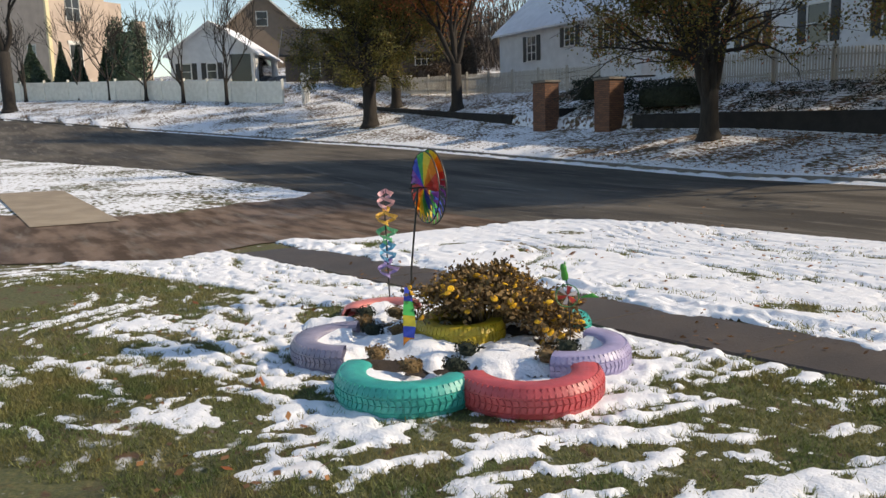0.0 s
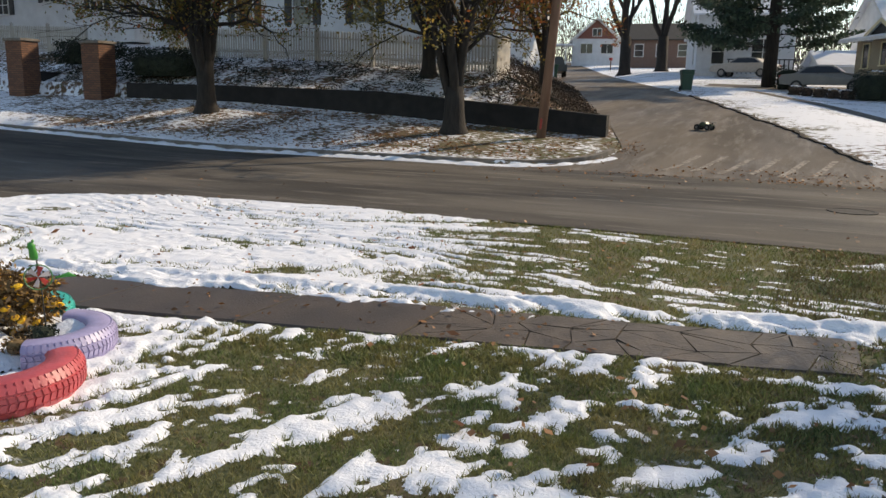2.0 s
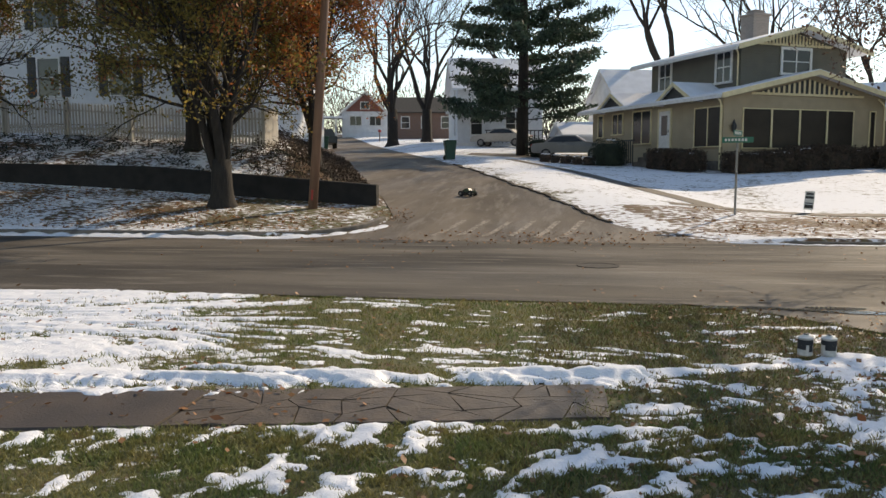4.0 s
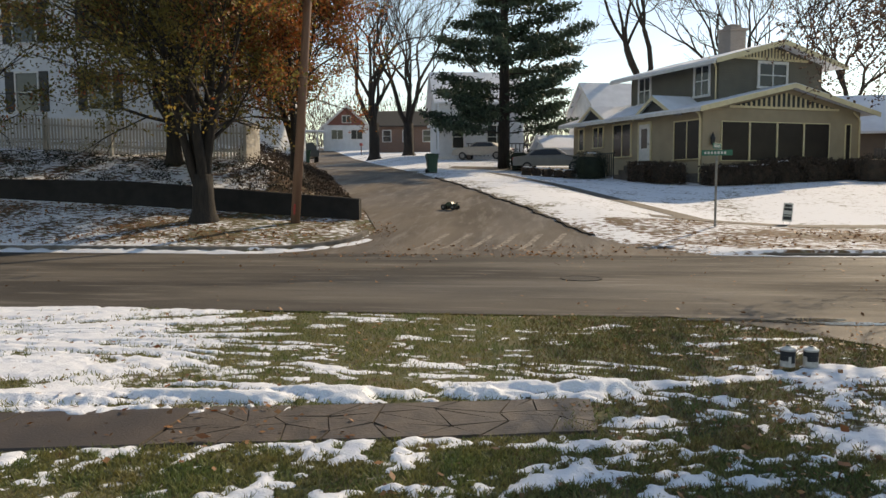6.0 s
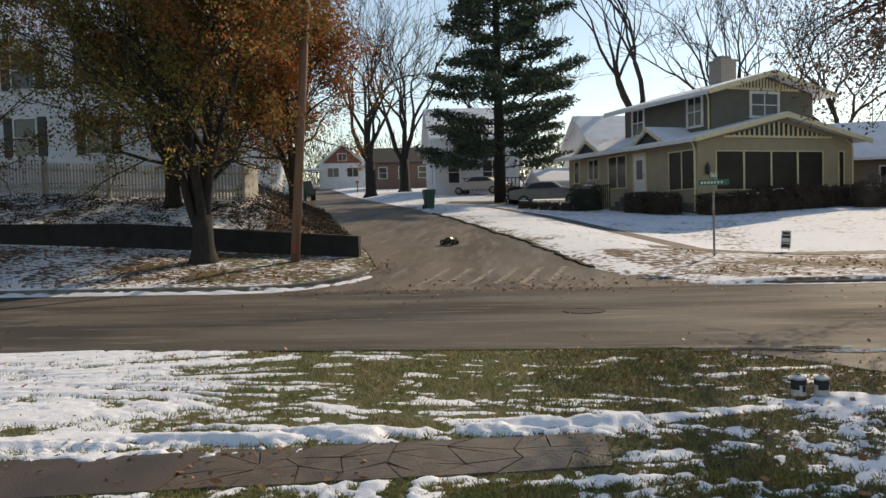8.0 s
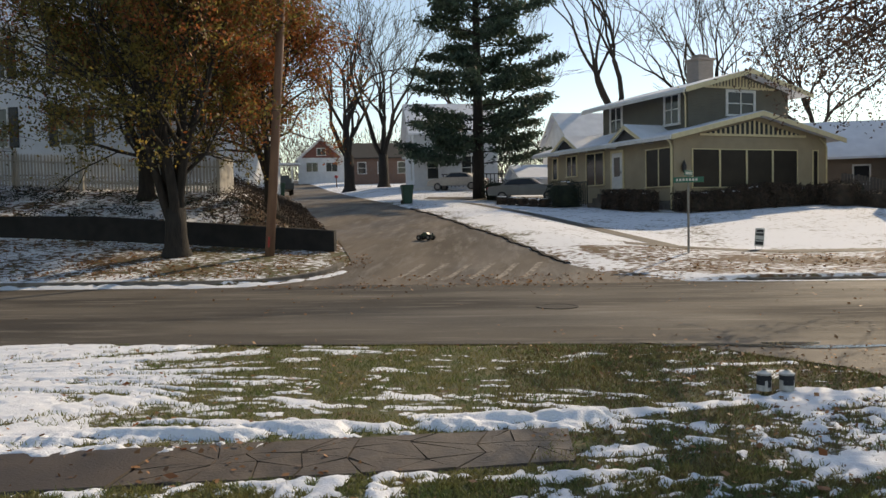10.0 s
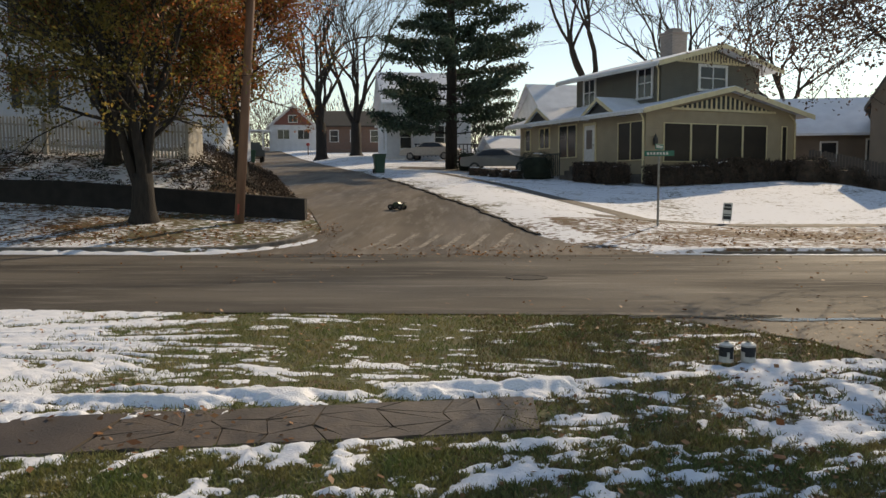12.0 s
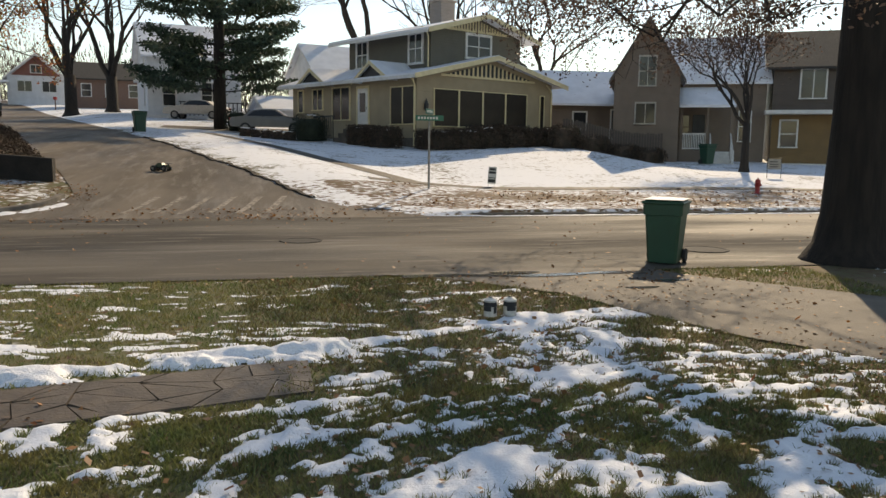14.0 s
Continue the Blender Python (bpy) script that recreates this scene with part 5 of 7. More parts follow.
def leader_tree(x, y, r, clear, height, reach, label, leaves, seed, density=40, leaf=0.05, leaders=4, low=2.0, cloud=0.3, lean=(0.08, 0.3), material=M_BARK, name="street_tree", weight=None):
    """A street tree that forks low into upright leaders with side branches all the way up."""
    rnd = random.Random(seed)
    t = thing(name, label, "tree", pose(x, y, z_at(x, y)))
    s, tips = Shape(), []
    flare(s, 0, 0, 0, clear, r)
    part("trunk", s, material, t, smooth=True)
    s = Shape()
    for k in range(leaders):
        a = 2 * math.pi * (k + rnd.uniform(-0.25, 0.25)) / leaders
        tilt = rnd.uniform(*lean) if k else 0.05
        p, d = Vector((math.cos(a) * r * 0.3, math.sin(a) * r * 0.3, clear - 0.25 - rnd.uniform(0, 0.3) * (k > 0))), Vector((math.cos(a) * tilt, math.sin(a) * tilt, 1)).normalized()
        pts, rad, n = [p], [r * rnd.uniform(0.48, 0.66)], 9
        step = (height - clear) * rnd.uniform(0.8, 1.05) / n
        for i in range(n):
            d = (d + Vector((rnd.gauss(0, 0.06), rnd.gauss(0, 0.06), 0.07))).normalized()
            p = p + d * step
            pts.append(p)
            rad.append(rad[0] * (1 - 0.9 * (i + 1) / n))
            if p.z < low:
                continue
            for _ in range(rnd.randint(1, 3)):
                b = a + rnd.gauss(0, 1.1) if k else rnd.uniform(0, 6.28)
                ln = reach * 0.42 * rnd.uniform(0.55, 1.15) * (1.05 - 0.5 * ((p.z - low) / (height - low)) ** 2)
                grow(s, p - d * step * rnd.random(), Vector((math.cos(b), math.sin(b), rnd.uniform(0.25, 1.0))).normalized(), max(rad[-1] * 0.5, 0.02), ln, 3, tips, rnd, 0.6, 0.08, kids=(2, 3), rmin=0.008)
        s.tube(pts, rad, 8, cap=False)
    part("limb_work", s, material, t, smooth=True)
    tips = np.array(tips)
    thin = fbm(tips[:, 0] * 0.8 + 9, tips[:, 2] * 0.8 + tips[:, 1] * 0.5, 3, seed) > 0.43
    tips = tips[thin]
    for material_, share, fn in leaves:
        pick = tips[fn(tips)] if fn else tips
        n = int(len(pick) * density * share)
        if n < 4:
            continue
        c = pick[RNG.integers(0, len(pick), n)] + RNG.normal(size=(n, 3)) * cloud * RNG.uniform(0.2, 1.0, size=(n, 1))
        c = c[c[:, 2] > low - 0.5]
        quads("crown", leaf_quads(c, leaf), material_, parent=t, kind="")
    return t


leader_tree(-19.0, 21.8, 0.30, 1.7, 9.0, 3.7, "street tree with a low spreading olive and brown crown", [(M_LEAF_OLIVE, 0.55, None), (M_LEAF_GREEN, 0.35, None), (M_LEAF_ORANGE, 0.15, None)], 11, density=28, leaf=0.055, leaders=5, low=2.7, lean=(0.15, 0.4))
leader_tree(-9.55, 21.8, 0.30, 1.35, 9.8, 4.7, "street tree with several stems, olive and orange autumn leaves", [(M_LEAF_OLIVE, 0.55, None), (M_LEAF_GREEN, 0.25, None), (M_LEAF_ORANGE, 0.75, lambda p: p[:, 0] + 0.4 * p[:, 2] > 3.0)], 4, density=25, leaf=0.052, leaders=5, low=2.6, lean=(0.12, 0.36))
leader_tree(-12.6, 26.3, 0.24, 1.6, 9.5, 4.3, "young maple behind the picket fence, thinning brown crown", [(M_LEAF_OLIVE, 0.4, None), (M_LEAF_ORANGE, 0.5, None)], 9, density=30, leaf=0.055, leaders=4, low=2.8)
leader_tree(-8.6, 27.6, 0.22, 1.6, 9.0, 3.7, "orange maple on the side street bank", [(M_LEAF_ORANGE, 0.7, None), (M_LEAF_OLIVE, 0.25, None)], 21, density=24, leaf=0.055, leaders=4, low=2.4)
leader_tree(-43.5, 20.4, 0.42, 2.3, 9.5, 4.2, "large street tree with dark green and brown crown", [(M_LEAF_GREEN, 0.75, None), (M_LEAF_OLIVE, 0.25, None)], 13, density=36, leaf=0.065, leaders=5, low=2.6, cloud=0.4)


def bare_tree(x, y, r, clear, length, depth, label, seed, limbs=4, spread=0.55, up=0.2, kids=(2, 3), z=None):
    rnd = random.Random(seed)
    t = thing("bare_tree", label, "tree", pose(x, y, z_at(x, y) if z is None else z))
    s, tips = Shape(), []
    flare(s, 0, 0, 0, clear, r, 8)
    part("trunk", s, M_BARK, t, smooth=True)
    s = Shape()
    for k in range(limbs):
        a = 2 * math.pi * k / limbs + rnd.uniform(-0.5, 0.5)
        tilt = rnd.uniform(0.3, 0.75) if k else 0.1
        grow(s, Vector((0, 0, clear - 0.2 * k)), Vector((math.cos(a) * tilt, math.sin(a) * tilt, 1)).normalized(), r * 0.55, length * rnd.uniform(0.8, 1.1), depth, tips, rnd, spread, up, kids=kids, rmin=0.02)
    part("limb_work", s, M_BARK, t, smooth=True)
    return t


bare_tree(-56.0, 34.0, 0.3, 2.5, 3.2, 5, "bare tree with rusty twigs behind the long picket fence", 41)
bare_tree(-62.0, 30.0, 0.3, 2.5, 3.0, 5, "bare tree in the garden behind the gate", 42)
bare_tree(-51.5, 31.0, 0.26, 2.2, 2.8, 5, "bare tree near the white wing", 43)
bare_tree(-15.7, 73.5, 0.5, 3.4, 4.6, 5, "tall bare tree with many fine twigs by the side street", 31)
bare_tree(-13.0, 77.0, 0.5, 3.2, 4.8, 5, "tall bare tree beside the white farmhouse", 32)
bare_tree(9.5, 74.0, 0.5, 6.0, 5.4, 5, "big bare tree with two leaning leaders behind the bungalow", 33, limbs=3, spread=0.42)
bare_tree(-3.0, 80.0, 0.4, 4.0, 4.6, 5, "bare tree in the distance", 36)
bare_tree(24.0, 66.0, 0.4, 4.0, 4.2, 5, "bare tree behind the brown houses", 37)
bare_tree(15.5, 62.0, 0.35, 4.0, 3.8, 5, "bare tree behind the low annex", 38)
leafy_tree(21.5, 32.0, 0.17, 2.2, 1.9, 4, "small dark tree with withered brown leaves on the snowy lawn", [(M_LEAF_RUST, 1.0, None)], 39, density=9, leaf=0.06, limbs=5, reach=0.9, name="lawn_tree")
for k, (x, y) in enumerate([(-83.9, 4.0), (-79.5, 8.2), (-76.2, 10.3), (-71.8, 12.6), (-67.3, 14.7), (-62.6, 17.0)]):
    bare_tree(x, y, 0.14, 1.8, 2.0, 4, "young bare street tree before the board fence", 50 + k, limbs=4, spread=0.5, up=0.3)


bare_tree(-77.5, 2.4, 0.5, 5.0, 3.6, 5, "thick-trunked bare street tree on the far verge", 61, limbs=4)


def pine(x, y, h, label, seed):
    rnd = random.Random(seed)
    t = thing("pine_tree", label, "tree", pose(x, y, z_at(x, y)))
    s = Shape()
    s.tube([(0, 0, -0.2), (0.05, 0, h * 0.3), (0, 0.05, h * 0.7), (0, 0, h)], [0.42, 0.32, 0.17, 0.03], 10)
    part("trunk", s, M_BARK, t, smooth=True)
    br, cs = Shape(), []
    z = 2.3
    while z < h - 0.3:
        n = rnd.randint(3, 4)
        turn0 = rnd.uniform(0, 6.28)
        for k in range(n):
            a = turn0 + 2 * math.pi * (k + rnd.random() * 0.7) / n
            reach = (h - z) ** 0.75 * rnd.uniform(0.4, 1.15) * 0.76 + 0.3
            reach *= 0.68 + 0.3 * min(1, (z - 1.0) / 4)
            pts = [Vector((math.cos(a) * reach * u, math.sin(a) * reach * u, z + (0.16 * u - 0.22 * u * u + 0.22 * u**3) * reach)) for u in (0, 0.35, 0.7, 1.0)]
            br.tube(pts, [0.06, 0.045, 0.03, 0.012], 4, cap=False)
            m = int(140 + 130 * reach)
            u = RNG.uniform(0.2, 1.0, m) ** 0.7 * 1.05
            w = (0.14 + 0.42 * np.sin(np.clip(u, 0, 1) * math.pi * 0.85)) * min(1.0, reach / 2.5)
            off = RNG.normal(size=(m, 3)) * np.stack([w, w, w * 0.3], 1)
            cen = np.stack([np.cos(a) * reach * u, np.sin(a) * reach * u, z + (0.16 * u - 0.22 * u * u + 0.22 * u**3) * reach + 0.05], 1) + off
            cs.append(cen)
        z += rnd.uniform(0.55, 1.0)
    part("branch", br, M_BARK, t)
    quads("needles", leaf_quads(np.concatenate(cs), 0.115, long=1.4), M_NEEDLE, parent=t, kind="")
    return t


pine(-2.4, 52.5, 21.0, "tall dark green pine with ragged layered boughs", 3)


# ---- the oak by the driveway, its withered boughs over the lawn ----
def oak():
    rnd = random.Random(8)
    t = thing("oak_tree", "massive dark oak trunk with withered brown leaves on drooping boughs", "tree", pose(8.75, 10.1, 0))
    s = Shape()
    pts = [(0, 0, -0.1), (0, 0, 0.05), (0, 0, 0.25), (0, 0, 0.7), (0.02, 0, 2.0), (0.05, 0, 4.2), (0, 0, 7.5), (0, 0, 10)]
    s.tube(pts, [0.82, 0.72, 0.58, 0.49, 0.44, 0.42, 0.36, 0.22], 18)
    part("trunk", s, M_OAK_SHADED, t, smooth=True)
    b, tips = Shape(), []
    for p, d, r, ln in [((0, 0, 4.9), (-1, 0.5, 0.05), 0.10, 1.9), ((0, 0, 4.6), (-1, -0.2, -0.02), 0.10, 1.75), ((0, 0, 4.8), (-1, 0.15, 0.0), 0.10, 1.6), ((0, 0, 5.4), (-1, -0.05, 0.0), 0.12, 2.1), ((0, 0, 5.6), (-0.9, 0.9, 0.0), 0.12, 2.2), ((0, 0, 5.6), (0.4, 1, 0.1), 0.12, 2.0), ((0, 0, 6.5), (-0.8, -0.6, 0.3), 0.14, 2.5), ((0, 0, 7.0), (0.8, -0.5, 0.5), 0.15, 2.5), ((0, 0, 8.0), (-0.2, 0.4, 0.9), 0.15, 2.3), ((0, 0, 5.0), (-0.5, 1.0, -0.02), 0.10, 1.9), ((0, 0, 6.0), (-1, 0.25, 0.02), 0.13, 2.4)]:
        grow(b, Vector(p), Vector(d).normalized(), r, ln, 4, tips, rnd, spread=0.55, up=-0.02, kids=(2, 3), rmin=0.006, wander=0.17, floor=3.0)
    part("limb_work", b, M_BARK, t, smooth=True)
    tips = np.array(tips)
    pick = tips[RNG.random(len(tips)) < 0.75]
    c = np.repeat(pick, 26, 0) + RNG.normal(size=(26 * len(pick), 3)) * 0.17
    c = c[c[:, 2] > 2.6]
    quads("leaves", leaf_quads(c, 0.033), M_LEAF_RUST, parent=t, kind="")


oak()


def far_woods(n, x0, x1, y0, y1, height, label, seed):
    """A thin grey-brown line of bare woods on the horizon."""
    g = np.random.default_rng(seed)
    x, y = g.uniform(x0, x1, n), g.uniform(y0, y1, n)
    z = land(x, y) + height * g.random(n) ** 1.5 * (0.35 + 1.1 * fbm(x * 0.12, y * 0.12, 3, seed))
    p = np.stack([x, y, z], 1)
    up = np.stack([0.25 * g.normal(size=n), 0.25 * g.normal(size=n), np.ones(n)], 1) * g.uniform(0.4, 1.1, n)[:, None]
    w = np.stack([g.normal(size=n), g.normal(size=n), 0 * x], 1) * 0.045
    return quads("far_woods", np.stack([p - w, p + w, p + up + 0.3 * w, p + up - 0.3 * w], 1), M_FARTWIG, label, "woods")


M_FARTWIG = mat("far_twigs", (0.12, 0.098, 0.085), (0.07, 0.058, 0.05), scale=0.5, rough=0.9, island=0.3)
far_woods(42000, -80, 75, 122, 150, 8.5, "hazy line of bare grey-brown woods behind the houses", 71)
far_woods(14000, -86, -62, 38, 56, 6.0, "bare grey-brown woods behind the left gardens", 72)


# ---- shrubs, hedges, ivy ----
def shrub(x, y, w, d, h, rot, material, label, group="", n=900, size=0.07, name="shrub", snow=0.0, z=None):
    t = thing(name, label, "hedge" if "hedge" in name else "shrub", pose(x, y, z_at(x, y) if z is None else z, 0, 0, rot), group=group)
    s = Shape()
    prof = [(0.01, 0.0), (0.38, 0.02), (0.40, 0.4), (0.38, 0.7), (0.26, 0.84), (0.01, 0.87)]
    s.lathe(prof, 24)
    cone = name == "evergreen"
    if "hedge" in name:
        s.v = [(x_ * 1.06 / max((abs(x_) ** 5 + abs(y_) ** 5) ** 0.2 / max(math.hypot(x_, y_), 1e-6), 1e-6), y_ * 1.06 / max((abs(x_) ** 5 + abs(y_) ** 5) ** 0.2 / max(math.hypot(x_, y_), 1e-6), 1e-6), z_) for x_, y_, z_ in s.v]
    s.v = [(px_ * w * (1 + 0.12 * math.sin(5 * px_ + 3 * pz)) * (1.05 - pz if cone else 1), py_ * d * (1.05 - pz if cone else 1), pz * h) for px_, py_, pz in s.v]
    part("core", s, material, t, smooth=True)
    p = RNG.normal(size=(n, 3))
    p /= np.linalg.norm(p, axis=1, keepdims=True)
    p = np.sign(p) * np.abs(p) ** (0.32 if "hedge" in name else 0.6) * RNG.uniform(0.72, 1.12, size=(n, 1))
    if "hedge" in name:
        p = RNG.uniform(-1, 1, size=(n, 3))
        ax = RNG.integers(0, 3, n)
        p[np.arange(n), ax] = np.sign(p[np.arange(n), ax]) * RNG.uniform(0.75, 1.1, n)
        p *= (0.86 + 0.3 * fbm(p[:, 0] * 1.7 + x, p[:, 2] * 1.7 + y, 3, 30))[:, None]
    p = np.stack([p[:, 0] * w * 0.5, p[:, 1] * d * 0.5, np.abs(p[:, 2]) * h], 1)
    if cone:
        p[:, :2] *= (1.08 - np.clip(p[:, 2:] / h, 0, 1))
    quads("foliage", leaf_quads(p, size), material, parent=t, kind="")
    if snow:
        k = int(60 * snow)
        q = Shape()
        for _ in range(k):
            ax, ay = RNG.normal() * w * 0.2, RNG.normal() * d * 0.2
            r = RNG.uniform(0.03, 0.09)
            q.lathe([(r, 0), (r * 0.8, r * 0.4), (0.001, r * 0.6)], 6, pose(ax, ay, h * (0.99 - 0.4 * (ax / w) ** 2)))
        part("snow_cap", q, M_ROOFSNOW, t, "clumps of snow", kind="stuff")
    return t


hm = pose(7.57, 38.26, 0, 0, 0, 28)
for lx, ly, w in [(0.4, -1.2, 1.9), (2.0, -1.3, 1.9), (3.6, -1.25, 1.9), (5.2, -1.3, 1.9), (6.8, -1.2, 1.9), (8.3, -1.25, 1.8), (9.7, -1.2, 1.7), (-1.3, 1.0, 1.8), (-1.35, 2.5, 1.7)]:
    p = hm @ Vector((lx, ly, 0))
    shrub(p.x, p.y, w, 1.1, 0.82 + 0.22 * random.random(), 22 if ly < 0 else 112, M_HEDGE, "bare brown clipped hedge along the bungalow", "hedge along the bungalow", n=5200, size=0.05, name="hedge", snow=0.25)
p = hm @ Vector((-2.2, 6.3, 0))
shrub(p.x, p.y, 1.9, 1.7, 1.35, 0, M_SHRUB, "round dark clipped bush beside the stoop", n=3200, size=0.04, name="round_bush", snow=0.2)
for k in range(5):
    p = hm @ Vector((-3.0 - 0.2 * k, 7.0 + 0.9 * k, 0))
    shrub(p.x, p.y, 0.7, 0.6, 0.45, 40 * k, M_HEDGE, "small withered garden plant in snow", "withered border plants", n=160, snow=0.3, name="border_plant")
for x, y, w, h in [(-1.2, 51.0, 1.8, 1.3), (16.2, 40.0, 1.2, 1.0)]:
    shrub(x, y, w, 1.0, h, 0, M_SHRUB, "dark straggling evergreen shrub", n=1800, size=0.05)
for x, y, w, h in [(-52.0, 29.5, 5.0, 1.8), (-57.0, 28.0, 5.0, 2.2), (-62.0, 27.0, 6.0, 2.6), (-58.0, 35.5, 7.0, 4.2), (-63.5, 38.5, 6.0, 4.5)]:
    shrub(x, y, w, 2.0, h, 0, M_HEDGE, "brown thicket behind the long picket fence", "brown thickets", n=4000, size=0.08, name="thicket")
for x, y, w, d, h in [(-23.6, 24.7, 3.4, 1.6, 1.0), (-28.9, 25.8, 1.4, 2.6, 0.9)]:
    shrub(x, y, w, d, h, 0, M_SHRUB, "dark clipped yew hedge beside the garden steps", n=4500, size=0.05, name="yew_hedge", snow=0.15)
for x, y, w, h in [(-93.5, 8.2, 2.0, 4.6), (-92.0, 9.6, 1.9, 4.2), (-90.0, 12.0, 1.8, 3.8), (-96.0, 5.5, 3.5, 4.6)]:
    shrub(x, y, w, w, h, 0, M_NEEDLE, "tall pointed evergreen before the stucco house", n=5000, size=0.14, name="evergreen")
for x, y, w, h in [(15.6, 39.2, 1.6, 1.2), (17.0, 38.6, 1.7, 0.8), (18.4, 38.0, 1.8, 0.7), (19.6, 37.4, 1.7, 0.75)]:
    shrub(x, y, w, 1.0, h, -24, M_HEDGE, "tangled brown bare shrub before the board fence", "brown shrubs along the fence", n=2200, size=0.045, name="bare_shrub")
shrub(-88.5, 14.0, 4.6, 4.0, 6.4, 0, M_NEEDLE, "broad rounded evergreen before the stucco house", n=6000, size=0.14, name="juniper_bush")
# ivy on the banks
n = 32000
ix, iy = RNG.uniform(-33, -7.5, n), RNG.uniform(WALL_Y + 0.25, FENCE_Y + 0.2, n)
keep = fbm(ix * 2.6, iy * 2.6, 4, 4) > 0.5
ix, iy = ix[keep], iy[keep]
quads("ivy", leaf_quads(np.stack([ix, iy, land(ix, iy) + RNG.uniform(0.02, 0.12, len(ix))], 1), 0.04, flat=0.4), M_SHRUB, "dark ground ivy poking through snow on the bank", "ivy")
n = 30000
iy = RNG.uniform(WALL_Y, 42, n)
ix = street_mid(iy) - street_half(iy) - 0.3 - 4.2 * RNG.random(n) ** 1.4
quads("brush", leaf_quads(np.stack([ix, iy, land(ix, iy) + RNG.uniform(0.0, 0.4, n) * RNG.random(n)], 1), 0.035), M_HEDGE, "tangled brown brush on the side street bank", "brush")


# ---- snow lying on the near lawn ----
STREAK_SD, YARD_A, YARD_B = 0.077, 90, 30


def streak(x, y):
    """Noise drawn out along the raked and trodden lines of the snow."""
    verge = y > walk_far(x)
    bend = x + 1.6 * (fbm(x * 0.7, y * 0.7, 3, 35) - 0.5)
    a = np.where(verge, radians(5), np.where(bend < -4.2, radians(14), np.where(bend < -0.6, radians(YARD_A), radians(YARD_B)))) + 0.9 * (fbm(x * 0.3, y * 0.3, 2, 5) - 0.5)
    u, v = x * np.cos(a) + y * np.sin(a), -x * np.sin(a) + y * np.cos(a)
    wx_, wy_ = 0.12 * (fbm(x * 5, y * 5, 3, 21) - 0.5), 0.12 * (fbm(x * 5, y * 5, 3, 25) - 0.5)
    u, v = u + wx_, v + wy_
    f = fbm(u * np.where(verge, 1.2, 2.2), v * np.where(verge, 7.0, np.where(x < -1.6, 7.0, 6.0)), 5, 1) * np.where(verge, 0.44, 0.50) + fbm(x * 2.6, y * 2.6, 6, 6) * np.where(verge, 0.24, 0.14) + np.where(verge, fbm(x * 13, y * 13, 4, 16) * 0.5 + 0.25, fbm(x * 15, y * 15, 4, 16)) * np.where(verge, 0.32, 0.36)
    z = (f - 0.5) / np.where(verge, STREAK_SD * 0.93, STREAK_SD * 1.030)
    return 0.5 * (1 + np.tanh(0.8 * z * (1 + 0.04 * z * z)))


sx, sy = np.meshgrid(np.arange(-12.5, 9.5, 0.0215), np.arange(-4.6, 9.95, 0.0215))
cov = near_snow(sx, sy)
h = streak(sx, sy) - (1 - cov)
on_verge = sy > walk_far(sx)
lump = np.where(on_verge, 0.25 + 0.5 * fbm(sx * 1.5, sy * 8, 4, 2), fbm(sx * 6, sy * 6, 5, 2))
thick = np.where(h > 0, 0.006 + 0.029 * np.clip(h * 1.8, 0, 1) ** 0.9 * (0.15 + 1.6 * lump) + np.where(on_verge, 0.010, 0.026) * (fbm(sx * 17, sy * 17, 3, 7) - 0.5) * np.clip(h * 4, 0, 1), -0.05 + 0 * h)
ridge_boost = np.exp(-(((sy - walk_far(sx) - 0.25) / 0.2) ** 2)) * (sx < 0.9)
thick = np.where(h > 0, thick * (1 + 1.5 * ridge_boost), thick)
soft_t = np.where(h > 0, np.maximum(thick, 0), 0)
pad_ = np.pad(soft_t, 1, mode="edge")
soft_t = (pad_[:-2, 1:-1] + pad_[2:, 1:-1] + pad_[1:-1, :-2] + pad_[1:-1, 2:] + 2 * pad_[1:-1, 1:-1]) / 6
sz = land(sx, sy) + soft_t - 0.004
ok = soft_t > 0.0006
quad_ok = ok[:-1, :-1] & ok[1:, :-1] & ok[:-1, 1:] & ok[1:, 1:]
ids = np.arange(sx.size).reshape(sx.shape)
sf = np.stack([ids[:-1, :-1], ids[:-1, 1:], ids[1:, 1:], ids[1:, :-1]], -1)[quad_ok]
used, inv = np.unique(sf, return_inverse=True)
sv = np.stack([sx, sy, sz], -1).reshape(-1, 3)[used]
me = bpy.data.meshes.new("snow")
me.from_pydata(sv.tolist(), [], inv.reshape(-1, 4).tolist())
me.materials.append(M_SNOW)
me.polygons.foreach_set("use_smooth", [True] * len(me.polygons))
tagged(new("snow", me), "patchy melting snow lying in streaks on the lawn", "snow", kind="stuff")


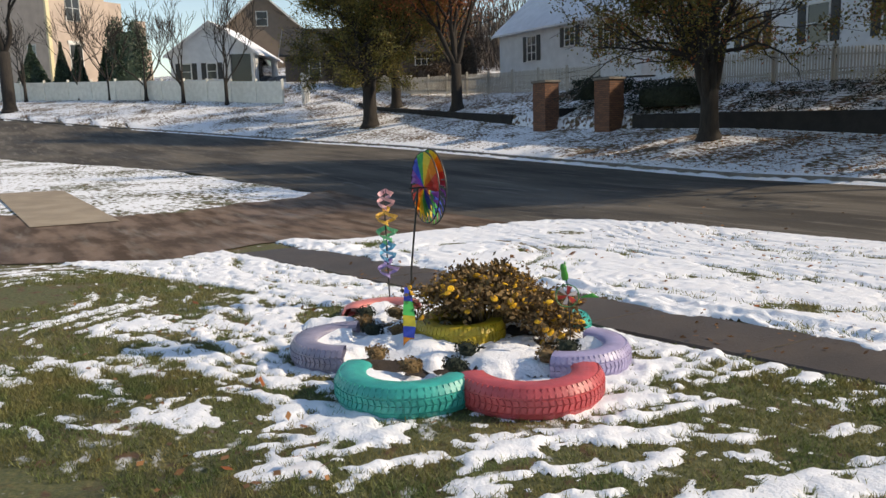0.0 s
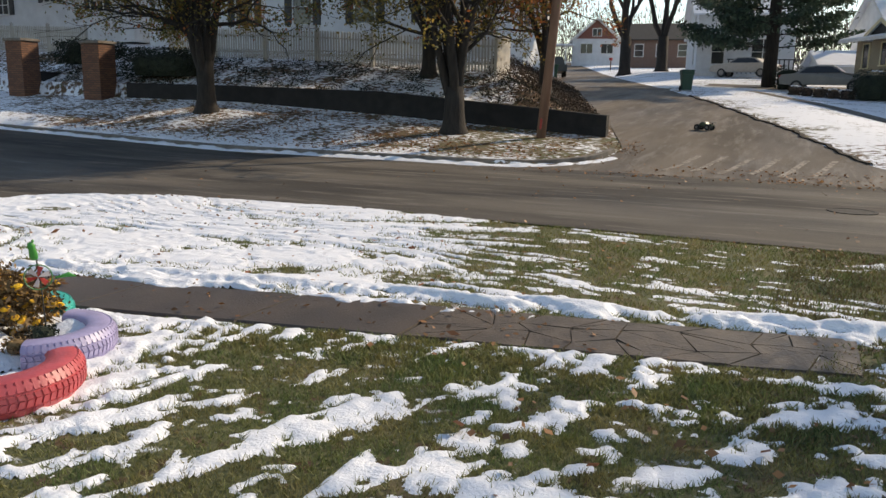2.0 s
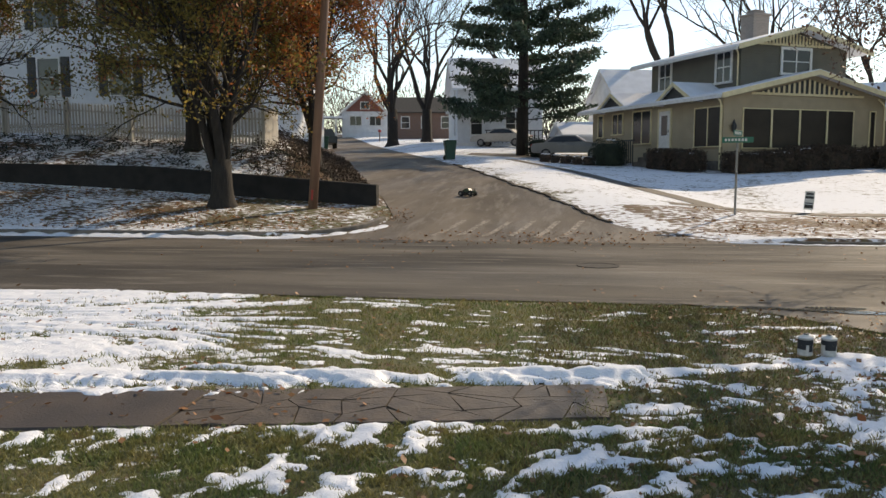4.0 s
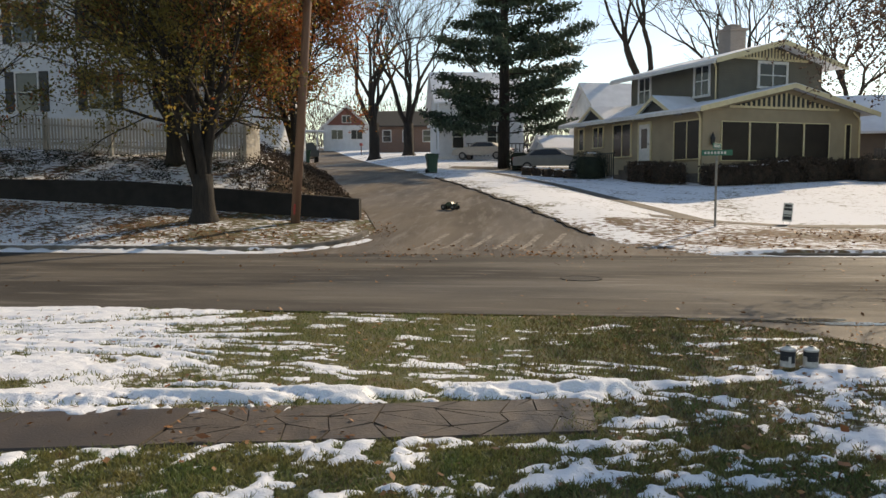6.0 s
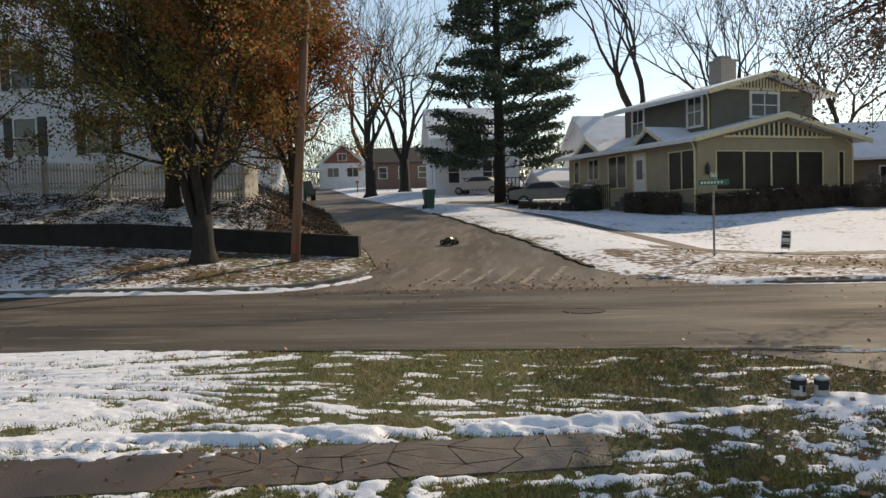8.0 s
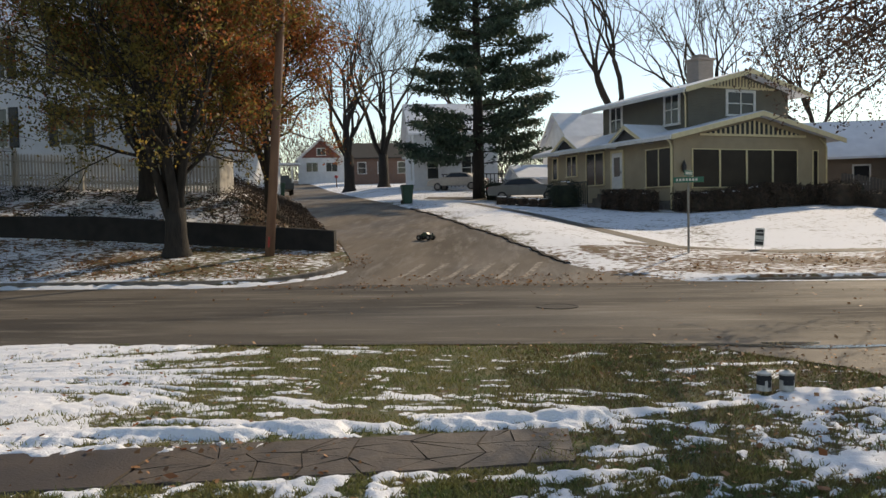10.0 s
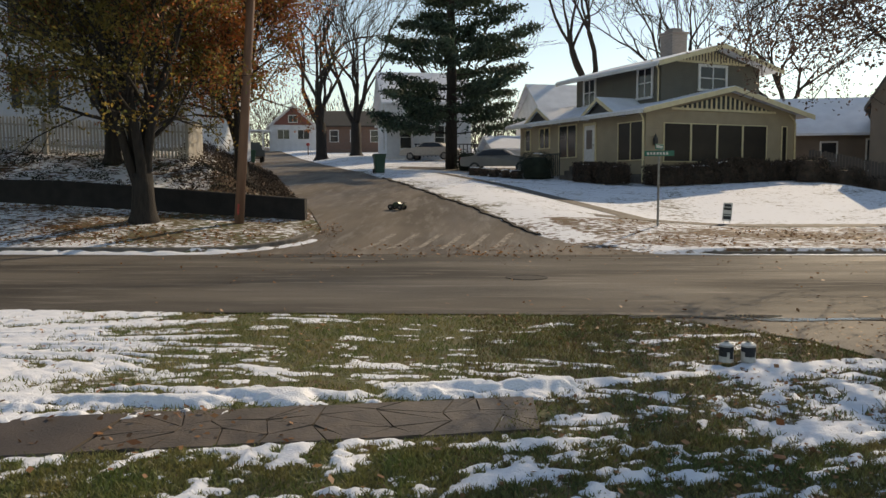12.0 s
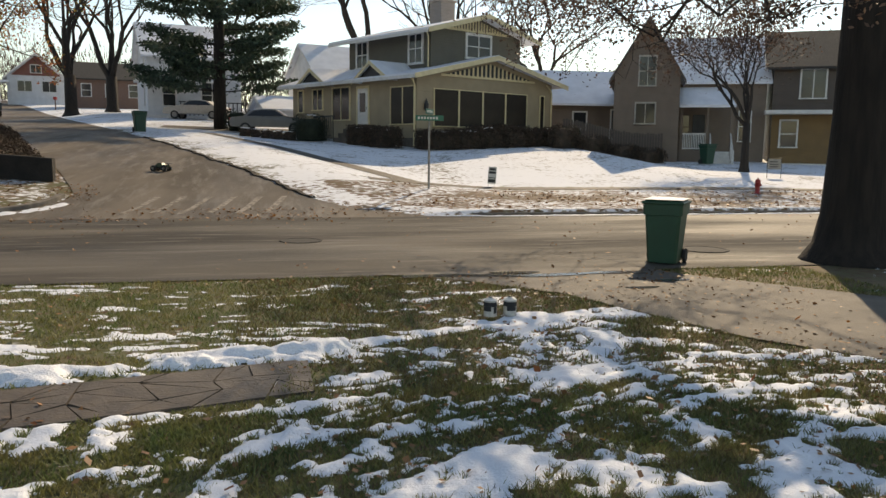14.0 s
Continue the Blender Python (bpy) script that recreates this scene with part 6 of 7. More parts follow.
# ---- grass blades and leaves on the lawn ----
def blades(n, x0, x1, y0, y1, height, material, name, label, fn=None):
    x, y = RNG.uniform(x0, x1, n), RNG.uniform(y0, y1, n)
    c = near_snow(x, y)
    bare = (streak(x, y) < 1 - c + 0.03 + 0.10 * RNG.random(n) ** 2) & (c > 0.04) & (y < road_near(x) - 0.03)
    patch = fbm(x * 1.7, y * 1.7, 3, 8)
    bare &= RNG.random(n) < 0.35 + 1.1 * patch
    x, y, patch = x[bare], y[bare], patch[bare]
    z = land(x, y)
    hgt = height * RNG.uniform(0.5, 1.3, len(x)) * (0.6 + 0.8 * patch)
    lean = RNG.normal(size=(len(x), 2)) * hgt[:, None] * 0.55
    ang = RNG.uniform(0, math.pi, len(x))
    w = np.stack([np.cos(ang), np.sin(ang), 0 * ang], 1) * (0.003 + 0.002 * (y[:, None] > 4))
    b = np.stack([x, y, z], 1)
    tip = b + np.stack([lean[:, 0], lean[:, 1], hgt], 1)
    return quads(name, np.stack([b - w, b + w, tip + w * 0.25, tip - w * 0.25], 1), material, label, "grass")


blades(340000, -6.5, 4.0, -1.2, 5.2, 0.027, M_GRASS, "grass", "short green lawn grass between snow patches")
blades(150000, -8.5, 7.5, 3.0, 9.9, 0.035, M_GRASS, "grass", "short green verge grass with brown patches")
blades(80000, -10.8, -5.0, -1.2, 5.0, 0.035, M_GRASS, "grass", "rough lawn grass beside the dirt drive")
blades(40000, 0.0, 5.0, 3.0, 9.8, 0.03, mat("dry_grass", (0.24, 0.165, 0.07), (0.16, 0.115, 0.05), scale=3, rough=0.8, island=0.4), "grass", "withered straw-coloured grass by the driveway")


def litter(n, x0, x1, y0, y1, size, material, label, ok_fn=None, lift=0.03):
    x, y = RNG.uniform(x0, x1, n), RNG.uniform(y0, y1, n)
    k = fbm(x * 0.6, y * 0.6, 3, 12) > RNG.uniform(0.3, 0.65, n)
    if ok_fn is not None:
        k &= ok_fn(x, y)
    x, y = x[k], y[k]
    return quads("fallen_leaves", leaf_quads(np.stack([x, y, land(x, y) + RNG.uniform(0.01, lift, len(x))], 1), size, flat=0.75, long=0.8), material, label, "leaves")


litter(2000, -9, 7, 0.3, 9.8, 0.034, M_LEAF_DRY, "curled brown leaves scattered over lawn and snow", lift=0.08)
litter(110, -8, 6, 0.6, 8, 0.055, M_LEAF_ORANGE, "single orange maple leaves on the lawn", lift=0.09)
litter(5200, 0.4, 6.5, 1.5, 9.7, 0.026, M_LEAF_DRY, "small brown leaves in the grass by the driveway", lambda x, y: y < road_near(x) - 0.1)
litter(6500, -24, -5.5, 18.4, 23.3, 0.055, M_LEAF_DRY, "brown fallen leaves on the verge under the trees")
litter(5200, 3.5, 34, 18.4, 24.0, 0.06, M_LEAF_DRY, "brown fallen leaves on the far verge")
litter(700, -12, 14, 10, 18, 0.04, M_LEAF_DRY, "wet leaves blown over the street", lift=0.03)
litter(900, -6, 4, 17.2, 19.4, 0.05, M_LEAF_DRY, "leaves gathered at the mouth of the side street", lift=0.04)


litter(2600, -6, 3.2, 19.0, 36, 0.035, M_LEAF_DRY, "leaves and grit along the snowy edge of the side street", lambda x, y: np.abs(x - street_mid(y) - street_half(y)) < 0.28)
litter(700, -5.2, -3.0, 18.3, 23, 0.045, M_LEAF_DRY, "leaves heaped round the street corner", lambda x, y: np.abs(x - street_mid(y) + street_half(y)) < 0.6)
litter(520, -7, 1.0, 4.2, 6.4, 0.034, M_LEAF_DRY, "brown leaves lying on the wet pavement", lambda x, y: (y > walk_near(x)) & (y < walk_far(x) + 0.2))


# ---- the tyre flower bed ----
def paint(name, a, b):
    return mat(name, a, b, scale=9, rough=0.42, bump=0.15, fine=60)


def tyre(x, y, out, material, label, R=0.40, W=0.20, half=88, z=-0.02, tilt=0.0, full=False, name="tyre_planter"):
    """A cut tyre lying flat; its bow faces the direction out, in degrees."""
    t = thing(name, label, "tyre", pose(x, y, z + z_at(x, y), tilt, 0, out), group="" if full else "tyre petals of the flower bed")
    a0, a1 = (0, 360) if full else (-half, half)
    r, w = R, W
    prof = [(r * 0.60, w * 0.30), (r * 0.575, w * 0.16), (r * 0.60, w * 0.06), (r * 0.74, w * 0.0), (r * 0.90, w * 0.03), (r * 0.985, w * 0.16), (r, w * 0.32), (r, w * 0.68), (r * 0.985, w * 0.84), (r * 0.91, w * 0.97), (r * 0.76, w), (r * 0.62, w * 0.95), (r * 0.575, w * 0.86), (r * 0.60, w * 0.72), (r * 0.88, w * 0.62), (r * 0.90, w * 0.4), (r * 0.60, w * 0.30)]
    part("casing", Shape().lathe(prof, 60 if full else 36, a0=a0, a1=a1), material, t, smooth=True)
    n = 64 if full else 34
    s = Shape()
    for k in range(n):
        a = radians(a0 + (a1 - a0) * (k + 0.5) / n)
        da = radians((a1 - a0) / n) * 0.36
        for row, (zlo, zhi, shift) in enumerate(((0.34, 0.50, 0.25), (0.52, 0.67, -0.25))):
            vs = []
            for rr in (r - 0.004, r + 0.009):
                for sa, zz in ((-da, zlo), (da, zlo), (da, zhi), (-da, zhi)):
                    b = a + sa + shift * da * (1 if zz == zhi else -1) * 1.6
                    vs.append((rr * math.cos(b), rr * math.sin(b), w * zz))
            s.add(vs, [(4, 5, 6, 7), (0, 1, 5, 4), (1, 2, 6, 5), (2, 3, 7, 6), (3, 0, 4, 7)])
        for zlo, zhi, rl, rh in ((0.72, 0.95, 0.998, 0.93), (0.06, 0.28, 0.93, 0.998)):
            vs = []
            for dr in (-0.006, 0.007):
                for sa, zz, f in ((-da, zlo, rl), (da, zlo, rl), (da, zhi, rh), (-da, zhi, rh)):
                    vs.append(((r * f + dr) * math.cos(a + sa), (r * f + dr) * math.sin(a + sa), w * zz + dr * 0.4))
            s.add(vs, [(4, 5, 6, 7), (0, 1, 5, 4), (1, 2, 6, 5), (2, 3, 7, 6), (3, 0, 4, 7)])
    part("tread", s, material, t, "raised zigzag tread blocks", kind="stuff")
    if not full:
        s = Shape()
        nn = 20
        for i in range(nn + 1):
            b = radians(-half * 0.92 + 2 * half * 0.92 * i / nn)
            for j in range(9):
                rr = r * (0.80 - 0.80 * j / 8)
                lip = r * (0.72 + 0.1 * math.sin(5 * b + x * 9))
                zz = w * (0.80 + 0.10 * math.sin(3 * b + y * 5)) + 0.025 * value_noise(np.array(i * 0.7 + x * 10), np.array(j * 0.9 + y * 10)) - 0.13 * (j / 8) ** 1.5
                if rr > lip:
                    zz = w * 0.93
                s.v.append((rr * math.cos(b) - 0.10 * (j / 8) * (1 - abs(b) / 1.5), rr * math.sin(b), float(zz)))
        s.f += [(i * 9 + j, i * 9 + j + 1, (i + 1) * 9 + j + 1, (i + 1) * 9 + j) for i in range(nn) for j in range(8)]
        part("snow_fill", s, M_SNOW, t, "soft snow lying inside the tyre", smooth=True)
    return t


P_TEAL = paint("teal_paint", (0.03, 0.42, 0.36), (0.02, 0.30, 0.27))
P_RED = paint("coral_paint", (0.60, 0.10, 0.11), (0.44, 0.075, 0.085))
P_LAV = paint("lavender_paint", (0.40, 0.36, 0.56), (0.30, 0.27, 0.44))
P_YEL = paint("yellow_paint", (0.55, 0.40, 0.03), (0.36, 0.26, 0.03))
P_PINK = paint("pink_paint", (0.66, 0.22, 0.20), (0.5, 0.16, 0.15))
P_GREYLAV = paint("grey_lavender_paint", (0.27, 0.26, 0.36), (0.2, 0.19, 0.27))
tyre(-4.20, 2.16, -58, P_TEAL, "half tyre painted teal, snow inside it", half=88, R=0.46, W=0.215)
tyre(-3.76, 2.76, -22, P_RED, "half tyre painted coral red with snow along its rim", half=86, R=0.46, W=0.215)
tyre(-4.12, 3.36, 30, P_LAV, "half tyre painted lavender, brown leaves inside", half=84, R=0.43)
tyre(-5.18, 2.20, -122, P_GREYLAV, "half tyre painted grey lavender, sunk in snow", half=90, R=0.44)
tyre(-6.15, 2.95, 175, P_PINK, "half tyre painted pale coral at the back of the bed", half=80, R=0.38, z=-0.09)
tyre(-5.05, 3.88, 98, P_TEAL, "half tyre painted teal behind the flowers", half=80, R=0.38, z=-0.10)
tyre(-4.98, 3.02, 0, P_YEL, "whole yellow tyre holding the flowers", R=0.34, W=0.22, full=True, z=0.0)

soil = Shape()
for i in range(25):
    for j in range(25):
        x, y = -6.1 + 2.1 * i / 24, 2.1 + 1.8 * j / 24
        d = math.hypot(x - BED[0] + 0.25, y - BED[1] - 0.2)
        soil.v.append((x, y, z_at(x, y) + 0.10 * max(0, 1 - d / 1.0) + 0.05 * float(fbm(np.array(x * 5), np.array(y * 5), 3, 3)) - 0.015 - 0.05 * max(0, d - 0.85)))
soil.f = [(i * 25 + j, (i + 1) * 25 + j, (i + 1) * 25 + j + 1, i * 25 + j + 1) for i in range(24) for j in range(24)]
tagged(new("soil_bed", mesh_of("soil_bed", soil, mat("garden_soil", (0.035, 0.026, 0.02), (0.06, 0.045, 0.035), scale=20, rough=0.95, bump=0.6), True)), "dark garden soil between the tyres, partly snowed over", "soil", kind="structure")
bx, by = np.meshgrid(np.arange(-6.2, -3.5, 0.03), np.arange(1.9, 4.1, 0.03))
bd = np.hypot(bx + 5.0, by - 2.95)
bh = fbm(bx * 3.5, by * 3.5, 5, 14) - 0.45 - 0.10 * np.exp(-((bd / 0.45) ** 2)) - 0.6 * np.clip(bd - 1.0, 0, 1)
bz = land(bx, by) + 0.10 * np.clip(1 - bd / 1.0, 0, 1) + 0.03 + np.clip(bh, -0.05, 0.2) * 0.3
bi = np.arange(bx.size).reshape(bx.shape)
bq = np.stack([bi[:-1, :-1], bi[:-1, 1:], bi[1:, 1:], bi[1:, :-1]], -1)[(bh > -0.05)[:-1, :-1] & (bh > -0.05)[1:, 1:]]
s = Shape()
u_, inv_ = np.unique(bq, return_inverse=True)
s.v, s.f = [tuple(p) for p in np.stack([bx, by, bz], -1).reshape(-1, 3)[u_].tolist()], [tuple(q) for q in inv_.reshape(-1, 4).tolist()]
tagged(new("bed_snow", mesh_of("bed_snow", s, M_SNOW, True)), "lumpy snow between the painted tyres", "snow", kind="stuff")

# chrysanthemums
M_STEM = mat("withered_stems", (0.15, 0.10, 0.05), (0.09, 0.06, 0.035), scale=8, rough=0.9, island=0.4)
M_MUMLEAF = mat("withered_mum_leaves", (0.22, 0.135, 0.05), (0.11, 0.07, 0.032), scale=6, rough=0.8, island=0.5)
M_BLOOM = mat("yellow_blooms", (0.78, 0.44, 0.02), (0.55, 0.28, 0.015), scale=12, rough=0.7, island=0.35)
mums = thing("chrysanthemum", "withering yellow chrysanthemum bush in the middle tyre", "flowers", pose(-4.97, 3.24, 0.11))
rm = random.Random(12)
st = Shape()
heads, leaves_ = [], []
for k in range(260):
    a, e = rm.uniform(0, 6.283), rm.uniform(0.05, 1.0) ** 0.6
    reach = rm.uniform(0.36, 0.62)
    tip = Vector((math.cos(a) * e * reach * 1.22, math.sin(a) * e * reach * 1.22, 0.05 + (0.39 * math.cos(e * 1.25)) * rm.uniform(0.75, 1.15)))
    if e > 0.85:
        tip.z = rm.uniform(-0.05, 0.22)
    if tip.x * 0.87 - tip.y * 0.5 > 0.12 and tip.y < 0.18:
        tip.z = max(tip.z, 0.16 + 0.2 * rm.random())
    if k % 4 == 0:
        a = rm.uniform(0.1, 1.5)
        tip = Vector((math.cos(a) * rm.uniform(0.5, 0.78), math.sin(a) * rm.uniform(0.5, 0.78), rm.uniform(-0.08, 0.2)))
    mid = Vector((tip.x * 0.55, tip.y * 0.55, max(tip.z, 0.1) * 0.72 + 0.10))
    st.tube([(math.cos(a) * 0.1, math.sin(a) * 0.1, 0), mid, tip], [0.005, 0.004, 0.003], 3, cap=False)
    heads.append(tip)
    for u in (0.4, 0.55, 0.7, 0.85, 1.0):
        leaves_.append(tuple(mid.lerp(tip, u * 2 - 1) if u > 0.5 else Vector((0, 0, 0)).lerp(mid, u * 2)))
part("stem", st, M_STEM, mums, kind="stuff")
lc = np.repeat(np.array(leaves_), 10, 0)
lc = lc + RNG.normal(size=lc.shape) * 0.035
quads("leaves", leaf_quads(lc, 0.022), M_MUMLEAF, parent=mums)
bl = Shape()
for tip in heads:
    if rm.random() > 0.8:
        continue
    r = rm.uniform(0.014, 0.034)
    m = Matrix.Translation(tip) @ Euler((rm.uniform(-0.8, 0.8), rm.uniform(-0.8, 0.8), 0)).to_matrix().to_4x4()
    bl.lathe([(0.003, -0.4 * r), (0.6 * r, -0.2 * r), (r, 0.25 * r), (0.75 * r, 0.55 * r), (0.4 * r, 0.5 * r), (0.001, 0.65 * r)], 7, m)
part("bloom", bl, M_BLOOM, mums, "small yellow flower heads", kind="stuff")
for x, y in [(-4.35, 2.25), (-4.2, 2.5), (-5.35, 2.45), (-5.2, 2.6), (-4.1, 3.35), (-5.6, 2.5), (-4.75, 2.2), (-5.75, 2.85), (-4.0, 3.1), (-4.45, 2.75), (-5.9, 2.65)]:
    shrub(x, y, 0.17, 0.14, 0.08, 0, M_SHRUB if rm.random() < 0.5 else M_MUMLEAF, "small withered plant in the snowy bed", "withered bedding plants", n=260, size=0.011, name="bedding_plant", z=0.10)


# ---- wind spinners ----
def dye(name, c):
    return mat(name, c, tuple(v * 0.8 for v in c), scale=8, rough=0.45)


HUES = [dye("nylon_red", (0.55, 0.04, 0.03)), dye("nylon_orange", (0.75, 0.25, 0.02)), dye("nylon_yellow", (0.80, 0.62, 0.05)), dye("nylon_green", (0.05, 0.42, 0.10)), dye("nylon_blue", (0.03, 0.07, 0.50)), dye("nylon_purple", (0.22, 0.04, 0.35))]
M_ROD = mat("black_rod", (0.012, 0.012, 0.013), (0.02, 0.02, 0.02), rough=0.5)
big = thing("wind_spinner", "round rainbow nylon wind wheel on a black rod", "wind spinner", pose(-5.19, 2.69, 0))
part("rod", Shape().tube([(0, 0, -0.1), (0.01, 0.03, 0.6), (0.03, 0.10, 1.22)], 0.008, 6), M_ROD, big)
hubm = Matrix.Translation((0.07, 0.17, 1.215)) @ pose(0, 0, 0, 90, 0, -6)
WR = 0.282
part("axle", Shape().tube([hubm @ Vector((0, 0, -0.14)), hubm @ Vector((0, 0, 0.16))], 0.006, 5), M_ROD, big)
for zoff, rad, cnt, tw in ((-0.018, WR, 24, 0.35), (0.03, WR * 0.95, 24, -0.35)):
    part("rim", Shape().tube([hubm @ Vector((rad * math.cos(a), rad * math.sin(a), zoff)) for a in np.linspace(0, 2 * math.pi, 41)], 0.0055, 5, cap=False), M_ROD, big)
    for k in range(cnt):
        a0, a1 = 2 * math.pi * k / cnt, 2 * math.pi * (k + 0.86) / cnt
        vs = [(0.012 * math.cos(a0), 0.012 * math.sin(a0), zoff + 0.01)]
        for u in (0.35, 0.7, 0.985):
            vs += [(rad * u * math.cos(a0 + tw * (1 - u)), rad * u * math.sin(a0 + tw * (1 - u)), zoff - 0.018 * u * (1.05 - u) * 4), (rad * u * math.cos(a1 + tw * (1 - u)), rad * u * math.sin(a1 + tw * (1 - u)), zoff + 0.022 * u * (1.05 - u) * 4)]
        s = Shape().add([hubm @ Vector(v) for v in vs], [(0, 1, 2), (1, 3, 4, 2), (3, 5, 6, 4)])
        part("blade", s, HUES[(k // 2) % 6], big)
for k, hue in enumerate((4, 3, 2, 4, 1, 0)):
    a, b = k / 6, (k + 1) / 6
    y0, y1 = 0.47 - 0.46 * a, 0.47 - 0.46 * b
    o0, o1 = 0.10 * a * a, 0.10 * b * b
    s = Shape()
    sw = [(0.03 + 0.05 * math.sin(math.pi * min(1, u * 1.1))) for u in (a, b)]
    q0, q1 = 0.02 + 0.22 * min(1, a * 3) + o0, 0.02 + 0.22 * min(1, b * 3) + o1
    s.add([(q0, -0.03 - q0 * 0.6, y0), (q0 + sw[0] * 0.6, -0.03 - q0 * 0.6 + sw[0], y0 - 0.01), (q1 + sw[1] * 0.6, -0.03 - q1 * 0.6 + sw[1], y1 - 0.01), (q1, -0.03 - q1 * 0.6, y1)], [(0, 1, 2, 3)])
    part("tail", s, HUES[hue], big, "hanging rainbow tail")

tw_ = thing("twister_spinner", "pastel spiral twister spinner on a thin rod", "wind spinner", pose(-6.60, 3.22, 0))
part("rod", Shape().tube([(0, 0, -0.1), (-0.02, -0.01, 1.08)], 0.008, 6), M_ROD, tw_)
for k, c in enumerate([(0.75, 0.42, 0.45), (0.80, 0.46, 0.08), (0.16, 0.58, 0.28), (0.12, 0.42, 0.66), (0.34, 0.27, 0.55)]):
    zc = 1.0 - 0.165 * k
    mk = dye("pastel_nylon", c)
    for h_ in range(2):
        s = Shape()
        vs, nn = [], 14
        for i in range(nn + 1):
            u = i / nn
            a = u * 2 * math.pi * 0.9 + h_ * math.pi + k
            r = 0.105 * math.sin(math.pi * u) + 0.006
            zz = zc + 0.085 - 0.17 * u
            vs += [(r * math.cos(a), r * math.sin(a), zz + 0.022), (r * 0.75 * math.cos(a + 0.4), r * 0.75 * math.sin(a + 0.4), zz - 0.022)]
        s.add(vs, [(2 * i, 2 * i + 1, 2 * i + 3, 2 * i + 2) for i in range(nn)])
        part("vane", s, mk, tw_)

frog = thing("pinwheel", "small pinwheel on a stake with a green frog on top", "pinwheel", pose(-4.12, 3.40, 0.03))
part("stake", Shape().tube([(0, 0, -0.1), (0.0, -0.02, 0.4), (0.01, -0.05, 0.60)], 0.0045, 5), M_ROD, frog)
fm = Matrix.Translation((0.04, -0.065, 0.465)) @ pose(0, 0, 0, 90, 0, 52)
part("hoop", Shape().tube([fm @ Vector((0.078 * math.cos(a), 0.078 * math.sin(a), 0)) for a in np.linspace(0, 6.2832, 25)], 0.004, 4, cap=False), dye("green_wire", (0.06, 0.22, 0.08)), frog)
for k in range(6):
    a = k * math.pi / 3
    s = Shape().add([fm @ Vector(v) for v in [(0, 0, -0.006), (0.066 * math.cos(a), 0.066 * math.sin(a), -0.01), (0.068 * math.cos(a + 0.5), 0.068 * math.sin(a + 0.5), -0.022), (0.03 * math.cos(a + 0.7), 0.03 * math.sin(a + 0.7), -0.016)]], [(0, 1, 2, 3)])
    part("vane", s, HUES[0] if k % 2 else dye("faded_white", (0.7, 0.6, 0.58)), frog)
G_FROG = dye("frog_green", (0.05, 0.33, 0.05))
part("frog", Shape().lathe([(0.001, 0), (0.022, 0.01), (0.026, 0.04), (0.02, 0.075), (0.024, 0.095), (0.018, 0.115), (0.001, 0.125)], 10, pose(0.01, -0.055, 0.565, 12, 0, 0)).lathe([(0.001, 0), (0.009, 0.006), (0.001, 0.016)], 6, pose(0.022, -0.07, 0.68)).lathe([(0.001, 0), (0.009, 0.006), (0.001, 0.016)], 6, pose(-0.004, -0.05, 0.68)), G_FROG, frog, smooth=True)
part("leaf", Shape().tube([(0.08, 0.02, 0.45), (0.13, 0.08, 0.465), (0.16, 0.11, 0.45)], [0.004, 0.016, 0.002], 6), G_FROG, frog)


# ---- paint cans ----
def can(x, y, rot):
    t = thing("paint_can", "small white can with torn dark label and domed lid", "can", pose(x, y, z_at(x, y) + 0.03, 0, 0, rot) @ Matrix.Scale(0.76, 4), group="paint cans")
    part("body", Shape().lathe([(0.001, 0), (0.082, 0), (0.085, 0.006), (0.082, 0.012), (0.082, 0.185), (0.086, 0.19), (0.086, 0.2), (0.08, 0.203)], 24), mat("can_white", (0.50, 0.49, 0.46), (0.34, 0.33, 0.31), scale=14, rough=0.45), t, smooth=True)
    part("lid", Shape().lathe([(0.086, 0.203), (0.07, 0.214), (0.035, 0.222), (0.034, 0.232), (0.001, 0.236)], 24), M_WHITE, t, "white domed lid", smooth=True)
    part("cap", Shape().lathe([(0.022, 0.232), (0.024, 0.238), (0.024, 0.246), (0.001, 0.25)], 12), M_BLACK, t)
    for a0, a1, z0, z1 in ((0, 360, 0.125, 0.182), (150, 240, 0.07, 0.125), (262, 300, 0.045, 0.125), (10, 90, 0.03, 0.125)):
        part("label", Shape().lathe([(0.0835, z0), (0.0835, z1)], 20, a0=a0, a1=a1), mat("dark_label", (0.012, 0.014, 0.018), (0.022, 0.024, 0.028), rough=0.75), t, "torn dark label")
    return t


can(2.34, 7.27, 20)
can(2.53, 7.26, 75)


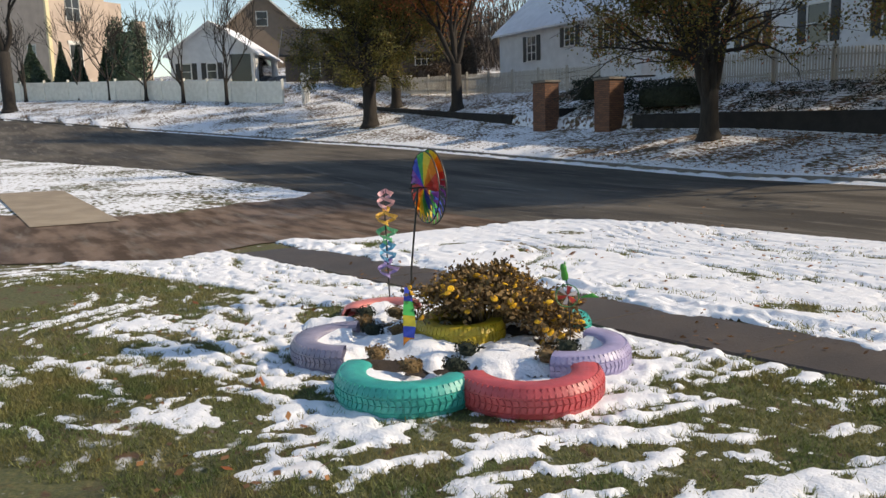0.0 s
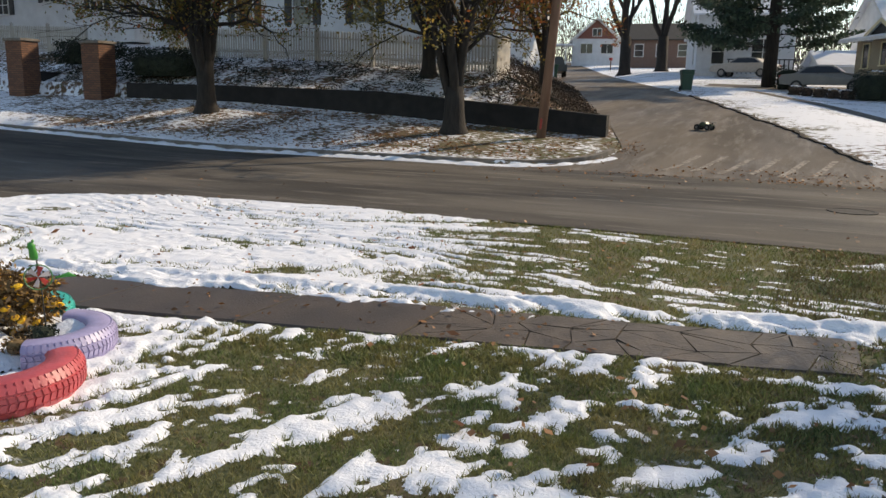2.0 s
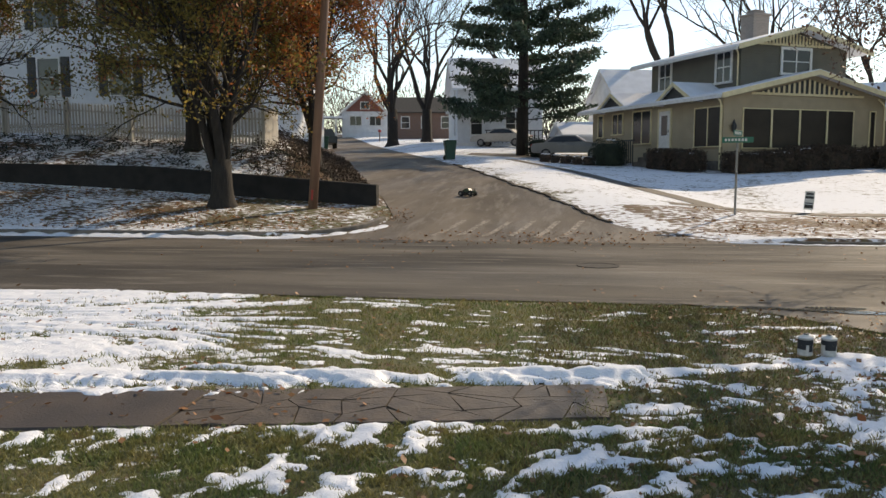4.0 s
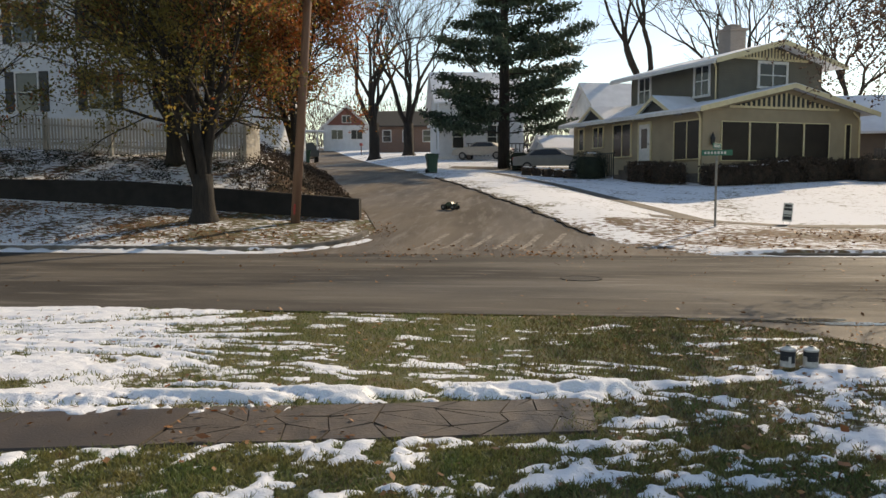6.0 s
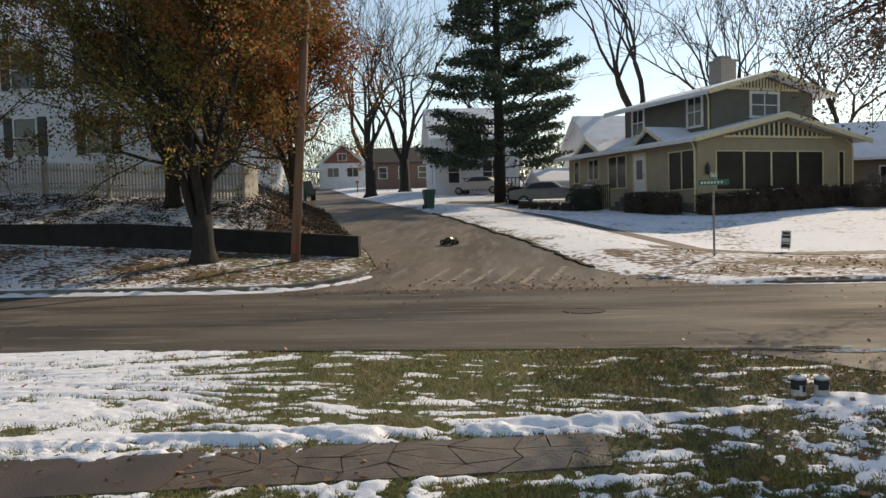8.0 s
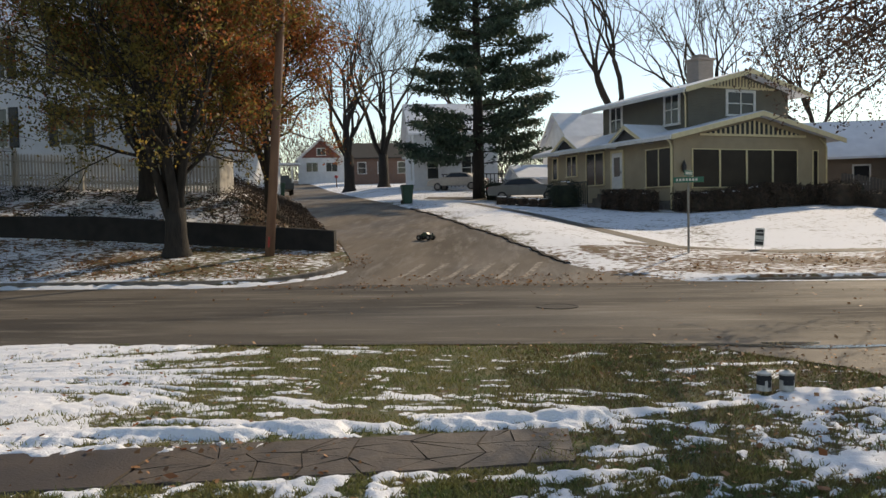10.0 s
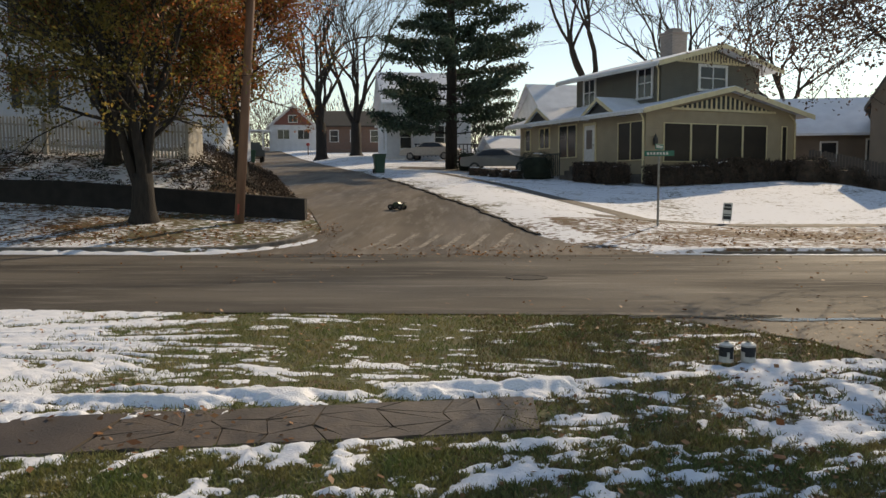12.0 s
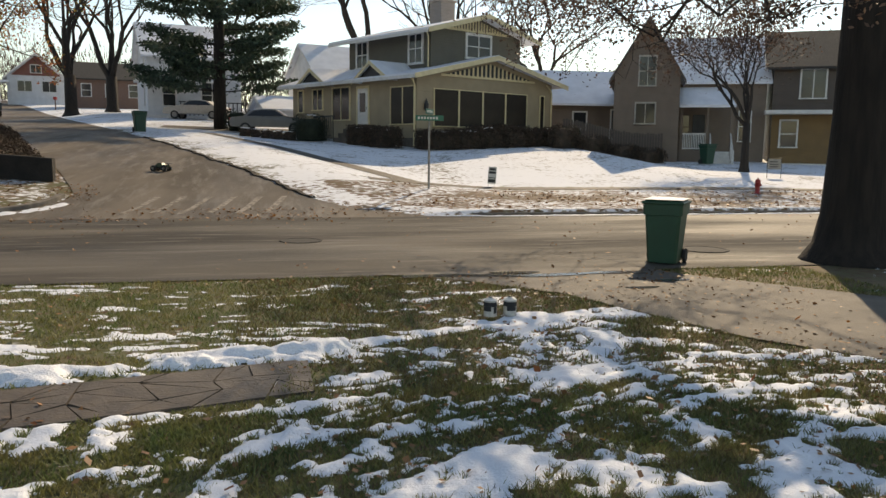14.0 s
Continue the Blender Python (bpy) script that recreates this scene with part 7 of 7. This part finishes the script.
# ---- wheeled bins ----
def bin_(x, y, rot, s_=1.0, lid_snow=True, label="dark green wheeled rubbish bin with snow on its lid", z=None):
    g = mat("green_plastic", (0.010, 0.055, 0.032), (0.014, 0.07, 0.042), scale=3, rough=0.5)
    t = thing("wheeled_bin", label, "bin", pose(x, y, z_at(x, y) if z is None else z, 0, 0, rot) @ Matrix.Scale(s_, 4), group="wheeled bins")
    b = Shape()
    rings = [(0.23, 0.25, 0.03), (0.235, 0.255, 0.08), (0.285, 0.31, 0.80), (0.31, 0.335, 0.81), (0.315, 0.345, 0.98)]
    for hx, hy, zz in rings:
        c = 0.04
        b.v += [(-hx + c, -hy, zz), (hx - c, -hy, zz), (hx, -hy + c, zz), (hx, hy - c, zz), (hx - c, hy, zz), (-hx + c, hy, zz), (-hx, hy - c, zz), (-hx, -hy + c, zz)]
    b.f = [(r * 8 + i, r * 8 + (i + 1) % 8, r * 8 + 8 + (i + 1) % 8, r * 8 + 8 + i) for r in range(4) for i in range(8)] + [tuple(range(7, -1, -1))]
    part("body", b, g, t)
    part("lid", Shape().box(-0.335, -0.38, 0.985, 0.335, 0.36, 1.03, bev=0.015).box(-0.29, -0.33, 1.03, 0.29, 0.32, 1.055, bev=0.012), g, t, "flat green lid")
    if lid_snow:
        q = Shape()
        for i in range(9):
            for j in range(9):
                q.v.append((-0.32 + 0.08 * i, -0.365 + 0.088 * j, 1.04 + 0.03 * float(value_noise(np.array(i * 0.8), np.array(j * 0.8))) * (0 < i < 8 and 0 < j < 8) + 0.02))
        q.f = [(i * 9 + j, (i + 1) * 9 + j, (i + 1) * 9 + j + 1, i * 9 + j + 1) for i in range(8) for j in range(8)]
        part("snow_cap", q, M_ROOFSNOW, t, "thin snow on the lid", smooth=True)
    part("handle", Shape().tube([(-0.24, 0.40, 0.93), (-0.24, 0.43, 0.95), (0.24, 0.43, 0.95), (0.24, 0.40, 0.93)], 0.018, 6), g, t)
    for sx in (-1, 1):
        w = part("wheel", Shape().lathe([(0.001, -0.03), (0.11, -0.03), (0.125, -0.015), (0.125, 0.015), (0.11, 0.03), (0.001, 0.03)], 16, pose(sx * 0.285, 0.20, 0.125, 0, 90, 0)), M_TYRE, t)
    part("axle", Shape().tube([(-0.28, 0.20, 0.125), (0.28, 0.20, 0.125)], 0.015, 6), M_STEEL, t)
    return t


bin_(5.85, 10.40, -40, 0.87)
bin_(-6.15, 45.0, 20, 1.05, True, "dark green wheeled bin at the kerb of the side street")
bin_(-19.0, 62.5, 30, 1.0, False, "dark wheeled bin on the verge of the side street")
bin_(22.6, 36.9, 10, 1.0, False, "dark wheeled bin beside the porch steps")


# ---- street furniture ----
s = thing("utility_pole", "leaning brown wooden utility pole on the verge", "pole", pose(-6.95, 22.2, z_at(-6.95, 22.2), 0, 4.6, 0))
part("shaft", Shape().tube([(0, 0, -0.3), (0, 0, 4), (0, 0, 9.6)], [0.135, 0.125, 0.10], 12), M_POLE, s, smooth=True)
part("marker", Shape().box(-0.03, -0.148, 0.25, 0.03, -0.133, 0.55), dye("red_marker", (0.45, 0.04, 0.03)), s)
part("cross_arm", Shape().box(-1.1, -0.1, 9.0, 1.1, 0.02, 9.12), M_POLE, s)


def cable(a, b, sag, label, r=0.013):
    pts = [Vector(a).lerp(Vector(b), u) - Vector((0, 0, sag * 4 * u * (1 - u))) for u in np.linspace(0, 1, 14)]
    tagged(new("overhead_cable", mesh_of("overhead_cable", Shape().tube(pts, r, 4), M_BLACK)), label, "cable", kind="structure")


cable((-6.3, 21.8, 9.6), (60, 47, 11.5), 1.3, "thin black overhead cable across the street")
cable((-6.3, 21.8, 8.6), (-30, 105, 14.0), 1.2, "thin black overhead cable up the side street")
cable((-7.4, 21.8, 9.5), (-80, 21, 14.5), 1.6, "thin black overhead cable along the street")

sg = thing("street_sign", "green street name blades on a thin steel post", "sign", pose(4.9, 22.45, z_at(4.9, 22.45)))
part("post", Shape().tube([(0, 0, -0.2), (0, 0, 2.28)], 0.032, 8), M_STEEL, sg)
G_SIGN = mat("sign_green", (0.015, 0.14, 0.09), (0.02, 0.17, 0.11), rough=0.4)
for zz, rot, ln in ((2.02, -8, 0.80), (2.20, 62, 0.75)):
    b = part("blade", Shape().box(-ln / 2, -0.008, -0.075, ln / 2, 0.008, 0.075, bev=0.004), G_SIGN, sg, "green name blade")
    b.matrix_local = pose(0, -0.04, zz, 0, 0, rot)
    for k in range(7):
        x = -ln / 2 + 0.07 + 0.085 * k
        if x < ln / 2 - 0.1:
            part("letter_bar", Shape().box(x, -0.012, -0.035, x + 0.055, -0.009, 0.035), M_WHITE, b)
ys = thing("yard_sign", "small black and white election-style yard sign in snow", "sign", pose(7.5, 24.9, z_at(7.5, 24.9), 0, 4, -12) @ Matrix.Scale(0.75, 4))
part("stake", Shape().tube([(-0.12, 0, -0.1), (-0.12, 0, 0.5)], 0.008, 4).tube([(0.12, 0, -0.1), (0.12, 0, 0.5)], 0.008, 4), M_STEEL, ys)
part("board", Shape().box(-0.18, -0.01, 0.12, 0.18, 0.01, 0.86), M_WHITE, ys)
for z0, z1, w in ((0.70, 0.80, 0.13), (0.56, 0.66, 0.15), (0.36, 0.40, 0.15), (0.18, 0.32, 0.15)):
    part("print_bar", Shape().box(-w, -0.016, z0, w, -0.011, z1), M_BLACK, ys)
rs = thing("lawn_sign", "small framed sign on thin legs before the brown house", "sign", pose(20.9, 29.0, z_at(20.9, 29.0), 0, 0, -15) @ Matrix.Scale(0.72, 4))
part("frame", Shape().tube([(-0.4, 0, 0), (-0.4, 0, 1.15), (0.4, 0, 1.15), (0.4, 0, 0)], 0.02, 5), M_BLACK, rs)
part("board", Shape().box(-0.36, -0.012, 0.5, 0.36, 0.012, 1.1), M_STEEL, rs)
for zz in (0.62, 0.76, 0.9):
    part("print_bar", Shape().box(-0.28, -0.017, zz, 0.2, -0.0125, zz + 0.06), M_BLACK, rs)

hy = thing("fire_hydrant", "red fire hydrant on the far verge", "hydrant", pose(15.6, 22.4, z_at(15.6, 22.4)) @ Matrix.Scale(0.66, 4))
RED = mat("hydrant_red", (0.40, 0.035, 0.03), (0.3, 0.03, 0.028), scale=8, rough=0.45)
part("barrel", Shape().lathe([(0.16, 0), (0.16, 0.05), (0.11, 0.06), (0.11, 0.48), (0.14, 0.5), (0.14, 0.54), (0.11, 0.56)], 14), RED, hy, smooth=True)
part("bonnet", Shape().lathe([(0.13, 0.56), (0.12, 0.64), (0.07, 0.70), (0.03, 0.72), (0.03, 0.77), (0.001, 0.77)], 14), RED, hy, smooth=True)
for rot in (0, 90, 180):
    part("nozzle", Shape().lathe([(0.001, 0.19), (0.05, 0.19), (0.06, 0.17), (0.06, 0.13), (0.045, 0.12), (0.045, 0.05)], 10, pose(0, 0, 0.42, 0, 0, rot) @ pose(0, 0, 0, 90, 0, 0)), RED, hy)
mb = thing("mailbox_post", "small red post box by the side street", "post", pose(-20.6, 89.0, z_at(-20.6, 89.0)))
part("post", Shape().box(-0.05, -0.05, 0, 0.05, 0.05, 1.0), M_POLE, mb)
part("box", Shape().box(-0.15, -0.25, 1.0, 0.15, 0.25, 1.3, bev=0.04), RED, mb)

bf = thing("brown_board_fence", "weathered brown board fence beside the bungalow", "fence")
for k in range(38):
    x = 16.3 + 0.125 * k
    y = 41.0 - 0.5 * (x - 16.3)
    z = z_at(x, y)
    part("board", Shape().box(-0.06, -0.012, 0, 0.06, 0.012, 1.5 + 0.05 * math.sin(k * 2.1) * math.cos(k * 0.7), pose(x, y, z, 0, 0, -27)), M_DARKWOOD, bf)
for zz in (0.35, 1.2):
    part("rail", Shape().tube([(16.3, 41.05, z_at(16.3, 41.0) + zz), (20.93, 38.74, z_at(20.9, 38.7) + zz)], 0.04, 4), M_SIDE_BROWN, bf)


# ---- vehicles ----
def car(x, y, rot, paint_, label, z=None, scale=1.0, truck=False):
    t = thing("pickup_truck" if truck else "parked_car", label, "car", pose(x, y, z_at(x, y) if z is None else z, 0, 0, rot) @ Matrix.Scale(scale, 4))
    if truck:
        side = [(-2.6, 0.45), (-2.6, 1.0), (-0.3, 1.02), (-0.25, 1.75), (1.0, 1.78), (1.45, 1.12), (2.5, 1.02), (2.6, 0.8), (2.6, 0.45)]
        glass = [(-0.1, 1.12), (-0.05, 1.65), (0.9, 1.67), (1.25, 1.15)]
    else:
        side = [(-2.35, 0.42), (-2.4, 0.75), (-2.3, 0.95), (-1.6, 1.02), (-1.05, 1.38), (-0.5, 1.46), (0.35, 1.45), (1.0, 1.05), (1.9, 0.95), (2.3, 0.8), (2.38, 0.6), (2.3, 0.4)]
        glass = [(-1.35, 1.04), (-0.95, 1.34), (-0.45, 1.40), (0.3, 1.39), (0.82, 1.06)]
    b = Shape()
    n = len(side)
    for yy, inset in ((-0.88, 0.02), (-0.80, 0.0), (0.80, 0.0), (0.88, 0.02)):
        for px_, pz in side:
            narrow = 0.16 * max(0, pz - 1.0) / 0.45
            sgn = -1 if yy < 0 else 1
            b.v.append((px_ * (1 - inset * 0.4), yy - sgn * narrow, pz - inset * 0.6))
    b.f = [(r * n + i, r * n + (i + 1) % n, (r + 1) * n + (i + 1) % n, (r + 1) * n + i) for r in range(3) for i in range(n)] + [tuple(range(n - 1, -1, -1)), tuple(range(3 * n, 4 * n))]
    part("body", b, paint_, t)
    for sgn in (-1, 1):
        g = Shape()
        g.v = [(px_, sgn * (0.885 - 0.16 * max(0, pz - 1.0) / 0.45), pz) for px_, pz in glass] + [(px_, sgn * (0.865 - 0.16 * max(0, pz - 1.0) / 0.45), pz) for px_, pz in glass]
        m_ = len(glass)
        g.f = [tuple(range(m_)), tuple(range(2 * m_ - 1, m_ - 1, -1))] + [(i, (i + 1) % m_, m_ + (i + 1) % m_, m_ + i) for i in range(m_)]
        part("side_window", g, M_GLASS, t)
        part("door_pillar", Shape().box(-0.42, sgn * 0.87 - 0.03, 1.0, -0.34, sgn * 0.87 + 0.01, 1.06), M_BLACK, t)
        part("headlight", Shape().box(2.2, sgn * 0.62 - 0.16, 0.66, 2.36, sgn * 0.62 + 0.16, 0.80, bev=0.02), M_WHITE, t)
        part("tail_light", Shape().box(-2.41, sgn * 0.66 - 0.15, 0.74, -2.3, sgn * 0.66 + 0.15, 0.92, bev=0.02), RED, t)
        for px_ in (-1.45, 1.45):
            w = part("wheel", Shape().lathe([(0.2, -0.1), (0.29, -0.1), (0.325, -0.07), (0.325, 0.07), (0.29, 0.1), (0.2, 0.1)], 20, pose(px_, sgn * 0.80, 0.325, 90, 0, 0)), M_TYRE, t)
            part("rim", Shape().lathe([(0.001, -0.07), (0.19, -0.085), (0.205, 0.0), (0.19, 0.085), (0.001, 0.07)], 14, pose(px_, sgn * 0.81, 0.325, 90, 0, 0)), M_STEEL, w)
    part("windscreen", Shape().add([(0.46, -0.66, 1.41), (0.46, 0.66, 1.41), (0.98, 0.76, 1.08), (0.98, -0.76, 1.08)], [(0, 1, 2, 3)]) if not truck else Shape().add([(1.04, -0.66, 1.74), (1.04, 0.66, 1.74), (1.44, 0.76, 1.16), (1.44, -0.76, 1.16)], [(0, 1, 2, 3)]), M_GLASS, t)
    part("bumper", Shape().box(2.28, -0.8, 0.4, 2.42, 0.8, 0.58, bev=0.03), paint_, t)
    return t


SILVER = mat("silver_car_paint", (0.20, 0.195, 0.18), (0.165, 0.16, 0.15), scale=1.5, rough=0.4, metal=0.1)
car(0.75, 49.2, -8, SILVER, "silver four-door saloon parked beside the bungalow", scale=0.98)
car(-4.6, 63.0, 165, mat("beige_car_paint", (0.45, 0.41, 0.36), (0.38, 0.35, 0.3), rough=0.35), "pale saloon parked behind the pine, snow on it", scale=0.98)
car(-20.6, 68.0, 110, mat("dark_truck_paint", (0.03, 0.04, 0.045), (0.045, 0.055, 0.06), rough=0.35), "dark pickup truck parked up the side street", truck=True)

# radio-controlled truck
rc = thing("toy_truck", "black and green radio-controlled monster truck with chrome wheels", "toy truck", pose(-2.8, 25.6, z_at(-2.8, 25.6) + 0.012, 0, 0, 160))
G_RC = mat("toy_body", (0.02, 0.04, 0.02), (0.06, 0.09, 0.05), scale=12, rough=0.35)
part("chassis", Shape().box(-0.22, -0.07, 0.09, 0.22, 0.07, 0.13, bev=0.01), M_BLACK, rc)
part("shell", Shape().prism([(-0.25, 0.13), (-0.25, 0.18), (-0.1, 0.19), (-0.06, 0.25), (0.06, 0.25), (0.13, 0.19), (0.25, 0.17), (0.26, 0.13)], -0.1, 0.1), G_RC, rc)
part("windscreen", Shape().prism([(0.063, 0.247), (0.067, 0.25), (0.128, 0.197), (0.122, 0.195)], -0.08, 0.08), M_GLASS, rc)
part("wing", Shape().box(-0.3, -0.12, 0.23, -0.22, 0.12, 0.24).box(-0.25, -0.02, 0.17, -0.23, 0.02, 0.23), M_BLACK, rc)
for px_ in (-0.17, 0.17):
    for sgn in (-1, 1):
        w = part("wheel", Shape().lathe([(0.045, -0.045), (0.08, -0.045), (0.09, -0.03), (0.09, 0.03), (0.08, 0.045), (0.045, 0.045)], 16, pose(px_, sgn * 0.16, 0.09, 90, 0, 0)), M_TYRE, rc)
        part("rim", Shape().lathe([(0.001, -0.03), (0.04, -0.045), (0.047, 0), (0.04, 0.045), (0.001, 0.03)], 8, pose(px_, sgn * 0.16, 0.09, 90, 0, 0)), M_STEEL, w)
